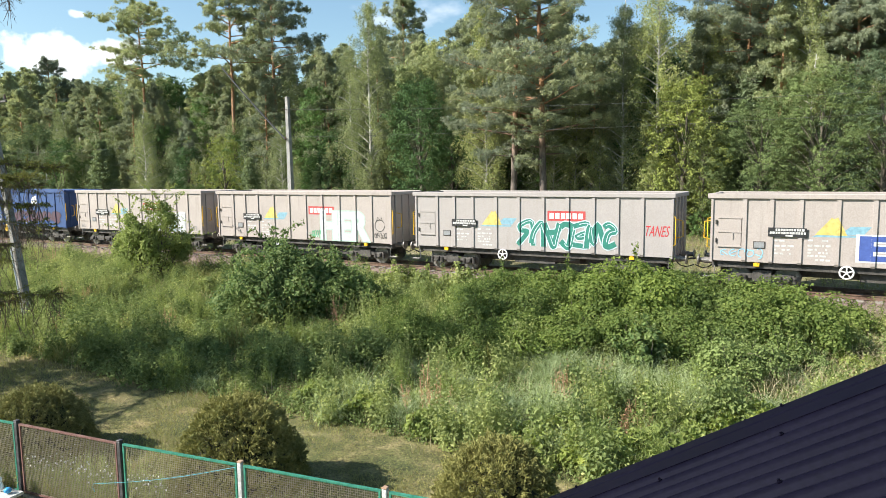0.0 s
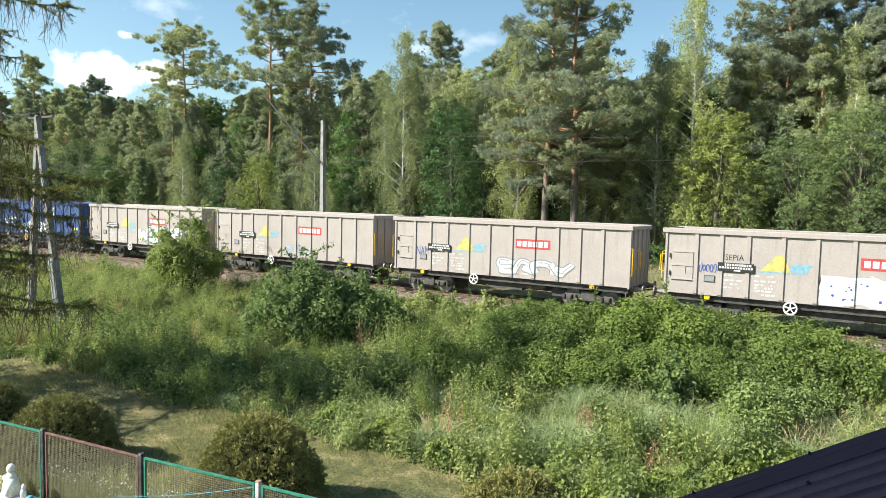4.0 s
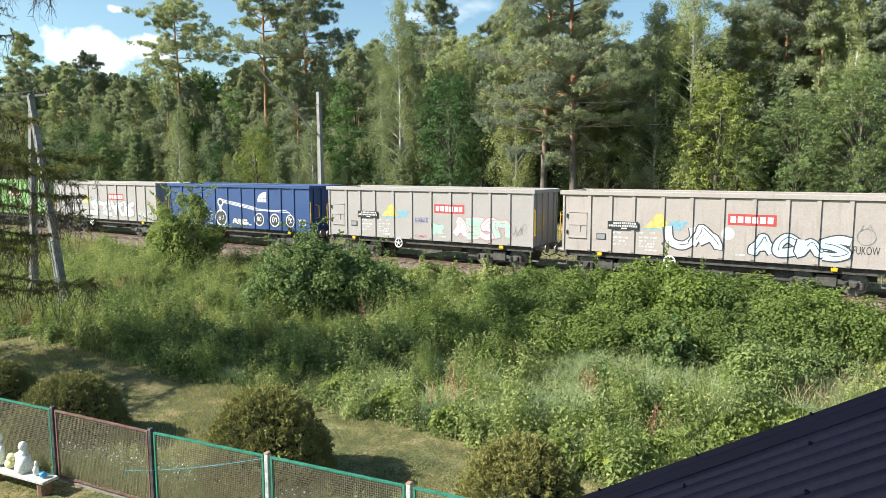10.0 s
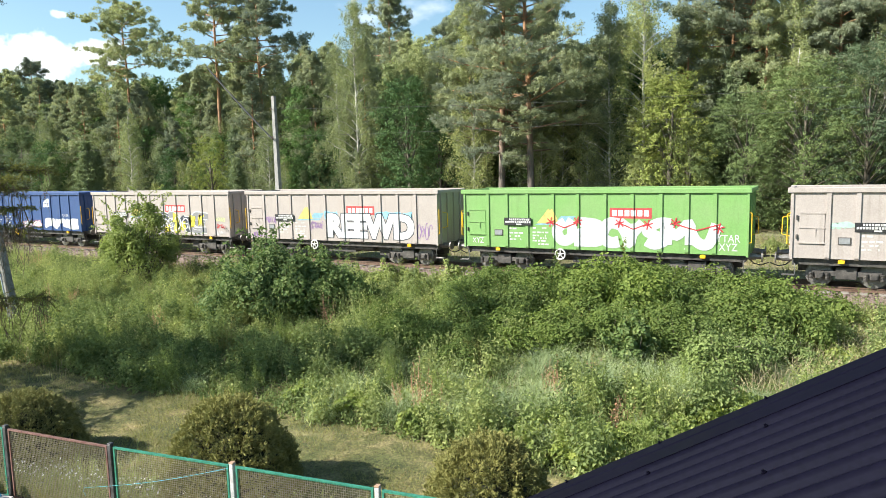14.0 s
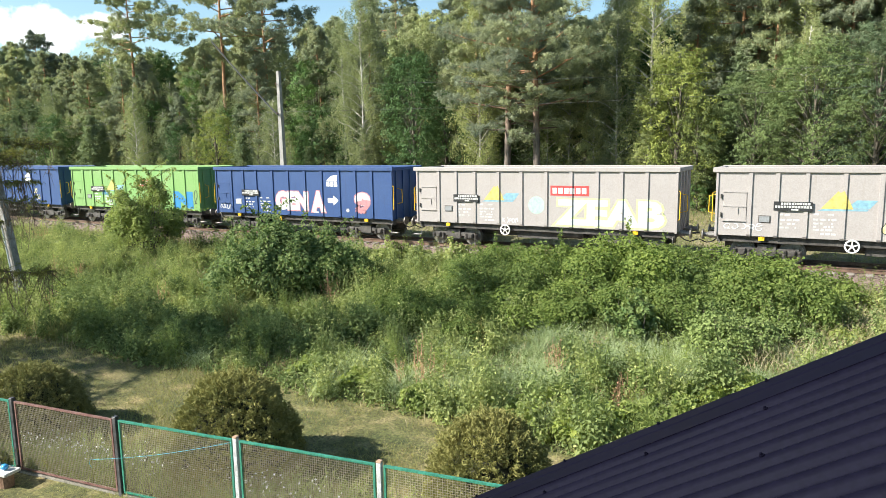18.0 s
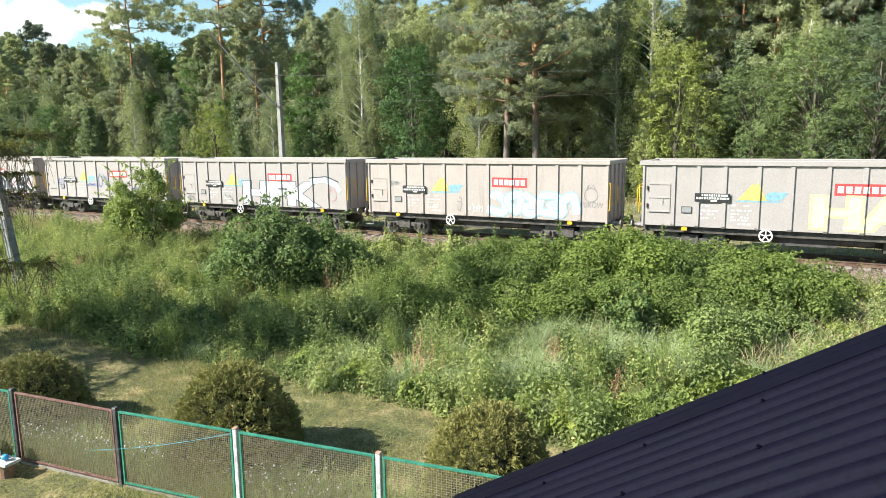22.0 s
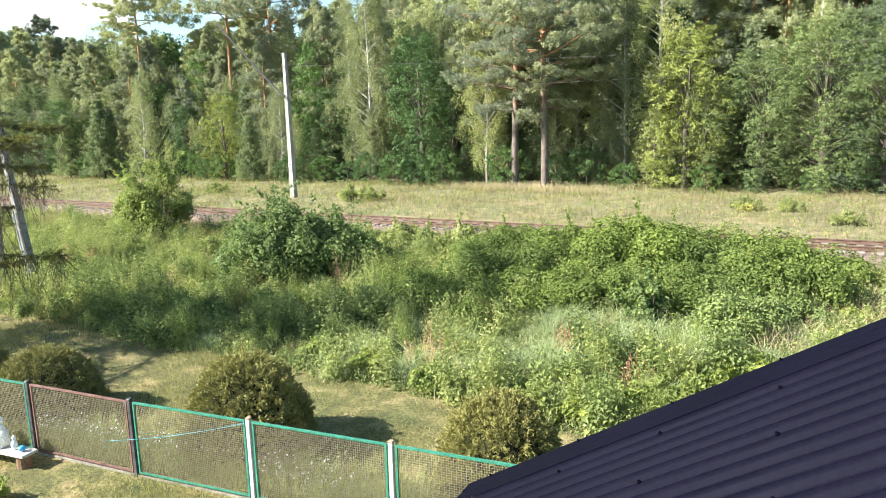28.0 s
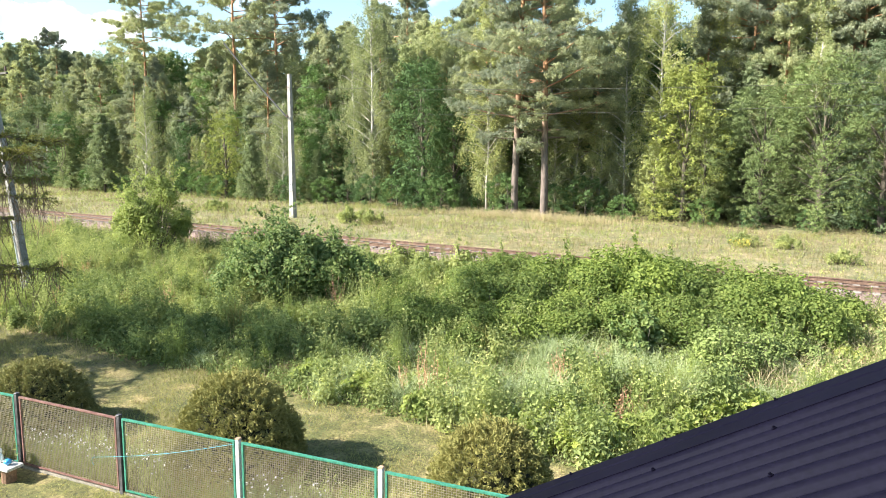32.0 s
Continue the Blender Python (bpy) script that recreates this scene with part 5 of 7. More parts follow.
def conifer(seed, h=8.0, wide=1.9, whorls=16, per=11, mat=None, label="young dark green conifer with a pointed crown", name="young_pine"):
    rng = np.random.default_rng(seed)
    t = thing(name)
    tp, tr = trunk_path(rng, h, 0.012 * h, 0.15)
    paths, cs, sp = [(tp, tr)], [], []
    for i in range(whorls):
        u = (i + 0.3) / whorls
        for k in range(7):
            az = k * 0.9 + i * 0.5 + rng.normal(0, 0.2)
            ln = wide * (1 - u) ** 0.85 * rng.uniform(0.7, 1.15) + 0.1
            b = along(tp, h * (0.04 + 0.94 * u))
            o = np.array([math.cos(az), math.sin(az), 0.15 + 0.35 * u])
            paths.append((np.array([b, b + o * ln]), np.array([0.02, 0.006])))
            for f in (0.35, 0.6, 0.82, 1.0):
                cs.append(b + o * ln * f + rng.normal(0, 0.07, 3)), sp.append(0.16 + 0.17 * (1 - u) * h / 8)
    v, q = tubes(paths, 5)
    sheet("trunk", v, q, DARK_BARK, t, smooth=True)
    foliage("crown", [tufts(rng, np.array(cs), np.array(sp), per, 3, 0.26, 0.07, 0.4)], mat or FIR_NEEDLES, t)
    return tagged(t, label, "tree", "trees of the wood")


def plant(ob, x, y, turn=0.0, size=1.0, copy=True):
    m = Matrix.LocRotScale((x, y, float(ground_z(x, y)) - 0.05), Euler((0, 0, turn)), None)
    t = copy_thing(ob, m) if copy else ob
    t.matrix_basis = m @ Matrix.Diagonal((size, size, size, 1))
    return t


# the wood's tops as seen from the house: sideways per metre of depth, height per metre of depth
WOOD_TOPS = [(-0.75, 0.142), (-0.48, 0.137), (-0.34, 0.136), (-0.25, 0.172), (-0.15, 0.186), (-0.02, 0.18), (0.05, 0.215), (0.18, 0.21), (0.22, 0.172), (0.26, 0.205), (0.34, 0.19), (0.40, 0.235), (0.65, 0.27)]


def build_wood():
    rng = random.Random(11)
    pines = [pine(1, 22, 0.50, 2.9), pine(2, 22, 0.42, 3.2, 40), pine(3, 22, 0.55, 2.6, 34), pine(4, 20, 0.22, 3.0, 52)]
    far_pines = [pine(21, 20, 0.12, 2.6, 46, 10, 6, 0.32, 0.085), pine(22, 20, 0.05, 2.4, 54, 10, 6, 0.32, 0.085), pine(23, 20, 0.25, 2.8, 42, 10, 6, 0.32, 0.085)]
    births = [birch(5, 19, 0.08, 2.6, 60, 12, 26, 0.12), birch(6, 11, 0.04, 2.1, 46, 10, 22, 0.11)]
    hero = pine(31, 22, 0.23, 4.0, 64, 13, 12, 0.23, 0.042, 0.29)
    broad = [pine(33, 24, 0.60, 5.0, 34, 16, 10, 0.25, 0.055, 0.24), pine(34, 24, 0.52, 4.4, 38, 15, 10, 0.25, 0.055, 0.24)]
    aspen = broadleaf(32, BIRCH_LEAVES, "light green young tree at the wood's edge", 11, 2.3, 0.2, 60, 230, 0.14, name="young_tree")
    oak = broadleaf(7, OAK_LEAVES, "broad dark green oak at the wood's edge", 12, 4.2, 0.3, 84, 450, 0.12)
    maple = broadleaf(8, MAPLE_LEAVES, "dense deep green maple at the wood's edge", 12, 2.7, 0.3, 60, 270, 0.17, name="maple_tree")
    lime = broadleaf(9, LIME_LEAVES, "bright yellow-green young tree at the wood's edge", 10.5, 2.4, 0.2, 55, 230, 0.15, name="lime_tree")
    shrub = broadleaf(10, MAPLE_LEAVES, "low green shrub at the foot of the trees", 3.0, 1.7, 0.0, 32, 170, 0.11, name="shrub")
    fir = conifer(12)
    used = set()

    def put(ob, x, y, h, full, turn=None):
        copy = ob in used
        used.add(ob)
        return plant(ob, x, y, rng.uniform(0, 6.28) if turn is None else turn, h / full, copy)

    # the trees that stand out along the edge: kind, x, y, height
    for ob, x, y, h, full in (
            (broad[1], -57.3, 55, 26.3, 24), (broad[1], -52.0, 56, 25, 24), (hero, -21.9, 49.5, 21.5, 22), (hero, -19.4, 49.3, 22, 22),
            (births[0], -2.0, 55.5, 17.5, 19), (births[0], 4.2, 56.0, 16.5, 19), (pines[3], 1.0, 56.5, 19, 20), (births[0], -8.6, 57, 17, 19), (pines[3], 6.8, 57, 18, 20), (broad[1], -6.3, 57, 21, 24), (broad[0], -5.2, 58.5, 20, 24), (broad[1], -1.6, 59, 20.5, 24), (broad[0], 3.0, 58, 20, 24), (broad[0], -76.4, 58, 25.3, 24), (pines[2], -45.5, 70, 25, 22), (pines[0], -120.6, 62, 26, 22),
            (pines[2], -131, 75, 24, 22), (pines[1], -124, 75, 25, 22), (births[0], -37.9, 53, 20.5, 19), (births[0], -40.8, 54, 17, 19), (births[0], -11.9, 52.9, 20.5, 19), (births[0], -25.3, 51.4, 18.5, 19), (births[0], -14.5, 53.6, 17.4, 19), (births[0], -17.5, 62, 15.5, 19), (births[0], -13.6, 61, 17.5, 19), (births[0], -10.8, 63, 17, 19), (births[0], -12.5, 58, 14.5, 19),
            (oak, -1.1, 51, 10.6, 12), (oak, -4.7, 52, 9.4, 12), (oak, 2.5, 51.5, 11.5, 12), (oak, 8.5, 52, 12.5, 12), (lime, -9.6, 51.0, 10.8, 10.5), (lime, -8.2, 50.8, 7.5, 10.5), (aspen, -11.6, 50.8, 5.5, 11),
            (maple, -31.7, 51.5, 12.3, 12), (maple, -29.2, 53, 9, 12), (births[1], -63.7, 48, 11.2, 11), (fir, -72.3, 49, 9, 8), (fir, -78.7, 49, 7.4, 8), (fir, -75.2, 52, 8.5, 8),
            (lime, -54.5, 50.5, 8.4, 10.5), (pines[3], -26.0, 53, 18, 20), (pines[2], 3.5, 60, 21, 22), (pines[0], 9, 58, 22, 22), (births[1], -46.5, 50, 9.5, 11), (fir, -50.0, 49.5, 6.5, 8),
            (pines[3], -68, 60, 16.5, 20), (pines[3], -88, 58, 17, 20), (pines[1], -98, 62, 18, 22), (maple, -84, 52, 9, 12), (oak, -93, 54, 11, 12)):
        put(ob, x, y, h, full)
    # the wood behind them, kept below the line of its tops as seen from the house
    th = radians(29.77)

    def top(x, y):
        d = -x * math.sin(th) + y * math.cos(th)
        return 4.9 + d * float(interp((x * math.cos(th) + y * math.sin(th)) / d, WOOD_TOPS))

    for row in range(7):
        y = 56.5 + row * 5.5
        x = -150 + row * 2
        while x < 22 + row * 3:
            kind = rng.random()
            xx, yy = x + rng.uniform(-1.2, 1.2), y + rng.uniform(-2.5, 2.5)
            if kind < 0.72:
                put(rng.choice(far_pines), xx, yy, top(xx, yy) * rng.uniform(0.78, 1.0), 20)
            elif kind < 0.86:
                put(births[1], xx, yy, min(16.5, top(xx, yy) * rng.uniform(0.7, 0.92)), 11)
            else:
                put(fir, xx, yy, rng.uniform(8, 13), 8)
            x += rng.uniform(3.2, 5.2)
    # undergrowth along the edge
    x = -140
    while x < 14:
        put(shrub, x, 50.2 + rng.uniform(-0.8, 2.0), rng.uniform(1.4, 3.4), 3.0)
        if rng.random() < 0.5:
            put(fir, x + 1, 53 + rng.uniform(-1, 3), rng.uniform(3, 6.5), 8)
        if rng.random() < 0.55:
            put(births[1], x + rng.uniform(-1, 1), 55.5 + rng.uniform(-1.5, 2), rng.uniform(8, 13), 11)
        if rng.random() < 0.6:
            put(maple, x + 1.5, 54.5 + rng.uniform(-1, 3), rng.uniform(5, 9), 12)
        x += rng.uniform(2.2, 3.6)
    # the closed front of young trees, open only where one looks in between the trunks
    for y0, low, high in ((52.5, 4.0, 8.5), (55.5, 7.0, 13.0), (59.0, 10.0, 16.0), (63.0, 12.0, 17.5)):
        x = -150
        while x < 26:
            k = rng.random()
            ob, full = ((aspen, 11) if k < 0.12 else (births[1], 11) if k < 0.40 else (maple, 12) if k < 0.47 else (fir, 8) if k < 0.70 else (far_pines[1], 20))
            if not (-17.5 < x < -12.5 and y0 < 58) and not (y0 < 53 and (-24 < x < 6 or -37 < x < -27)):
                put(ob, x, y0 + rng.uniform(-1.2, 1.2), min(rng.uniform(low, high), 0.95 * top(x, y0)), full)
            x += rng.uniform(1.8, 3.2) if y0 > 53 else rng.uniform(2.6, 5.0)


build_wood()


# ---- meadow, brambles and garden ----
def scatter(rng, n, y0, y1, left=-2.45, right=0.12, extra=3.0):
    """Random places on the ground within the stretch between the house and the track."""
    y = y0 + (y1 - y0) * rng.uniform(0, 1, n) ** 0.85
    x = rng.uniform(left * y - extra, right * y + extra)
    return x, y


def patch_noise(x, y, s, seed):
    """Smooth patches between 0 and 1."""
    r = np.random.default_rng(seed)
    v = np.zeros(len(x))
    for k in range(5):
        a, f, p = r.uniform(0, 6.28), s * r.uniform(0.6, 1.9), r.uniform(0, 6.28, 2)
        v += np.sin(f * (x * math.cos(a) + y * math.sin(a)) + p[0]) * np.sin(f * (y * math.cos(a) - x * math.sin(a)) + p[1])
    return np.clip(0.5 + v / 3.2, 0, 1)


def blades(rng, x, y, h, w, bend=0.35):
    """Grass blades: narrow bent strips of two quads."""
    n = len(x)
    b = np.column_stack([x, y, ground_z(x, y) - 0.03])
    a = rng.uniform(0, 2 * np.pi, n)
    side = np.column_stack([np.cos(a), np.sin(a), 0 * a]) * (w * rng.uniform(0.7, 1.3, n))[:, None] * 0.5
    k = rng.uniform(0, 2 * np.pi, n)
    lean = np.column_stack([np.cos(k), np.sin(k), 0 * k]) * (h * bend * rng.uniform(0.2, 1.2, n))[:, None]
    up = np.column_stack([0 * h, 0 * h, h])
    mid, tip = b + up * 0.55 + lean * 0.3, b + up * 0.97 + lean
    low = np.stack([b - side, b + side, mid + side * 0.8, mid - side * 0.8], 1)
    high = np.stack([mid - side * 0.8, mid + side * 0.8, tip + side * 0.15, tip - side * 0.15], 1)
    return np.concatenate([low, high], 1).reshape(-1, 3)


def stems(rng, x, y, h, leaf, per=12, slim=0.42, top=0.15, droop=-0.25):
    """Leafy weeds: leaves round thin stems, their faces to the light, hanging or held up by droop."""
    n = len(x)
    k = np.tile(np.linspace(0.15, 1.0, per), n)
    X, Y, H = np.repeat(x, per), np.repeat(y, per), np.repeat(h, per)
    az = np.tile(np.arange(per) * 2.4, n) + np.repeat(rng.uniform(0, 6.28, n), per)
    lean = np.repeat(rng.normal(0, 0.14, (n, 2)), per, 0) * (k * H)[:, None]
    o = np.column_stack([np.cos(az), np.sin(az), np.full(len(az), droop)])
    size = leaf * (1.15 - 0.45 * k)[:, None]
    c = np.column_stack([X + lean[:, 0], Y + lean[:, 1], ground_z(X, Y) + k * H]) + o * size * 0.6
    v = leaves_facing(rng, c, o * [0.7, 0.7, 0] + [0, 0, 0.8], size, size * slim, 0.28)
    s = np.column_stack([x, y, ground_z(x, y)])
    l2 = lean[per - 1::per]
    tip = s + np.column_stack([l2, h * 0.9])
    d = np.array([0.004, 0.002, 0])
    st = np.stack([s - d, s + d, tip + d, tip - d], 1).reshape(-1, 3)
    return np.concatenate([v, st])


GRASS = leaf_material("meadow_grass", [(0.105, 0.125, 0.038), (0.17, 0.18, 0.06), (0.24, 0.235, 0.10)], 0.4, 0.6, 0.0, 1.45, patchy=0.35)
PALE_GRASS = leaf_material("bluish_tall_grass", [(0.12, 0.165, 0.075), (0.175, 0.22, 0.11), (0.25, 0.29, 0.16)], 0.6, 0.6, 0.0, 2.1, blue=1.2)
DRY_GRASS = leaf_material("dry_grass", [(0.16, 0.145, 0.07), (0.25, 0.225, 0.125), (0.33, 0.30, 0.19)], 0.2, 0.7, 0.0)
RED_STALKS = leaf_material("withered_stalks", [(0.16, 0.08, 0.05), (0.30, 0.17, 0.10), (0.40, 0.29, 0.18)], 0.2, 0.8, 0.0)
NETTLE = leaf_material("nettle_leaves", [(0.06, 0.09, 0.032), (0.10, 0.14, 0.05), (0.16, 0.20, 0.08)], 0.5, 0.65, 0.0, 1.7, patchy=0.45, patch_scale=1.1)
WEED = leaf_material("weed_leaves", [(0.085, 0.118, 0.035), (0.15, 0.185, 0.06), (0.23, 0.255, 0.10)], 0.62, 0.65, 0.0, 1.92, blue=1.3, patchy=0.45, patch_scale=1.1)
RASPBERRY = leaf_material("raspberry_leaves", [(0.085, 0.13, 0.03), (0.15, 0.20, 0.05), (0.23, 0.27, 0.085)], 0.62, 0.6, 0.1, 1.72, blue=1.3, patchy=0.45, patch_scale=1.1)
BRAMBLE = leaf_material("bramble_leaves", [(0.04, 0.072, 0.02), (0.085, 0.125, 0.034), (0.15, 0.195, 0.058)], 0.6, 0.6, 0.15, 1.85, even=0.6)
ELDER = leaf_material("elder_leaves", [(0.045, 0.08, 0.03), (0.082, 0.122, 0.045), (0.135, 0.172, 0.07)], 0.55, 0.6, 0.1, 2.0, even=0.8)
CYPRESS = leaf_material("clipped_conifer_sprays", [(0.06, 0.07, 0.024), (0.105, 0.115, 0.04), (0.175, 0.17, 0.065)], 0.25, 0.7, 0.1, 1.8)
STRAW = leaf_material("straw_grass", [(0.13, 0.12, 0.06), (0.20, 0.18, 0.095), (0.27, 0.24, 0.13)], 0.2, 0.7, 0.0, 1.05)
PETALS_WHITE, PETALS_YELLOW = plain("white_petals", (0.8, 0.8, 0.76), 0.7), plain("yellow_petals", (0.60, 0.47, 0.06), 0.7)


def stuff(name, sets, mat, label, category):
    return tagged(foliage(name, sets, mat), label, category, kind="stuff")


def clumps(rng, n, y0, y1, tall, spread):
    """Centres of clumps with their radius and height."""
    x, y = scatter(rng, n, y0, y1)
    return x, y, rng.uniform(*spread, n), rng.uniform(*tall, n)


def within(rng, c, per):
    """Places in clumps, taller towards the middle of each."""
    x, y, r, h = (np.repeat(v, per) for v in c)
    d = rng.normal(0, 0.5, (len(x), 2)) * r[:, None]
    f = np.exp(-(d ** 2).sum(1) / (0.6 * r ** 2))
    return x + d[:, 0], y + d[:, 1], h * (0.35 + 0.65 * f) * rng.uniform(0.75, 1.15, len(x))


def split(rng, c, shares):
    """Deals clumps out by shares that depend on where they stand."""
    total = np.sum(shares, 0)
    u = rng.uniform(0, 1, len(c[0])) * total
    edges = np.cumsum(shares, 0)
    kind = (u[None] > edges).sum(0)
    return [tuple(v[kind == k] for v in c) for k in range(len(shares))]


def build_meadow():
    rng = np.random.default_rng(31)
    # a low undergrowth of grass everywhere between lawn and track
    x, y = scatter(rng, 36000, 12.2, 28.3)
    edge = np.clip((y - (12.2 + 0.6 * np.sin(x * 0.6))) / 1.6, 0.1, 1)
    h = rng.uniform(0.10, 0.34, len(x)) * (0.4 + 0.6 * edge)
    w = 0.008 + 0.0004 * np.hypot(x, y)
    dry = rng.uniform(0, 1, len(x)) < 0.2 + 0.55 * np.clip((y - 17.5) / 4, 0, 1) * np.clip((-14 - x) / 6, 0, 1)
    stuff("meadow_grass", [blades(rng, x[~dry], y[~dry], h[~dry], w[~dry], 0.7)], GRASS, "green meadow grass", "grass")
    stuff("dry_stalks", [blades(rng, x[dry], y[dry], h[dry] * 2.1, w[dry] * 0.8, 0.4)], DRY_GRASS, "dry straw-coloured grass stalks", "grass")
    # on it, clumps of several plants, each taller in its middle
    c = clumps(rng, 1700, 12.9, 27.8, (0.3, 1.65), (0.30, 0.72))
    cx, cy = c[0], c[1]
    shade = np.exp(-((cx + 18) / 8) ** 2 - ((cy - 15.5) / 2.8) ** 2)
    front = np.exp(-((cy - 13.6) / 1.1) ** 2)
    deep, aside = 0.868 * cy - 0.4965 * cx, 0.868 * cx + 0.4965 * cy
    couch = np.exp(-((aside - 4.5) / 5.5) ** 2 - ((deep - 18.3) / 2.3) ** 2)
    one = np.ones(len(cx))
    nett, weed, tuss, pale, red, gold = split(rng, c, [0.3 * one + 1.6 * shade + 0.25 * front, 0.7 * one + 0.3 * front, 0.15 * one, 0.05 * one + 4.5 * couch + 0.12 * front, 0.05 * one + 0.14 * front, 0.35 * one])
    p = within(rng, nett, 40)
    stuff("nettles", [stems(rng, *p, 0.155, 11, 0.55)], NETTLE, "dense dark green nettles", "weeds")
    p = within(rng, weed, 34)
    stuff("leafy_weeds", [stems(rng, *p, 0.13, 11, 0.5)], WEED, "mixed light green leafy weeds", "weeds")
    gx, gy = scatter(rng, 36000, 12.8, 28.2)
    stuff("low_herbs", [stems(rng, gx, gy, rng.uniform(0.12, 0.4, len(gx)), 0.11, 7, 0.55)], NETTLE, "low leafy herbs covering the meadow", "weeds")
    p = within(rng, gold, 30)
    stuff("tall_herbs", [stems(rng, p[0], p[1], p[2] * 1.1, 0.12, 18, 0.26, droop=0.1)], RASPBERRY, "tall narrow-leaved herbs", "weeds")
    p = within(rng, tuss, 70)
    stuff("grass_tussocks", [blades(rng, *p, np.full(len(p[0]), 0.024), 0.55)], GRASS, "tussocks of tall green grass", "grass")
    p = within(rng, pale, 260)
    stuff("bluish_grass", [blades(rng, p[0], p[1], p[2] * 0.55, np.full(len(p[0]), 0.012), 1.1)], PALE_GRASS, "tall bluish-green couch grass", "grass")
    p = within(rng, red, 18)
    stuff("withered_stalks", [stems(rng, *p, 0.08, 14, 0.3, droop=0.3)], RED_STALKS, "withered reddish-brown stalks", "weeds")
    # a dry patch at the end of the brambles
    x, y = rng.uniform(-1.6, 3.0, 4500), rng.uniform(18.5, 26.5, 4500)
    stuff("dry_tussocks", [blades(rng, x, y, rng.uniform(0.25, 0.85, len(x)), np.full(len(x), 0.014), 0.9)], DRY_GRASS, "bleached dry grass at the end of the brambles", "grass")
    # grass strip beyond the track
    x = rng.uniform(-135, 10, 150000)
    y = rng.uniform(33.4, 52, len(x))
    p = patch_noise(x, y, 0.4, 10)
    keep = rng.uniform(0, 1, len(x)) < 0.25 + 1.1 * patch_noise(x, y, 1.1, 14)
    x, y, p = x[keep], y[keep], p[keep]
    h = (0.12 + 0.26 * p) * rng.uniform(0.4, 1.4, len(x))
    dry = rng.uniform(0, 1, len(x)) < 0.25 + 0.55 * patch_noise(x, y, 0.5, 13)
    stuff("far_dry_grass", [blades(rng, x[dry], y[dry], h[dry] * 1.4, np.full(dry.sum(), 0.013), 0.7)], STRAW, "dry yellow grass on the far side of the track", "grass")
    stuff("far_green_grass", [blades(rng, x[~dry], y[~dry], h[~dry], np.full((~dry).sum(), 0.015), 0.8)], GRASS, "green grass on the far side of the track", "grass")
    fx = rng.uniform(-100, 8, 5000)
    fy = rng.uniform(34, 50.5, len(fx))
    stuff("far_weeds", [stems(rng, fx, fy, rng.uniform(0.12, 0.55, len(fx)), 0.12, 8, 0.4)], WEED, "green weeds beyond the track", "weeds")
    tx, ty = rng.normal(-20.5, 3.6, 6000), 48.4 + rng.normal(0, 0.8, 6000)
    stuff("tall_dry_grass", [blades(rng, tx, ty, rng.uniform(0.2, 0.75, len(tx)), np.full(len(tx), 0.013), 0.5)], DRY_GRASS, "tall dry grass along the wood's edge", "grass")
    # the near bank along the ballast
    x = rng.uniform(-100, 6, 16000)
    y = rng.uniform(26.8, 28.9, len(x))
    stuff("bank_grass", [blades(rng, x, y, rng.uniform(0.15, 0.5, len(x)), np.full(len(x), 0.03))], GRASS, "short grass on the railway bank", "grass")
    # lawn
    x, y = scatter(rng, 120000, 4.5, 13.2, -2.3, 0.0)
    p = patch_noise(x, y, 0.7, 12)
    dry = rng.uniform(0, 1, len(x)) < 0.22 + 0.45 * p
    h = rng.uniform(0.04, 0.13, len(x)) * (0.6 + 0.9 * (1 - p))
    stuff("lawn_grass", [blades(rng, x[~dry], y[~dry], h[~dry], np.full((~dry).sum(), 0.011), 0.9)], GRASS, "short mown lawn grass", "grass")
    stuff("dry_lawn_grass", [blades(rng, x[dry], y[dry], h[dry] * 0.8, np.full(dry.sum(), 0.011), 0.9)], STRAW, "sun-dried lawn grass", "grass")
    # weeds and flowers along the fence
    x = rng.uniform(-20, 1, 8000)
    y = 7.55 + 0.132 * (x + 11) + np.abs(rng.normal(0.25, 0.5, len(x)))
    stuff("fence_grass", [blades(rng, x, y, rng.uniform(0.15, 0.6, len(x)), np.full(len(x), 0.012))], GRASS, "uncut grass along the fence", "grass")
    x = rng.uniform(-20, 1, 4200)
    y = 7.6 + 0.132 * (x + 11) + np.abs(rng.normal(0.3, 0.55, len(x)))
    stuff("fence_weeds", [stems(rng, x, y, rng.uniform(0.2, 0.6, len(x)), 0.09, 10, 0.3)], WEED, "green weeds along the fence", "weeds")
    fx = rng.uniform(-14.5, -7, 420)
    fy = 7.8 + 0.132 * (fx + 11) + np.abs(rng.normal(0.2, 0.3, len(fx)))
    c = np.column_stack([fx, fy, ground_z(fx, fy) + rng.uniform(0.3, 0.62, len(fx))])
    stuff("daisies", [leaves(rng, c, rng.normal(0, 1, c.shape) * [1, 1, 0.2], 0.045, 0.045, 0.1)], PETALS_WHITE, "small white wild flowers by the fence", "flowers")
    c = np.column_stack([rng.uniform(-4.9, -3.9, 75), rng.uniform(39.0, 40.6, 75), rng.uniform(0.05, 0.4, 75)])
    stuff("goldenrod", [leaves(rng, c, rng.normal(0, 1, c.shape) * [1, 1, 0.2], 0.075, 0.05, 0.1)], PETALS_YELLOW, "yellow wild flowers beyond the track", "flowers")


build_meadow()


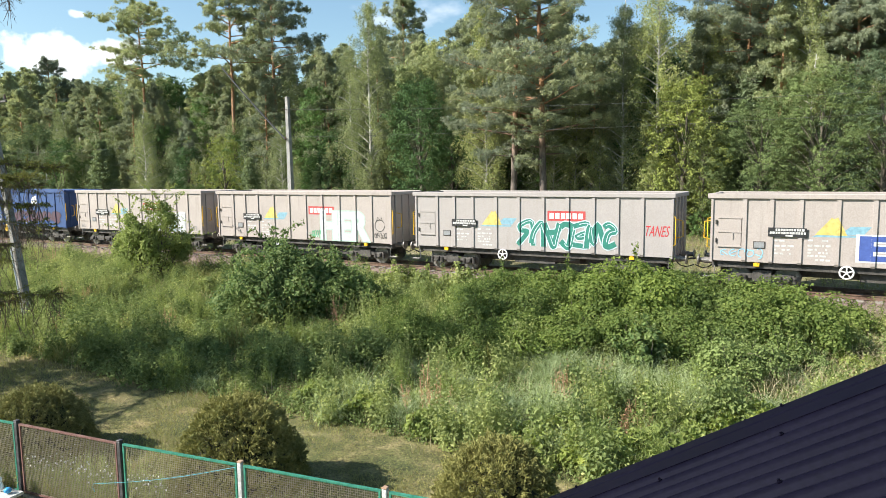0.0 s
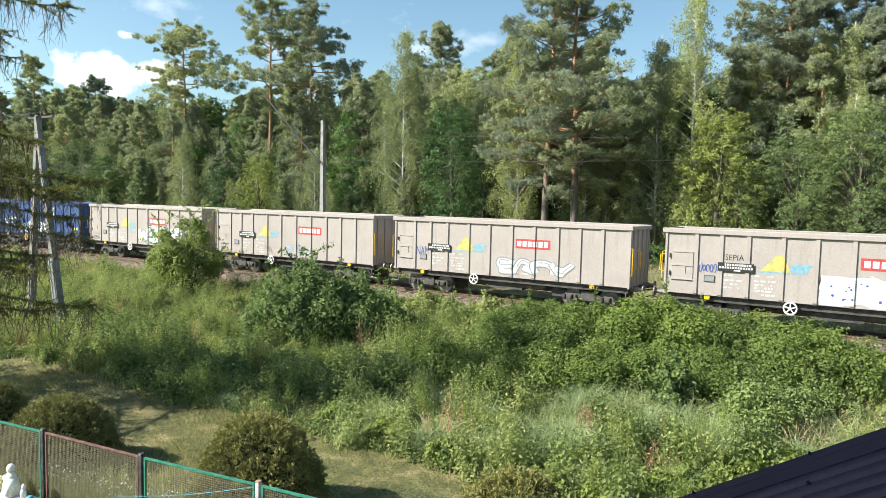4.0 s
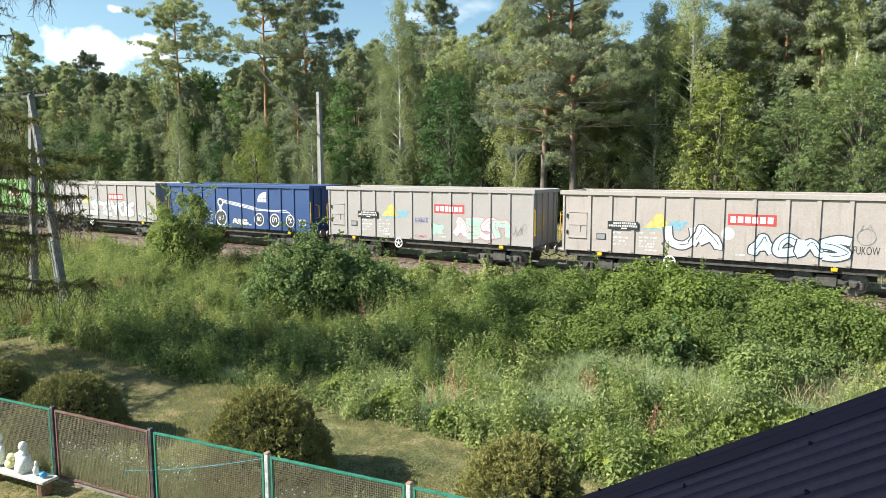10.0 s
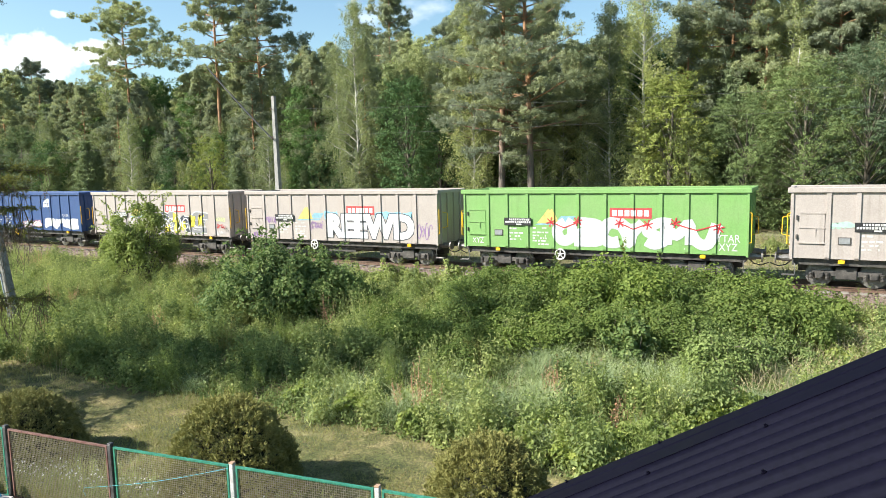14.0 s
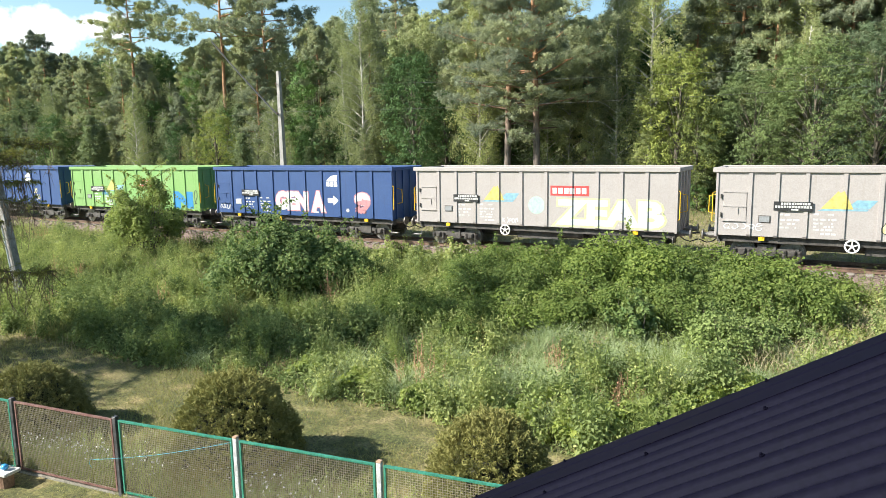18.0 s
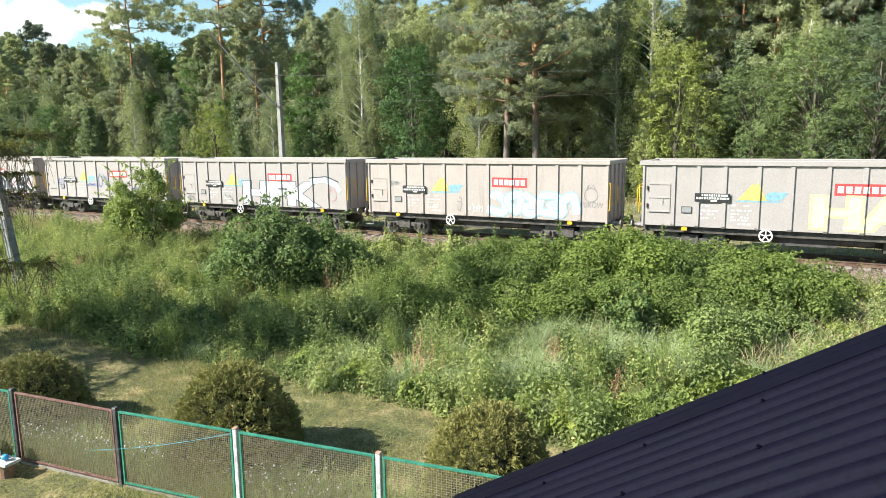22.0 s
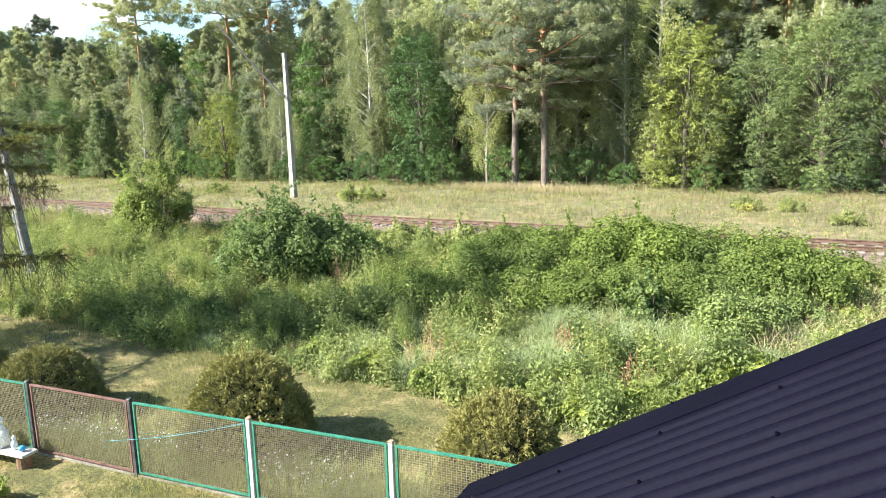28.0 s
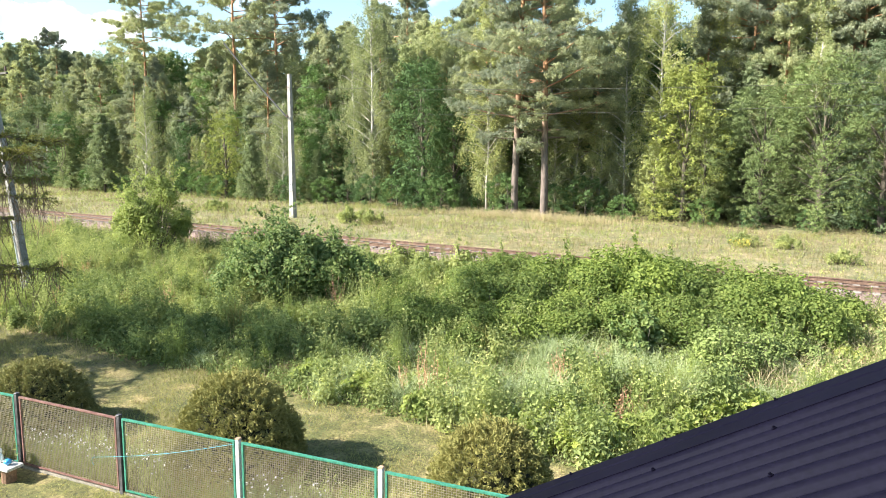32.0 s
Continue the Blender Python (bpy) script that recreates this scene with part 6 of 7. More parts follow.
def thicket(seed, mat, name, label, wide, deep, high, count, leaf, lobes=26, canes=0, category="bush"):
    """A bush or bramble mound: overlapping leafy lobes, canes that stick out, and stems within."""
    rng = np.random.default_rng(seed)
    t = thing(name)
    az, u = rng.uniform(0, 6.28, lobes), rng.uniform(0, 1, lobes) ** 0.5
    top = high * np.sqrt(np.clip(1 - 0.85 * u ** 2, 0.05, 1)) * rng.uniform(0.6, 1.0, lobes)
    cs = np.column_stack([np.cos(az) * u * wide, np.sin(az) * u * deep, top * rng.uniform(0.35, 0.86, lobes)])
    r = rng.uniform(0.28, 0.55, lobes) * min(wide, high) * 0.6
    per = count // lobes
    c, rr = np.repeat(cs, per, 0), np.repeat(r, per)
    d = unit(rng.normal(0, 1, c.shape) + [0, 0, 0.25])
    p = c + d * (rr * rng.uniform(0.7, 1.06, len(c)))[:, None]
    p[:, 2] = np.maximum(p[:, 2], rng.uniform(0.02, 0.25, len(p)))
    sets = [leaves_facing(rng, p, d + [0, 0, 0.45], leaf, leaf * 0.72, 0.32)]
    paths = []
    for k in range(lobes):
        paths.append((np.array([cs[k] * [0.25, 0.25, 0] - [0, 0, 0.1], cs[k] * [0.7, 0.7, 0.6], cs[k] + [0, 0, r[k] * 0.5]]), np.array([0.022, 0.014, 0.005])))
    for k in range(canes):
        b = cs[rng.integers(0, lobes)] + [0, 0, 0.1]
        o = unit(rng.normal(0, 0.7, 3) + [0, 0, 1.0])
        ln = rng.uniform(0.5, 1.0) * high * 0.5
        s = np.linspace(0.2, 1, 12)[:, None]
        pts = b + o * ln * s + [0, 0, -0.3 * ln] * s ** 2
        paths.append((pts[[0, 5, 11]], np.array([0.01, 0.007, 0.003])))
        sets.append(leaves(rng, np.repeat(pts, 3, 0) + rng.normal(0, leaf * 0.45, (36, 3)), np.tile(o * 0.3 + [0, 0, -0.3], (36, 1)), leaf, leaf * 0.6, 0.2, 0.8))
    v, q = tubes(paths, 5)
    sheet("branchwork", v, q, DARK_BARK, t)
    foliage("leaves", sets, mat, t)
    return tagged(t, label, category)


def build_bushes():
    rnd = random.Random(8)
    bramble_label = "dense bramble thicket with fresh green leaves on the railway bank"
    brambles = [thicket(41, BRAMBLE, "bramble", bramble_label, 2.4, 2.0, 2.5, 15000, 0.118, 34, 34), thicket(42, BRAMBLE, "bramble", bramble_label, 2.2, 2.2, 2.3, 14500, 0.115, 32, 30)]
    used = set()

    def put(ob, x, y, s=1.0, turn=None, group=""):
        t = plant(ob, x, y, rnd.uniform(0, 6.28) if turn is None else turn, s, ob in used)
        used.add(ob)
        return tagged(t, group=group)

    for k, x, y, s in ((0, -10.6, 22.0, 0.92), (1, -8.4, 20.4, 0.75), (0, -8.6, 24.2, 1.02), (1, -6.0, 21.6, 0.9), (0, -6.3, 24.6, 1.18), (0, -3.6, 21.8, 0.82), (1, -3.9, 24.6, 1.02),
                       (0, -1.6, 23.4, 0.95), (1, -1.2, 25.6, 1.05), (0, -11.4, 25.6, 0.85), (1, -9.4, 26.0, 0.85), (0, -4.9, 26.2, 0.95), (1, -2.9, 26.2, 1.0), (0, -7.4, 26.4, 0.85), (1, -14.3, 21.2, 0.6), (0, -15.6, 22.6, 0.6), (1, -11.9, 19.6, 0.72), (0, -12.6, 24.2, 0.62), (1, -9.9, 18.9, 0.62)):
        put(brambles[k], x, y, s, group="brambles on the bank")
    rasp = thicket(43, RASPBERRY, "raspberry_bush", "light green raspberry canes with broad leaves", 0.7, 0.6, 0.95, 900, 0.15, 14, 14)
    for x, y, s in ((-5.7, 13.7, 1.0), (-5.0, 14.6, 1.15), (-3.9, 14.1, 1.05), (-3.3, 14.9, 0.95), (-2.7, 15.3, 1.0), (-2.2, 16.6, 0.9), (-4.5, 13.6, 0.85), (-8.3, 13.6, 0.8), (-10.2, 13.9, 0.9),
                    (-9.2, 14.8, 0.8), (-12.2, 14.3, 0.85), (-1.3, 17.2, 1.0), (0.6, 22.5, 0.9), (1.0, 26.2, 1.0), (0.1, 27.2, 0.9)):
        put(rasp, x, y, s, group="raspberry canes in the meadow")
    elder = thicket(44, ELDER, "elder_bush", "large dark green elder bush in front of the track", 2.5, 2.1, 3.9, 15000, 0.15, 54, 70)
    put(elder, -19.7, 20.9, 1.02)
    put(elder, -17.9, 22.2, 0.8)
    sapling = thicket(45, leaf_material("sapling_leaves", [(0.075, 0.11, 0.035), (0.125, 0.165, 0.055), (0.19, 0.225, 0.085)], 0.6, 0.6, 0.1, 1.9), "young_tree", "bright green bushy young tree beside the track", 1.75, 1.6, 5.0, 15000, 0.12, 60, 70, "tree")
    used.add(sapling)
    plant(sapling, -32.9, 25.0, 0.4, 1.12, False)
    plant(sapling, -34.4, 25.2, 2.4, 0.62)
    low = thicket(46, WEED, "small_shrub", "low green shrub on the railway bank", 0.9, 0.8, 1.2, 1700, 0.10, 16, 12)
    for x, y, s in ((-19.2, 26.4, 1.3), (-17.6, 26.4, 1.55), (-16.4, 26.2, 1.5), (-15.0, 26.5, 1.2), (-13.9, 26.4, 1.65), (-18.4, 25.0, 1.4), (-15.2, 25.4, 1.3), (-12.7, 26.3, 1.3), (-17.0, 25.2, 1.2), (-20.4, 25.6, 1.2), (-16.6, 24.4, 1.0), (-14.6, 23.2, 1.1), (-22.6, 24.8, 0.9), (-30.2, 39.6, 1.3), (-28.8, 40.2, 1.1), (-4.5, 41.5, 0.9), (-2.2, 41.6, 0.8), (0.5, 37.5, 0.8),
                    (-26.5, 23.0, 1.1), (-30.5, 21.5, 1.2), (-38.5, 24.0, 1.2), (-28.0, 19.0, 1.0), (-45.1, 40.5, 1.0)):
        put(low, x, y, s, group="shrubs by the track")
    willow = thicket(47, leaf_material("willow_leaves", [(0.075, 0.115, 0.035), (0.12, 0.17, 0.055), (0.18, 0.23, 0.09)], 0.4, 0.55, 0.1), "willow_shrub", "grey-green fine-leaved willow shrub", 1.25, 1.1, 2.0, 5200, 0.085, 26, 26)
    put(willow, -2.3, 20.2, 1.0)
    put(willow, -1.0, 21.0, 0.8)
    put(willow, -11.2, 20.9, 0.8)
    dark = thicket(48, ELDER, "dark_seedling", "dark-leaved maple seedling among the brambles", 0.7, 0.6, 1.9, 1300, 0.17, 16, 8)
    put(dark, -4.7, 20.1, 1.0)
    put(dark, -11.6, 22.8, 0.9)


build_bushes()


def clipped_bush(seed, r, h):
    """A conifer clipped to a dome: short sprays all over its skin, a core coloured dark as inner shade and the trunk's
    foot within.
    """
    rng = np.random.default_rng(seed)
    t = thing("clipped_conifer")
    n = 3600
    u = rng.uniform(0, 1, n)
    az, el = rng.uniform(0, 2 * np.pi, n), np.arcsin(u)
    d = np.column_stack([np.cos(az) * np.cos(el), np.sin(az) * np.cos(el), np.sin(el)])
    lump = 1 + 0.05 * np.sin(5 * az + 3 * el) * np.cos(7 * el + az) + 0.03 * np.sin(13 * az) * np.sin(11 * el)
    shape = np.column_stack([np.cos(az) * np.cos(el) ** 0.95 * r, np.sin(az) * np.cos(el) ** 0.95 * r, np.sin(el) * h]) * lump[:, None]
    shape = shape * rng.uniform(0.93, 1.04, (n, 1))
    # each spray is a short fan of twiglets along its shoot
    way = unit(d * [1, 1, 0.5] + rng.normal(0, 0.3, d.shape) + [0, 0, 0.15])
    sets = []
    for k in range(14):
        f = k / 13
        p = shape + way * (0.17 * f - 0.10) + rng.normal(0, 0.022, shape.shape)
        sets.append(leaves(rng, p, way + rng.normal(0, 0.55, way.shape) + [0, 0, 0.2], 0.075, 0.026, 0.2, 0.3))
    foliage("sprays", sets, CYPRESS, t)
    # solid core, its dark colour stands for the shade between the sprays
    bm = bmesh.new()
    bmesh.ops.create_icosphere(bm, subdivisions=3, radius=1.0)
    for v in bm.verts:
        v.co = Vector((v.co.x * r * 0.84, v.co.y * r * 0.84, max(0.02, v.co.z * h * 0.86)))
    part("core", bm, rough_surface("shaded_core", (0.02, 0.022, 0.009), (0.06, 0.06, 0.024), 8.0), t, smooth=True)
    v, q = tubes([(np.array([[0, 0, -0.2], [0, 0, h * 0.5]]), np.array([0.09, 0.06]))])
    sheet("trunk", v, q, DARK_BARK, t)
    return tagged(t, "conifer bush clipped to a dome on the lawn", "bush", "clipped conifers on the lawn")


def build_garden():
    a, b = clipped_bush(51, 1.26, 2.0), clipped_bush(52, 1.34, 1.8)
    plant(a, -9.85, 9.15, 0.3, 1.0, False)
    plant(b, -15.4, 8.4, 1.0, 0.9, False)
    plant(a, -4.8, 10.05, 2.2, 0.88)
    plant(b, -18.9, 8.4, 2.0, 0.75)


build_garden()


# ---- fence, garden figures, poles, wires, larch and the house roof ----
def build_fence():
    wire = plain("galvanised_wire", (0.34, 0.30, 0.21), 0.6, 0.2)
    green = rough_surface("green_fence_paint", (0.022, 0.15, 0.10), (0.05, 0.25, 0.175), 5.0, 0.5)
    red = rough_surface("faded_red_fence_paint", (0.10, 0.038, 0.032), (0.22, 0.125, 0.105), 5.0, 0.7)
    dark = rough_surface("flaking_black_paint", (0.02, 0.02, 0.022), (0.09, 0.09, 0.095), 6.0, 0.6)
    silver = rough_surface("grey_post_paint", (0.38, 0.39, 0.40), (0.60, 0.60, 0.60), 5.0, 0.5)
    cap_mat = rough_surface("rusty_cap", (0.30, 0.17, 0.10), (0.50, 0.36, 0.26), 8.0, 0.8)
    posts = [(-19.2, 6.44), (-16.5, 6.81), (-13.8, 7.17), (-11.08, 7.49), (-8.45, 7.86), (-5.78, 8.22), (-3.08, 8.58)]
    looks = [dark, dark, dark, dark, silver, silver, silver]
    frames = [red, green, red, green, green, green]
    kinds = ["faded red", "green", "faded red", "green", "green", "green"]
    z0, z1 = -1.47, 0.05
    fence = tagged(thing("garden_fence"), "garden fence of wire mesh in green and faded red frames", "fence")
    for (x, y), mat in zip(posts, looks):
        p = part("fence_post", boxes((-0.04, 0.04, -0.04, 0.04, z0 - 0.3, z1), bevel=0.008), mat, fence, "black post with flaking paint" if mat is dark else "light grey post")
        p.matrix_basis = pose(x, y, 0, 0, 0, math.degrees(math.atan2(0.355, 2.7)))
        part("post_cap", boxes((-0.046, 0.046, -0.046, 0.046, z1 + 0.001, z1 + 0.03), bevel=0.01), cap_mat if mat is silver else mat, p)
    for i, ((xa, ya), (xb, yb)) in enumerate(zip(posts, posts[1:])):
        ln = math.hypot(xb - xa, yb - ya)
        a, b, lo, hi = 0.075, ln - 0.075, z0 + 0.08, z1 - 0.03
        p = part("panel_frame", boxes((a, b, -0.02, 0.02, hi - 0.036, hi), (a, b, -0.02, 0.02, lo, lo + 0.032), (a, a + 0.034, -0.02, 0.02, lo + 0.032, hi - 0.036), (b - 0.034, b, -0.02, 0.02, lo + 0.032, hi - 0.036)), frames[i], fence, f"{kinds[i]} steel panel frame")
        p.matrix_basis = pose(xa, ya, 0, 0, 0, math.degrees(math.atan2(yb - ya, xb - xa)))
        bm = bmesh.new()
        n = int((b - a) / 0.040)
        r = 0.0019
        for k in range(1, n):
            x = a + (b - a) * k / n
            box(bm, x - r, x + r, -0.003, 0.003, lo, hi)
        n = int((hi - lo) / 0.040)
        for k in range(1, n):
            z = lo + (hi - lo) * k / n
            box(bm, a, b, 0.0035, 0.0095, z - r, z + r)
        tagged(part("wire_mesh", bm, wire, p, "square grey wire mesh"), kind="stuff")
    # concrete edging under the fence, and a thin blue line tied to the posts
    bm = bmesh.new()
    for (xa, ya), (xb, yb) in zip(posts, posts[1:]):
        m = pose(xa, ya, 0, 0, 0, math.degrees(math.atan2(yb - ya, xb - xa)))
        box(bm, 0.05, math.hypot(xb - xa, yb - ya) - 0.05, -0.03, 0.03, -1.75, -1.425, m)
    tagged(part("fence_edging", bm, rough_surface("concrete_edging", (0.16, 0.15, 0.12), (0.30, 0.28, 0.23), 4.0)), "low weathered concrete edging below the fence", "edging", kind="structure")
    bm = bmesh.new()
    pts = []
    for k in range(13):
        f = k / 12
        pts.append((-8.5 - 3.25 * f, 7.80 - 0.44 * f, -0.02 - 0.83 * f - 0.06 * math.sin(math.pi * f)))
    pts += [(-11.77, 7.355, -0.93), (-11.72, 7.36, -1.0)]
    bent_rod(bm, pts, 0.004, 5)
    tagged(part("string", bm, plain("blue_string", (0.10, 0.42, 0.50))), "thin blue string tied to a post and hanging down the fence", "string")


def rounded(bm, x, y, z, rx, ry, rz):
    geom = bmesh.ops.create_icosphere(bm, subdivisions=2, radius=1.0)
    for v in geom["verts"]:
        v.co = Vector((x + v.co.x * rx, y + v.co.y * ry, z + v.co.z * rz))


def build_figures():
    white = rough_surface("white_plaster", (0.66, 0.68, 0.63), (0.85, 0.86, 0.80), 6.0, 0.7)
    bench = thing("garden_bench", pose(-14.05, 6.62, -1.46, 0, 0, 8))
    part("slab", boxes((-1.15, 0.85, -0.17, 0.17, 0.26, 0.32), bevel=0.01), rough_surface("pale_board", (0.42, 0.41, 0.39), (0.60, 0.58, 0.54), 5.0), bench, "weathered pale board")
    for x in (-0.85, 0.65):
        bm = bmesh.new()
        rod(bm, (x, 0, -0.05), (x, 0, 0.26), 0.13, 12)
        part("stump", bm, rough_surface("brown_stump", (0.16, 0.09, 0.055), (0.30, 0.18, 0.11), 6.0), bench, "brown wooden stump")
    tagged(bench, "low bench of a pale board on two stumps by the fence", "bench")
    z = -1.135
    for x, y, h, name in ((-14.78, 6.55, 0.66, "sitting"), (-14.02, 6.66, 0.60, "standing")):
        bm = bmesh.new()
        if name == "sitting":
            rounded(bm, x, y, z + 0.08, 0.19, 0.15, 0.09)
            rounded(bm, x, y, z + 0.28, 0.15, 0.12, 0.20)
            rounded(bm, x - 0.15, y, z + 0.27, 0.05, 0.06, 0.15)
            rounded(bm, x + 0.15, y, z + 0.27, 0.05, 0.06, 0.15)
            rounded(bm, x, y, z + 0.55, 0.10, 0.10, 0.115)
        else:
            prism(bm, [(y - 0.13, z), (y + 0.13, z), (y + 0.07, z + 0.34), (y - 0.07, z + 0.34)], x - 0.14, x + 0.14)
            rounded(bm, x, y, z + 0.34, 0.12, 0.09, 0.13)
            rounded(bm, x - 0.17, y, z + 0.28, 0.13, 0.07, 0.06)
            rounded(bm, x, y, z + 0.51, 0.085, 0.085, 0.10)
        bmesh.ops.recalc_face_normals(bm, faces=bm.faces[:])
        tagged(part("garden_figure", bm, white, None, smooth=True), f"white plaster garden figure, {name}, on the bench", "figure", "garden figures")
    bm = bmesh.new()
    rounded(bm, -14.40, 6.58, z + 0.09, 0.13, 0.09, 0.10)
    rounded(bm, -14.33, 6.58, z + 0.24, 0.10, 0.08, 0.09)
    tagged(part("garden_figure", bm, rough_surface("yellowish_plaster", (0.66, 0.62, 0.30), (0.78, 0.74, 0.45), 5.0), None, smooth=True), "small pale yellow plaster figure on the bench", "figure", "garden figures")
    bm = bmesh.new()
    rounded(bm, -13.62, 6.68, z + 0.10, 0.06, 0.06, 0.10)
    rounded(bm, -13.60, 6.68, z + 0.24, 0.04, 0.04, 0.06)
    tagged(part("small_figure", bm, white, None, smooth=True), "small white plaster animal on the bench", "figure", "garden figures")
    bm = bmesh.new()
    rounded(bm, -13.40, 6.70, z + 0.06, 0.07, 0.07, 0.06)
    tagged(part("glass_ball", bm, plain("blue_glaze", (0.05, 0.28, 0.55), 0.2), None, smooth=True), "small blue glazed ball on the bench", "ornament")


def taper(bm, a, b, ra, rb):
    a, b = Vector(a), Vector(b)
    q = (b - a).to_track_quat("Z", "Y")
    ring = []
    for p, r in ((a, ra), (b, rb)):
        ring.append([bm.verts.new(p + q @ Vector((sx * r, sy * r, 0))) for sx, sy in ((-1, -1), (1, -1), (1, 1), (-1, 1))])
    for i in range(4):
        bm.faces.new((ring[0][i], ring[0][(i + 1) % 4], ring[1][(i + 1) % 4], ring[1][i]))
    bm.faces.new(ring[0][::-1]), bm.faces.new(ring[1])


def build_poles():
    # the A-frame's grey is darkened, with the larch's shade in its colour
    concrete = rough_surface("shaded_grey_concrete", (0.15, 0.145, 0.135), (0.30, 0.29, 0.27), 3.0, 0.9)
    pale_concrete = rough_surface("pale_concrete", (0.23, 0.225, 0.215), (0.37, 0.36, 0.34), 4.0, 0.9)
    porcelain = plain("brown_porcelain", (0.10, 0.05, 0.03), 0.25)
    cable = plain("black_cable", (0.03, 0.03, 0.032), 0.5)
    pole = thing("concrete_pole", pose(-35.6, 39.4, 0))
    bm = bmesh.new()
    taper(bm, (0, 0, -0.6), (-0.1, 0, 10.45), 0.20, 0.12)
    part("shaft", bm, pale_concrete, pole)
    part("number_plate", boxes((-0.14, 0.14, -0.215, -0.20, 1.95, 2.55)), plain("pole_plate", (0.62, 0.66, 0.70)), pole, "small pale blue plate with dark bars")
    part("plate_bars", boxes((-0.09, 0.09, -0.221, -0.216, 2.32, 2.42), (-0.06, 0.06, -0.221, -0.216, 2.08, 2.18)), BLACK, pole)
    for z in (9.5, 7.4):
        bm = bmesh.new()
        rod(bm, (-0.1, -0.12, z), (-0.1, -0.32, z), 0.02, 6)
        rod(bm, (-0.1, -0.32, z - 0.06), (-0.1, -0.32, z + 0.10), 0.05, 8)
        part("insulator", bm, porcelain, pole)
    tagged(pole, "straight grey concrete power pole behind the track", "power pole")
    ap = thing("a_frame_pole", pose(-30.8, 16.0, 0))
    for a, b in (((2.13, -0.2, -1.5), (0.22, -0.14, 7.9)), ((-1.2, 0.13, -1.6), (-0.17, 0.13, 8.0))):
        bm = bmesh.new()
        taper(bm, a, b, 0.14, 0.10)
        part("leg", bm, concrete, ap, "grey concrete leg")
    bm = bmesh.new()
    rod(bm, (1.98, -0.42, -0.9), (1.42, -0.40, 1.9), 0.035, 8)
    part("cable_pipe", bm, plain("zinc_pipe", (0.55, 0.57, 0.58), 0.35, 0.7), ap, "shiny zinc cable pipe")
    part("crossarm", boxes((-0.7, 1.25, -0.04, 0.04, 7.84, 7.92)), IRON, ap)
    part("brace", boxes((-0.2, 0.45, -0.05, 0.05, 6.5, 6.62)), plain("rusty_brace", (0.22, 0.09, 0.06)), ap)
    for x in (-0.6, 0.3, 1.15):
        bm = bmesh.new()
        rod(bm, (x, 0, 7.95), (x, 0, 8.15), 0.055, 8, 0.035)
        part("insulator", bm, porcelain, ap)
    tagged(ap, "leaning A-shaped power pole of two grey concrete legs", "power pole")

    def wire(name, a, b, sag, r, mat, label):
        bm = bmesh.new()
        n = 14
        pts = [tuple(Vector(a).lerp(Vector(b), k / n) - Vector((0, 0, 4 * sag * (k / n) * (1 - k / n)))) for k in range(n + 1)]
        bent_rod(bm, pts, r, 5)
        tagged(part(name, bm, mat), label, "cable", "overhead wires")

    line = plain("dull_wire", (0.06, 0.062, 0.062), 0.8)
    wire("overhead_wire", (-35.7, 39.05, 9.5), (14, 39.1, 8.4), 0.45, 0.008, line, "thin grey overhead wire along the wood")
    wire("overhead_wire", (-35.7, 39.05, 7.5), (14, 39.1, 7.6), 0.35, 0.008, line, "thin grey overhead wire along the wood")
    wire("overhead_wire", (-35.7, 39.05, 7.5), (-118, 39.4, 8.5), 0.8, 0.008, line, "thin grey overhead wire along the wood")
    wire("stay_cable", (-35.7, 39.1, 7.3), (-44.0, 41.0, 13.4), 0.1, 0.06, cable, "thick black cable rising from the pole")
    wire("overhead_wire", (-30.2, 16.0, 8.1), (-52, 9, 6.6), 0.3, 0.012, line, "thin grey wire to the A-shaped pole")
    wire("overhead_wire", (-31.1, 16.0, 8.1), (-53, 9.5, 7.4), 0.3, 0.012, line, "thin grey wire to the A-shaped pole")


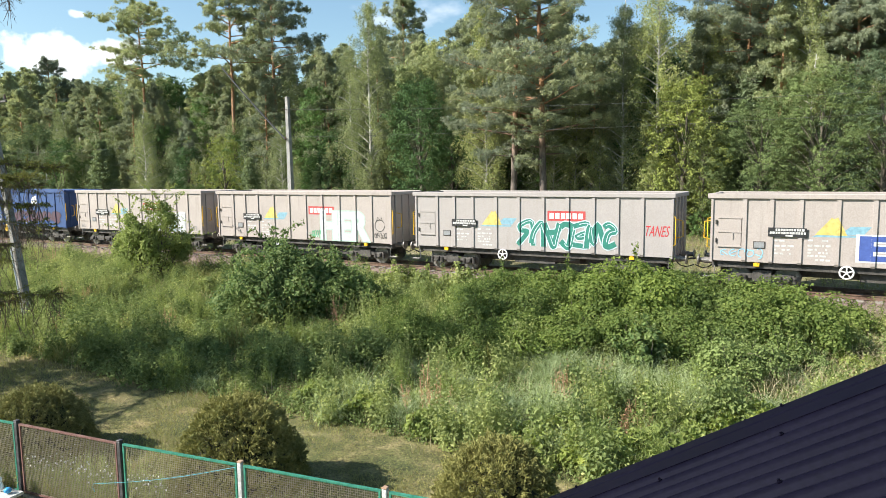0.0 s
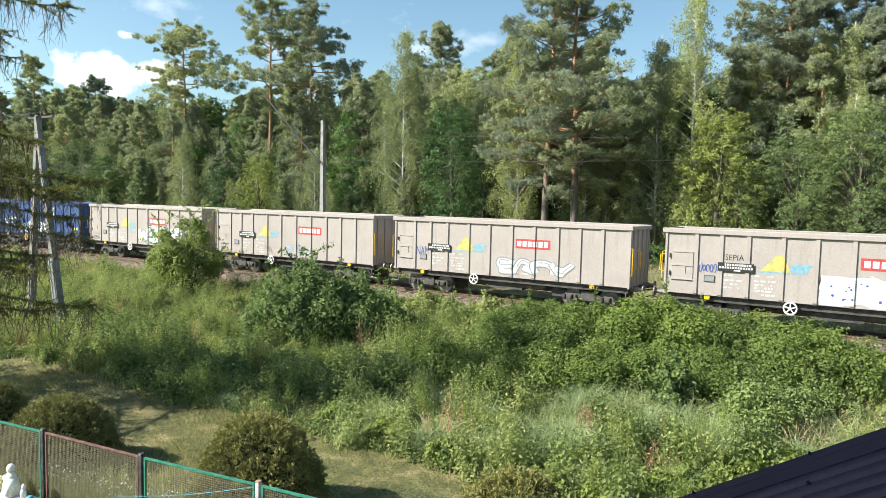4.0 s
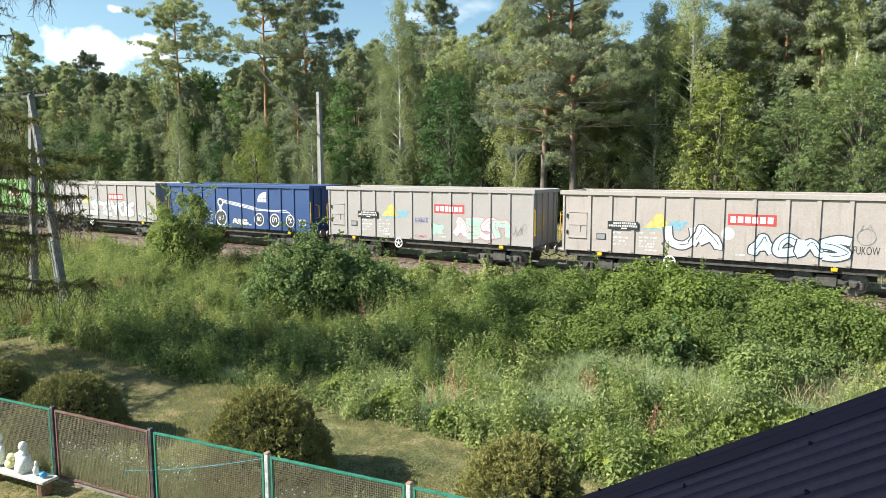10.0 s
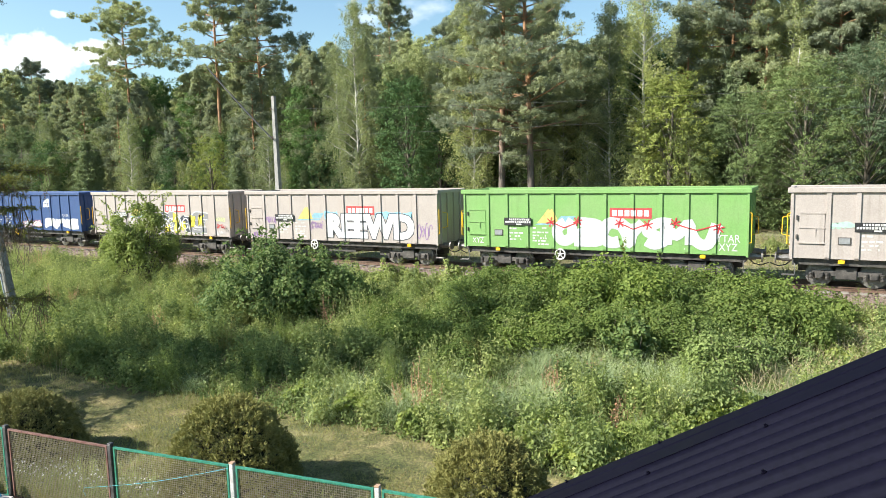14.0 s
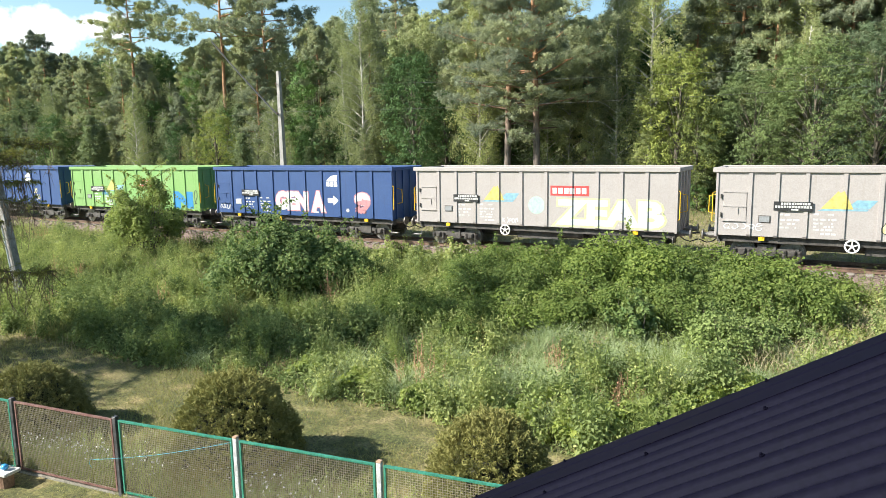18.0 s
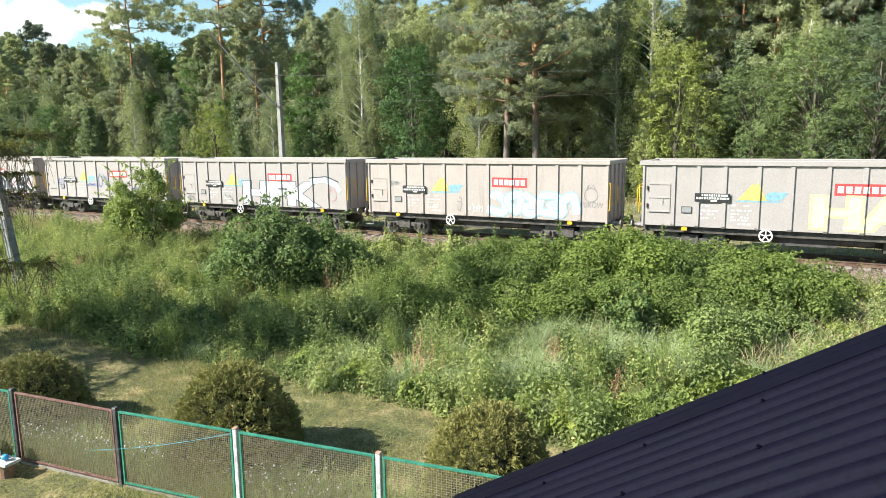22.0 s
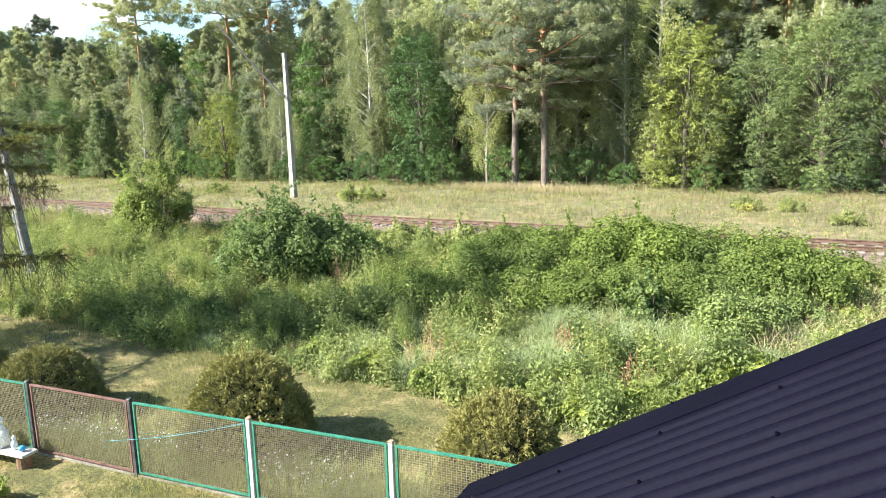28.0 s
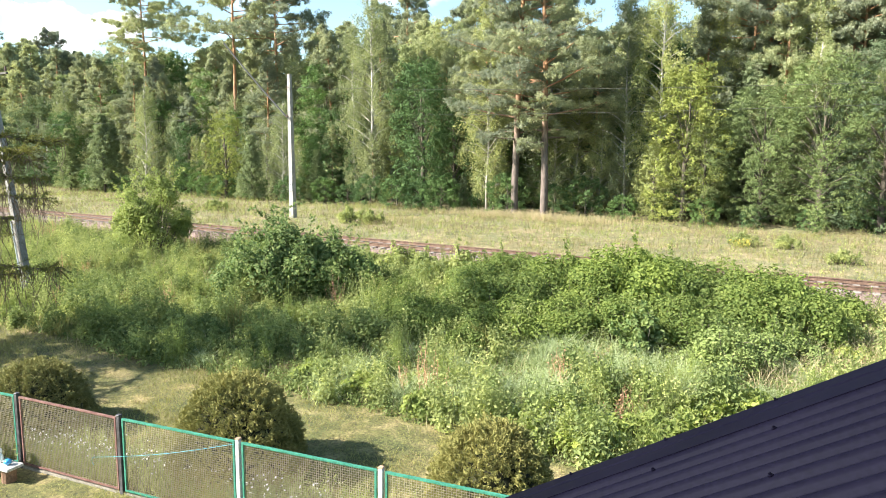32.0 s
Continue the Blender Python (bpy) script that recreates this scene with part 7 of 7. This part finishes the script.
def build_larch():
    """An old larch at the garden's edge: drooping boughs, needled along their tops, dead twigs hanging below."""
    rng = np.random.default_rng(61)
    t = thing("larch_tree", pose(-22.5, 8.5, -1.6))
    tp, tr = trunk_path(rng, 16.0, 0.22, 0.1)
    paths, dead, P, W = [(tp, tr)], [], [], []
    # height over the ground, direction in degrees, length and share of needled twigs of the long boughs towards the track
    boughs = [(11.9, 34, 4.2, 0.5), (10.9, 22, 2.8, 0.6), (10.4, 46, 2.6, 0.5), (7.2, 33, 5.2, 0.75), (6.9, 26, 4.6, 0.7), (6.6, 42, 4.3, 0.6), (6.1, 36, 4.4, 0.3), (5.6, 31, 4.6, 0.3),
              (4.9, 34, 3.4, 0.5), (4.6, 20, 3.6, 0.5), (3.6, 35, 4.6, 0.5), (3.2, 48, 3.2, 0.5), (9.2, 28, 2.2, 0.5)]
    for i in range(44):
        az = math.degrees(i * 2.4) % 360
        if not (az < 85 or az > 340):
            boughs.append((2.6 + 12.8 * (i + 0.5) / 44, az, (1.1 - 0.5 * i / 44) * rng.uniform(2.2, 3.8), 0.6))
    for z, az, ln, lush in boughs:
        b = along(tp, z)
        o = np.array([math.cos(radians(az)), math.sin(radians(az)), 0])
        side = np.array([-o[1], o[0], 0])
        k = np.linspace(0, 1, 9)[:, None]
        pts = b + o * ln * k + np.array([0, 0, 1.0]) * ln * (0.10 * k - 0.42 * k ** 2 + 0.22 * k ** 4) + side * 0.05 * ln * np.sin(4 * k + z)
        paths.append((pts, np.linspace(0.04, 0.008, 9)))
        for _ in range(int(30 * ln)):
            f = rng.uniform(0.15, 1.0)
            c = np.array([np.interp(f, k[:, 0], pts[:, j]) for j in range(3)])
            if rng.random() < lush:
                e = c + o * rng.uniform(0.1, 0.4) + side * rng.normal(0, 0.38) + [0, 0, rng.normal(-0.06, 0.12)]
                m = 9
                q = np.linspace(0.05, 1, m)[:, None]
                P.append(np.repeat(c + (e - c) * q, 5, 0) + rng.normal(0, 0.025, (m * 5, 3)))
                W.append(rng.normal(0, 1, (m * 5, 3)) + [0, 0, 0.5])
            else:
                drop = rng.uniform(0.25, 1.25) * (1 if ln > 3 else 0.6)
                mid = c + side * rng.normal(0, 0.15) + o * rng.normal(0, 0.1) - [0, 0, drop * 0.5]
                e = mid + side * rng.normal(0, 0.15) + o * rng.normal(0, 0.1) - [0, 0, drop * 0.5]
                dead.append((np.array([c, mid, e]), np.array([0.009, 0.006, 0.003])))
                for _ in range(3):
                    g = mid + (e - mid) * rng.uniform(-0.6, 0.8)
                    dead.append((np.array([g, g + rng.normal(0, 0.13, 3) - [0, 0, 0.14]]), np.array([0.005, 0.003])))
                continue
            paths.append((np.array([c, e]), np.array([0.008, 0.003])))
    v, q = tubes(paths, 5)
    sheet("trunk", v, q, rough_surface("larch_bark", (0.05, 0.042, 0.035), (0.14, 0.11, 0.085), 6.0, 0.9), t)
    v, q = tubes(dead, 4)
    sheet("dead_wood", v, q, rough_surface("dead_larch_twigs", (0.075, 0.055, 0.04), (0.19, 0.145, 0.10), 6.0, 0.9), t, "hanging dead brown twigs")
    foliage("needles", [leaves(rng, np.concatenate(P), np.concatenate(W), 0.085, 0.022, 0.1)], LARCH_NEEDLES, t)
    tagged(t, "old larch with drooping half-bare twigs", "tree")
    # a spruce added out of view, so that its shadow falls on the meadow
    spruce = conifer(62, 13.2, 3.0, 18, 8, FIR_NEEDLES, "tall dark spruce added out of view to shade the meadow", "spruce_tree")
    plant(spruce, -27.5, 7.0, 0.0, 1.0, False)


ROOF_D, ROOF_H, ROOF_N = Vector((-0.8514, -0.0446, -0.5225)), Vector((-0.0523, 0.9986, 0.0)), Vector((-0.5218, -0.0273, 0.8526))
ROOF_O = Vector((0.0, 0.0, 4.84)) - ROOF_N


def on_roof(d, h, up=0.0):
    return ROOF_O + ROOF_D * d + ROOF_H * h + ROOF_N * up


def build_house():
    m, nt, b = material("dark_brown_sheet_metal", 0.6, 0.0)
    b.inputs["Specular IOR Level"].default_value = 0.035
    # blue of the sky's sheen, put into the highlight as a tint
    b.inputs["Specular Tint"].default_value = (0.66, 0.74, 1.0, 1)
    n1, n2 = noise_node(nt, 1.4, 5), noise_node(nt, 45, 6, rough=0.7)
    c = ramp_node(nt, [(0.3, (0.0028, 0.0026, 0.0066)), (0.7, (0.0041, 0.0038, 0.0090))], n1)
    nt.links.new(mix_node(nt, 1.0, c, ramp_node(nt, [(0.3, (0.72, 0.72, 0.72)), (0.7, (1.35, 1.35, 1.35))], n2), "MULTIPLY"), b.inputs["Base Color"])
    nt.links.new(ramp_node(nt, [(0.3, (0.46, 0.46, 0.46)), (0.7, (0.56, 0.56, 0.56))], n1), b.inputs["Roughness"])
    house = thing("house")
    wave, lo, hi, upper = 0.125, -2.4, 3.3675, -3.2
    # corrugated sheets, each 10 waves wide
    profile = [(k / 10, 0.0085 - 0.021 * math.cos(2 * math.pi * k / 10)) for k in range(11)]
    h = hi
    while h > lo:
        rows = []
        for w in range(10):
            for f, z in profile[:-1]:
                rows.append((h - (w + f) * wave, z))
        rows.append((h - 10 * wave, profile[0][1]))
        V, Q = [], []
        for k, (hh, z) in enumerate(rows):
            for d in (upper, 2.55):
                for s in (0.0, -0.004):
                    V.append(on_roof(d, hh, z + s))
        for k in range(len(rows) - 1):
            a, c2 = 4 * k, 4 * (k + 1)
            Q += [(a, a + 2, c2 + 2, c2), (a + 1, c2 + 1, c2 + 3, a + 3)]
        sheet("roof_sheet", [tuple(v) for v in V], Q, m, house, "dark brown corrugated metal sheet", smooth=True)
        h -= 10 * wave
    # verge flashing along the gable
    bm = bmesh.new()
    ring = []
    for d in (upper, 2.58):
        ring.append([bm.verts.new(on_roof(d, hh, z)) for hh, z in ((3.305, 0.030), (3.305, 0.0335), (3.44, 0.0345), (3.45, 0.031), (3.46, 0.031), (3.47, 0.0345), (3.572, 0.0350), (3.588, 0.028), (3.588, -0.16), (3.574, -0.16), (3.574, 0.026), (3.45, 0.0295))])
    k = len(ring[0])
    for i in range(k):
        bm.faces.new((ring[0][i], ring[0][(i + 1) % k], ring[1][(i + 1) % k], ring[1][i]))
    bm.faces.new(ring[0][::-1]), bm.faces.new(ring[1])
    bmesh.ops.recalc_face_normals(bm, faces=bm.faces[:])
    part("verge_flashing", bm, m, house, "dark brown folded metal verge")
    # screws with rubber washers
    screw = None
    for d in (0.03, 0.61, 1.19, 1.77, 2.40):
        for hh in (3.555, *(hi - (k + 0.5) * wave for k in (1, 5, 9, 13, 17))):
            if screw is None:
                bm = bmesh.new()
                rod(bm, (0, 0, 0), (0, 0, 0.004), 0.011, 8)
                rod(bm, (0, 0, 0.004), (0, 0, 0.012), 0.006, 6)
                screw = part("roof_screw", bm, m, house)
                ob = screw
            else:
                ob = again("roof_screw", screw.data, house)
            up = 0.035 if hh > 3.5 else 0.029
            ob.matrix_basis = Matrix.Translation(on_roof(d, hh, up)) @ ROOF_N.to_track_quat("Z", "Y").to_matrix().to_4x4()
    # gutter at the eaves, open to the sky
    bm = bmesh.new()
    prof = [(0.07 * math.cos(a), 0.07 * math.sin(a)) for a in [math.pi + math.pi * i / 8 for i in range(9)]]
    rings = []
    for hh in (3.56, -2.4):
        c0 = on_roof(2.60, hh, -0.05)
        rings.append([bm.verts.new(c0 + Vector((-u, 0, v))) for u, v in prof] + [bm.verts.new(c0 + Vector((-u * 0.93, 0, v * 0.93))) for u, v in prof[::-1]])
    k = len(rings[0])
    for i in range(k):
        bm.faces.new((rings[0][i], rings[0][(i + 1) % k], rings[1][(i + 1) % k], rings[1][i]))
    bm.faces.new(rings[0][::-1]), bm.faces.new(rings[1])
    bmesh.ops.recalc_face_normals(bm, faces=bm.faces[:])
    part("gutter", bm, m, house, "dark brown half-round gutter")
    # walls below
    wall = rough_surface("pale_render", (0.55, 0.52, 0.46), (0.66, 0.63, 0.57), 3.0)
    bm = bmesh.new()
    a, c2 = on_roof(2.25, 3.45, -0.06), on_roof(upper, 3.45, -0.06)
    far_x = 2 * c2.x - a.x
    prism(bm, [(a.x, -1.8), (a.x, a.z), (c2.x, c2.z), (far_x, a.z), (far_x, -1.8)], 3.2, 3.44, "y")
    part("gable_wall", bm, wall, house)
    bm = bmesh.new()
    prism(bm, [(a.x + 0.35, -1.8), (a.x + 0.35, a.z - 0.1), (c2.x + 0.2, c2.z - 0.15), (far_x, a.z - 0.25), (far_x, -1.8)], -2.3, -2.06, "y")
    part("gable_wall", bm, wall, house)
    part("eaves_wall", boxes((a.x + 0.02, a.x + 0.26, -2.05, 3.19, -1.8, a.z - 0.35)), wall, house)
    part("eaves_wall", boxes((far_x - 0.26, far_x - 0.02, -2.05, 3.19, -1.8, a.z - 0.35)), wall, house)
    # the slope beyond the ridge, in the same corrugated sheets, and the ridge cap
    back_d, back_n = Vector((0.8514, 0.0446, -0.5225)), Vector((0.5218, 0.0273, 0.8526))
    h = hi
    while h > lo:
        V, Q = [], []
        for k in range(101):
            hh, z = h - k * wave / 10, 0.0085 - 0.021 * math.cos(2 * math.pi * k / 10)
            for d in (0.0, 5.75):
                for s in (0.0, -0.004):
                    V.append(on_roof(upper, hh) + back_d * d + back_n * (z + s))
        for k in range(100):
            a0, c0 = 4 * k, 4 * (k + 1)
            Q += [(a0, a0 + 2, c0 + 2, c0), (a0 + 1, c0 + 1, c0 + 3, a0 + 3)]
        sheet("roof_sheet", [tuple(v) for v in V], Q, m, house, "dark brown corrugated metal sheet")
        h -= 10 * wave
    bm = bmesh.new()
    ring = []
    for hh in (3.6, -2.6):
        p = on_roof(upper, hh)
        ring.append([bm.verts.new(v) for v in (p + ROOF_D * 0.16 + ROOF_N * 0.05, p + Vector((0, 0, 0.075)), p + back_d * 0.16 + back_n * 0.05, p + Vector((0, 0, 0.055)))])
    for i in range(4):
        bm.faces.new((ring[0][i], ring[0][(i + 1) % 4], ring[1][(i + 1) % 4], ring[1][i]))
    bmesh.ops.recalc_face_normals(bm, faces=bm.faces[:])
    part("ridge_cap", bm, m, house)
    tagged(house, "house with a dark brown corrugated metal roof", "house")


build_fence()
build_figures()
build_poles()
build_larch()
build_house()


def build_bench_shrub():
    """A small bright shrub by the garden bench."""
    shrub = thicket(63, RASPBERRY, "garden_shrub", "small yellow-green shrub by the garden bench", 0.4, 0.35, 0.5, 900, 0.07, 12, 10)
    plant(shrub, -12.6, 5.6, 0.0, 1.0, False)


build_bench_shrub()


# ---- what moves ----
def motions():
    """The train rolls by at an almost even speed."""
    for n, w in WAGONS:
        x = FIRST_X - PITCH * n
        walk(w, [(0.0, pose(x, TRACK_Y, 0)), (20.0, pose(x + SPEED * 20.0, TRACK_Y, 0)), (24.0, pose(x + SPEED * 24.0 + 0.18, TRACK_Y, 0)), (32.0, pose(x + SPEED * 32.0 + 0.6, TRACK_Y, 0))])


motions()
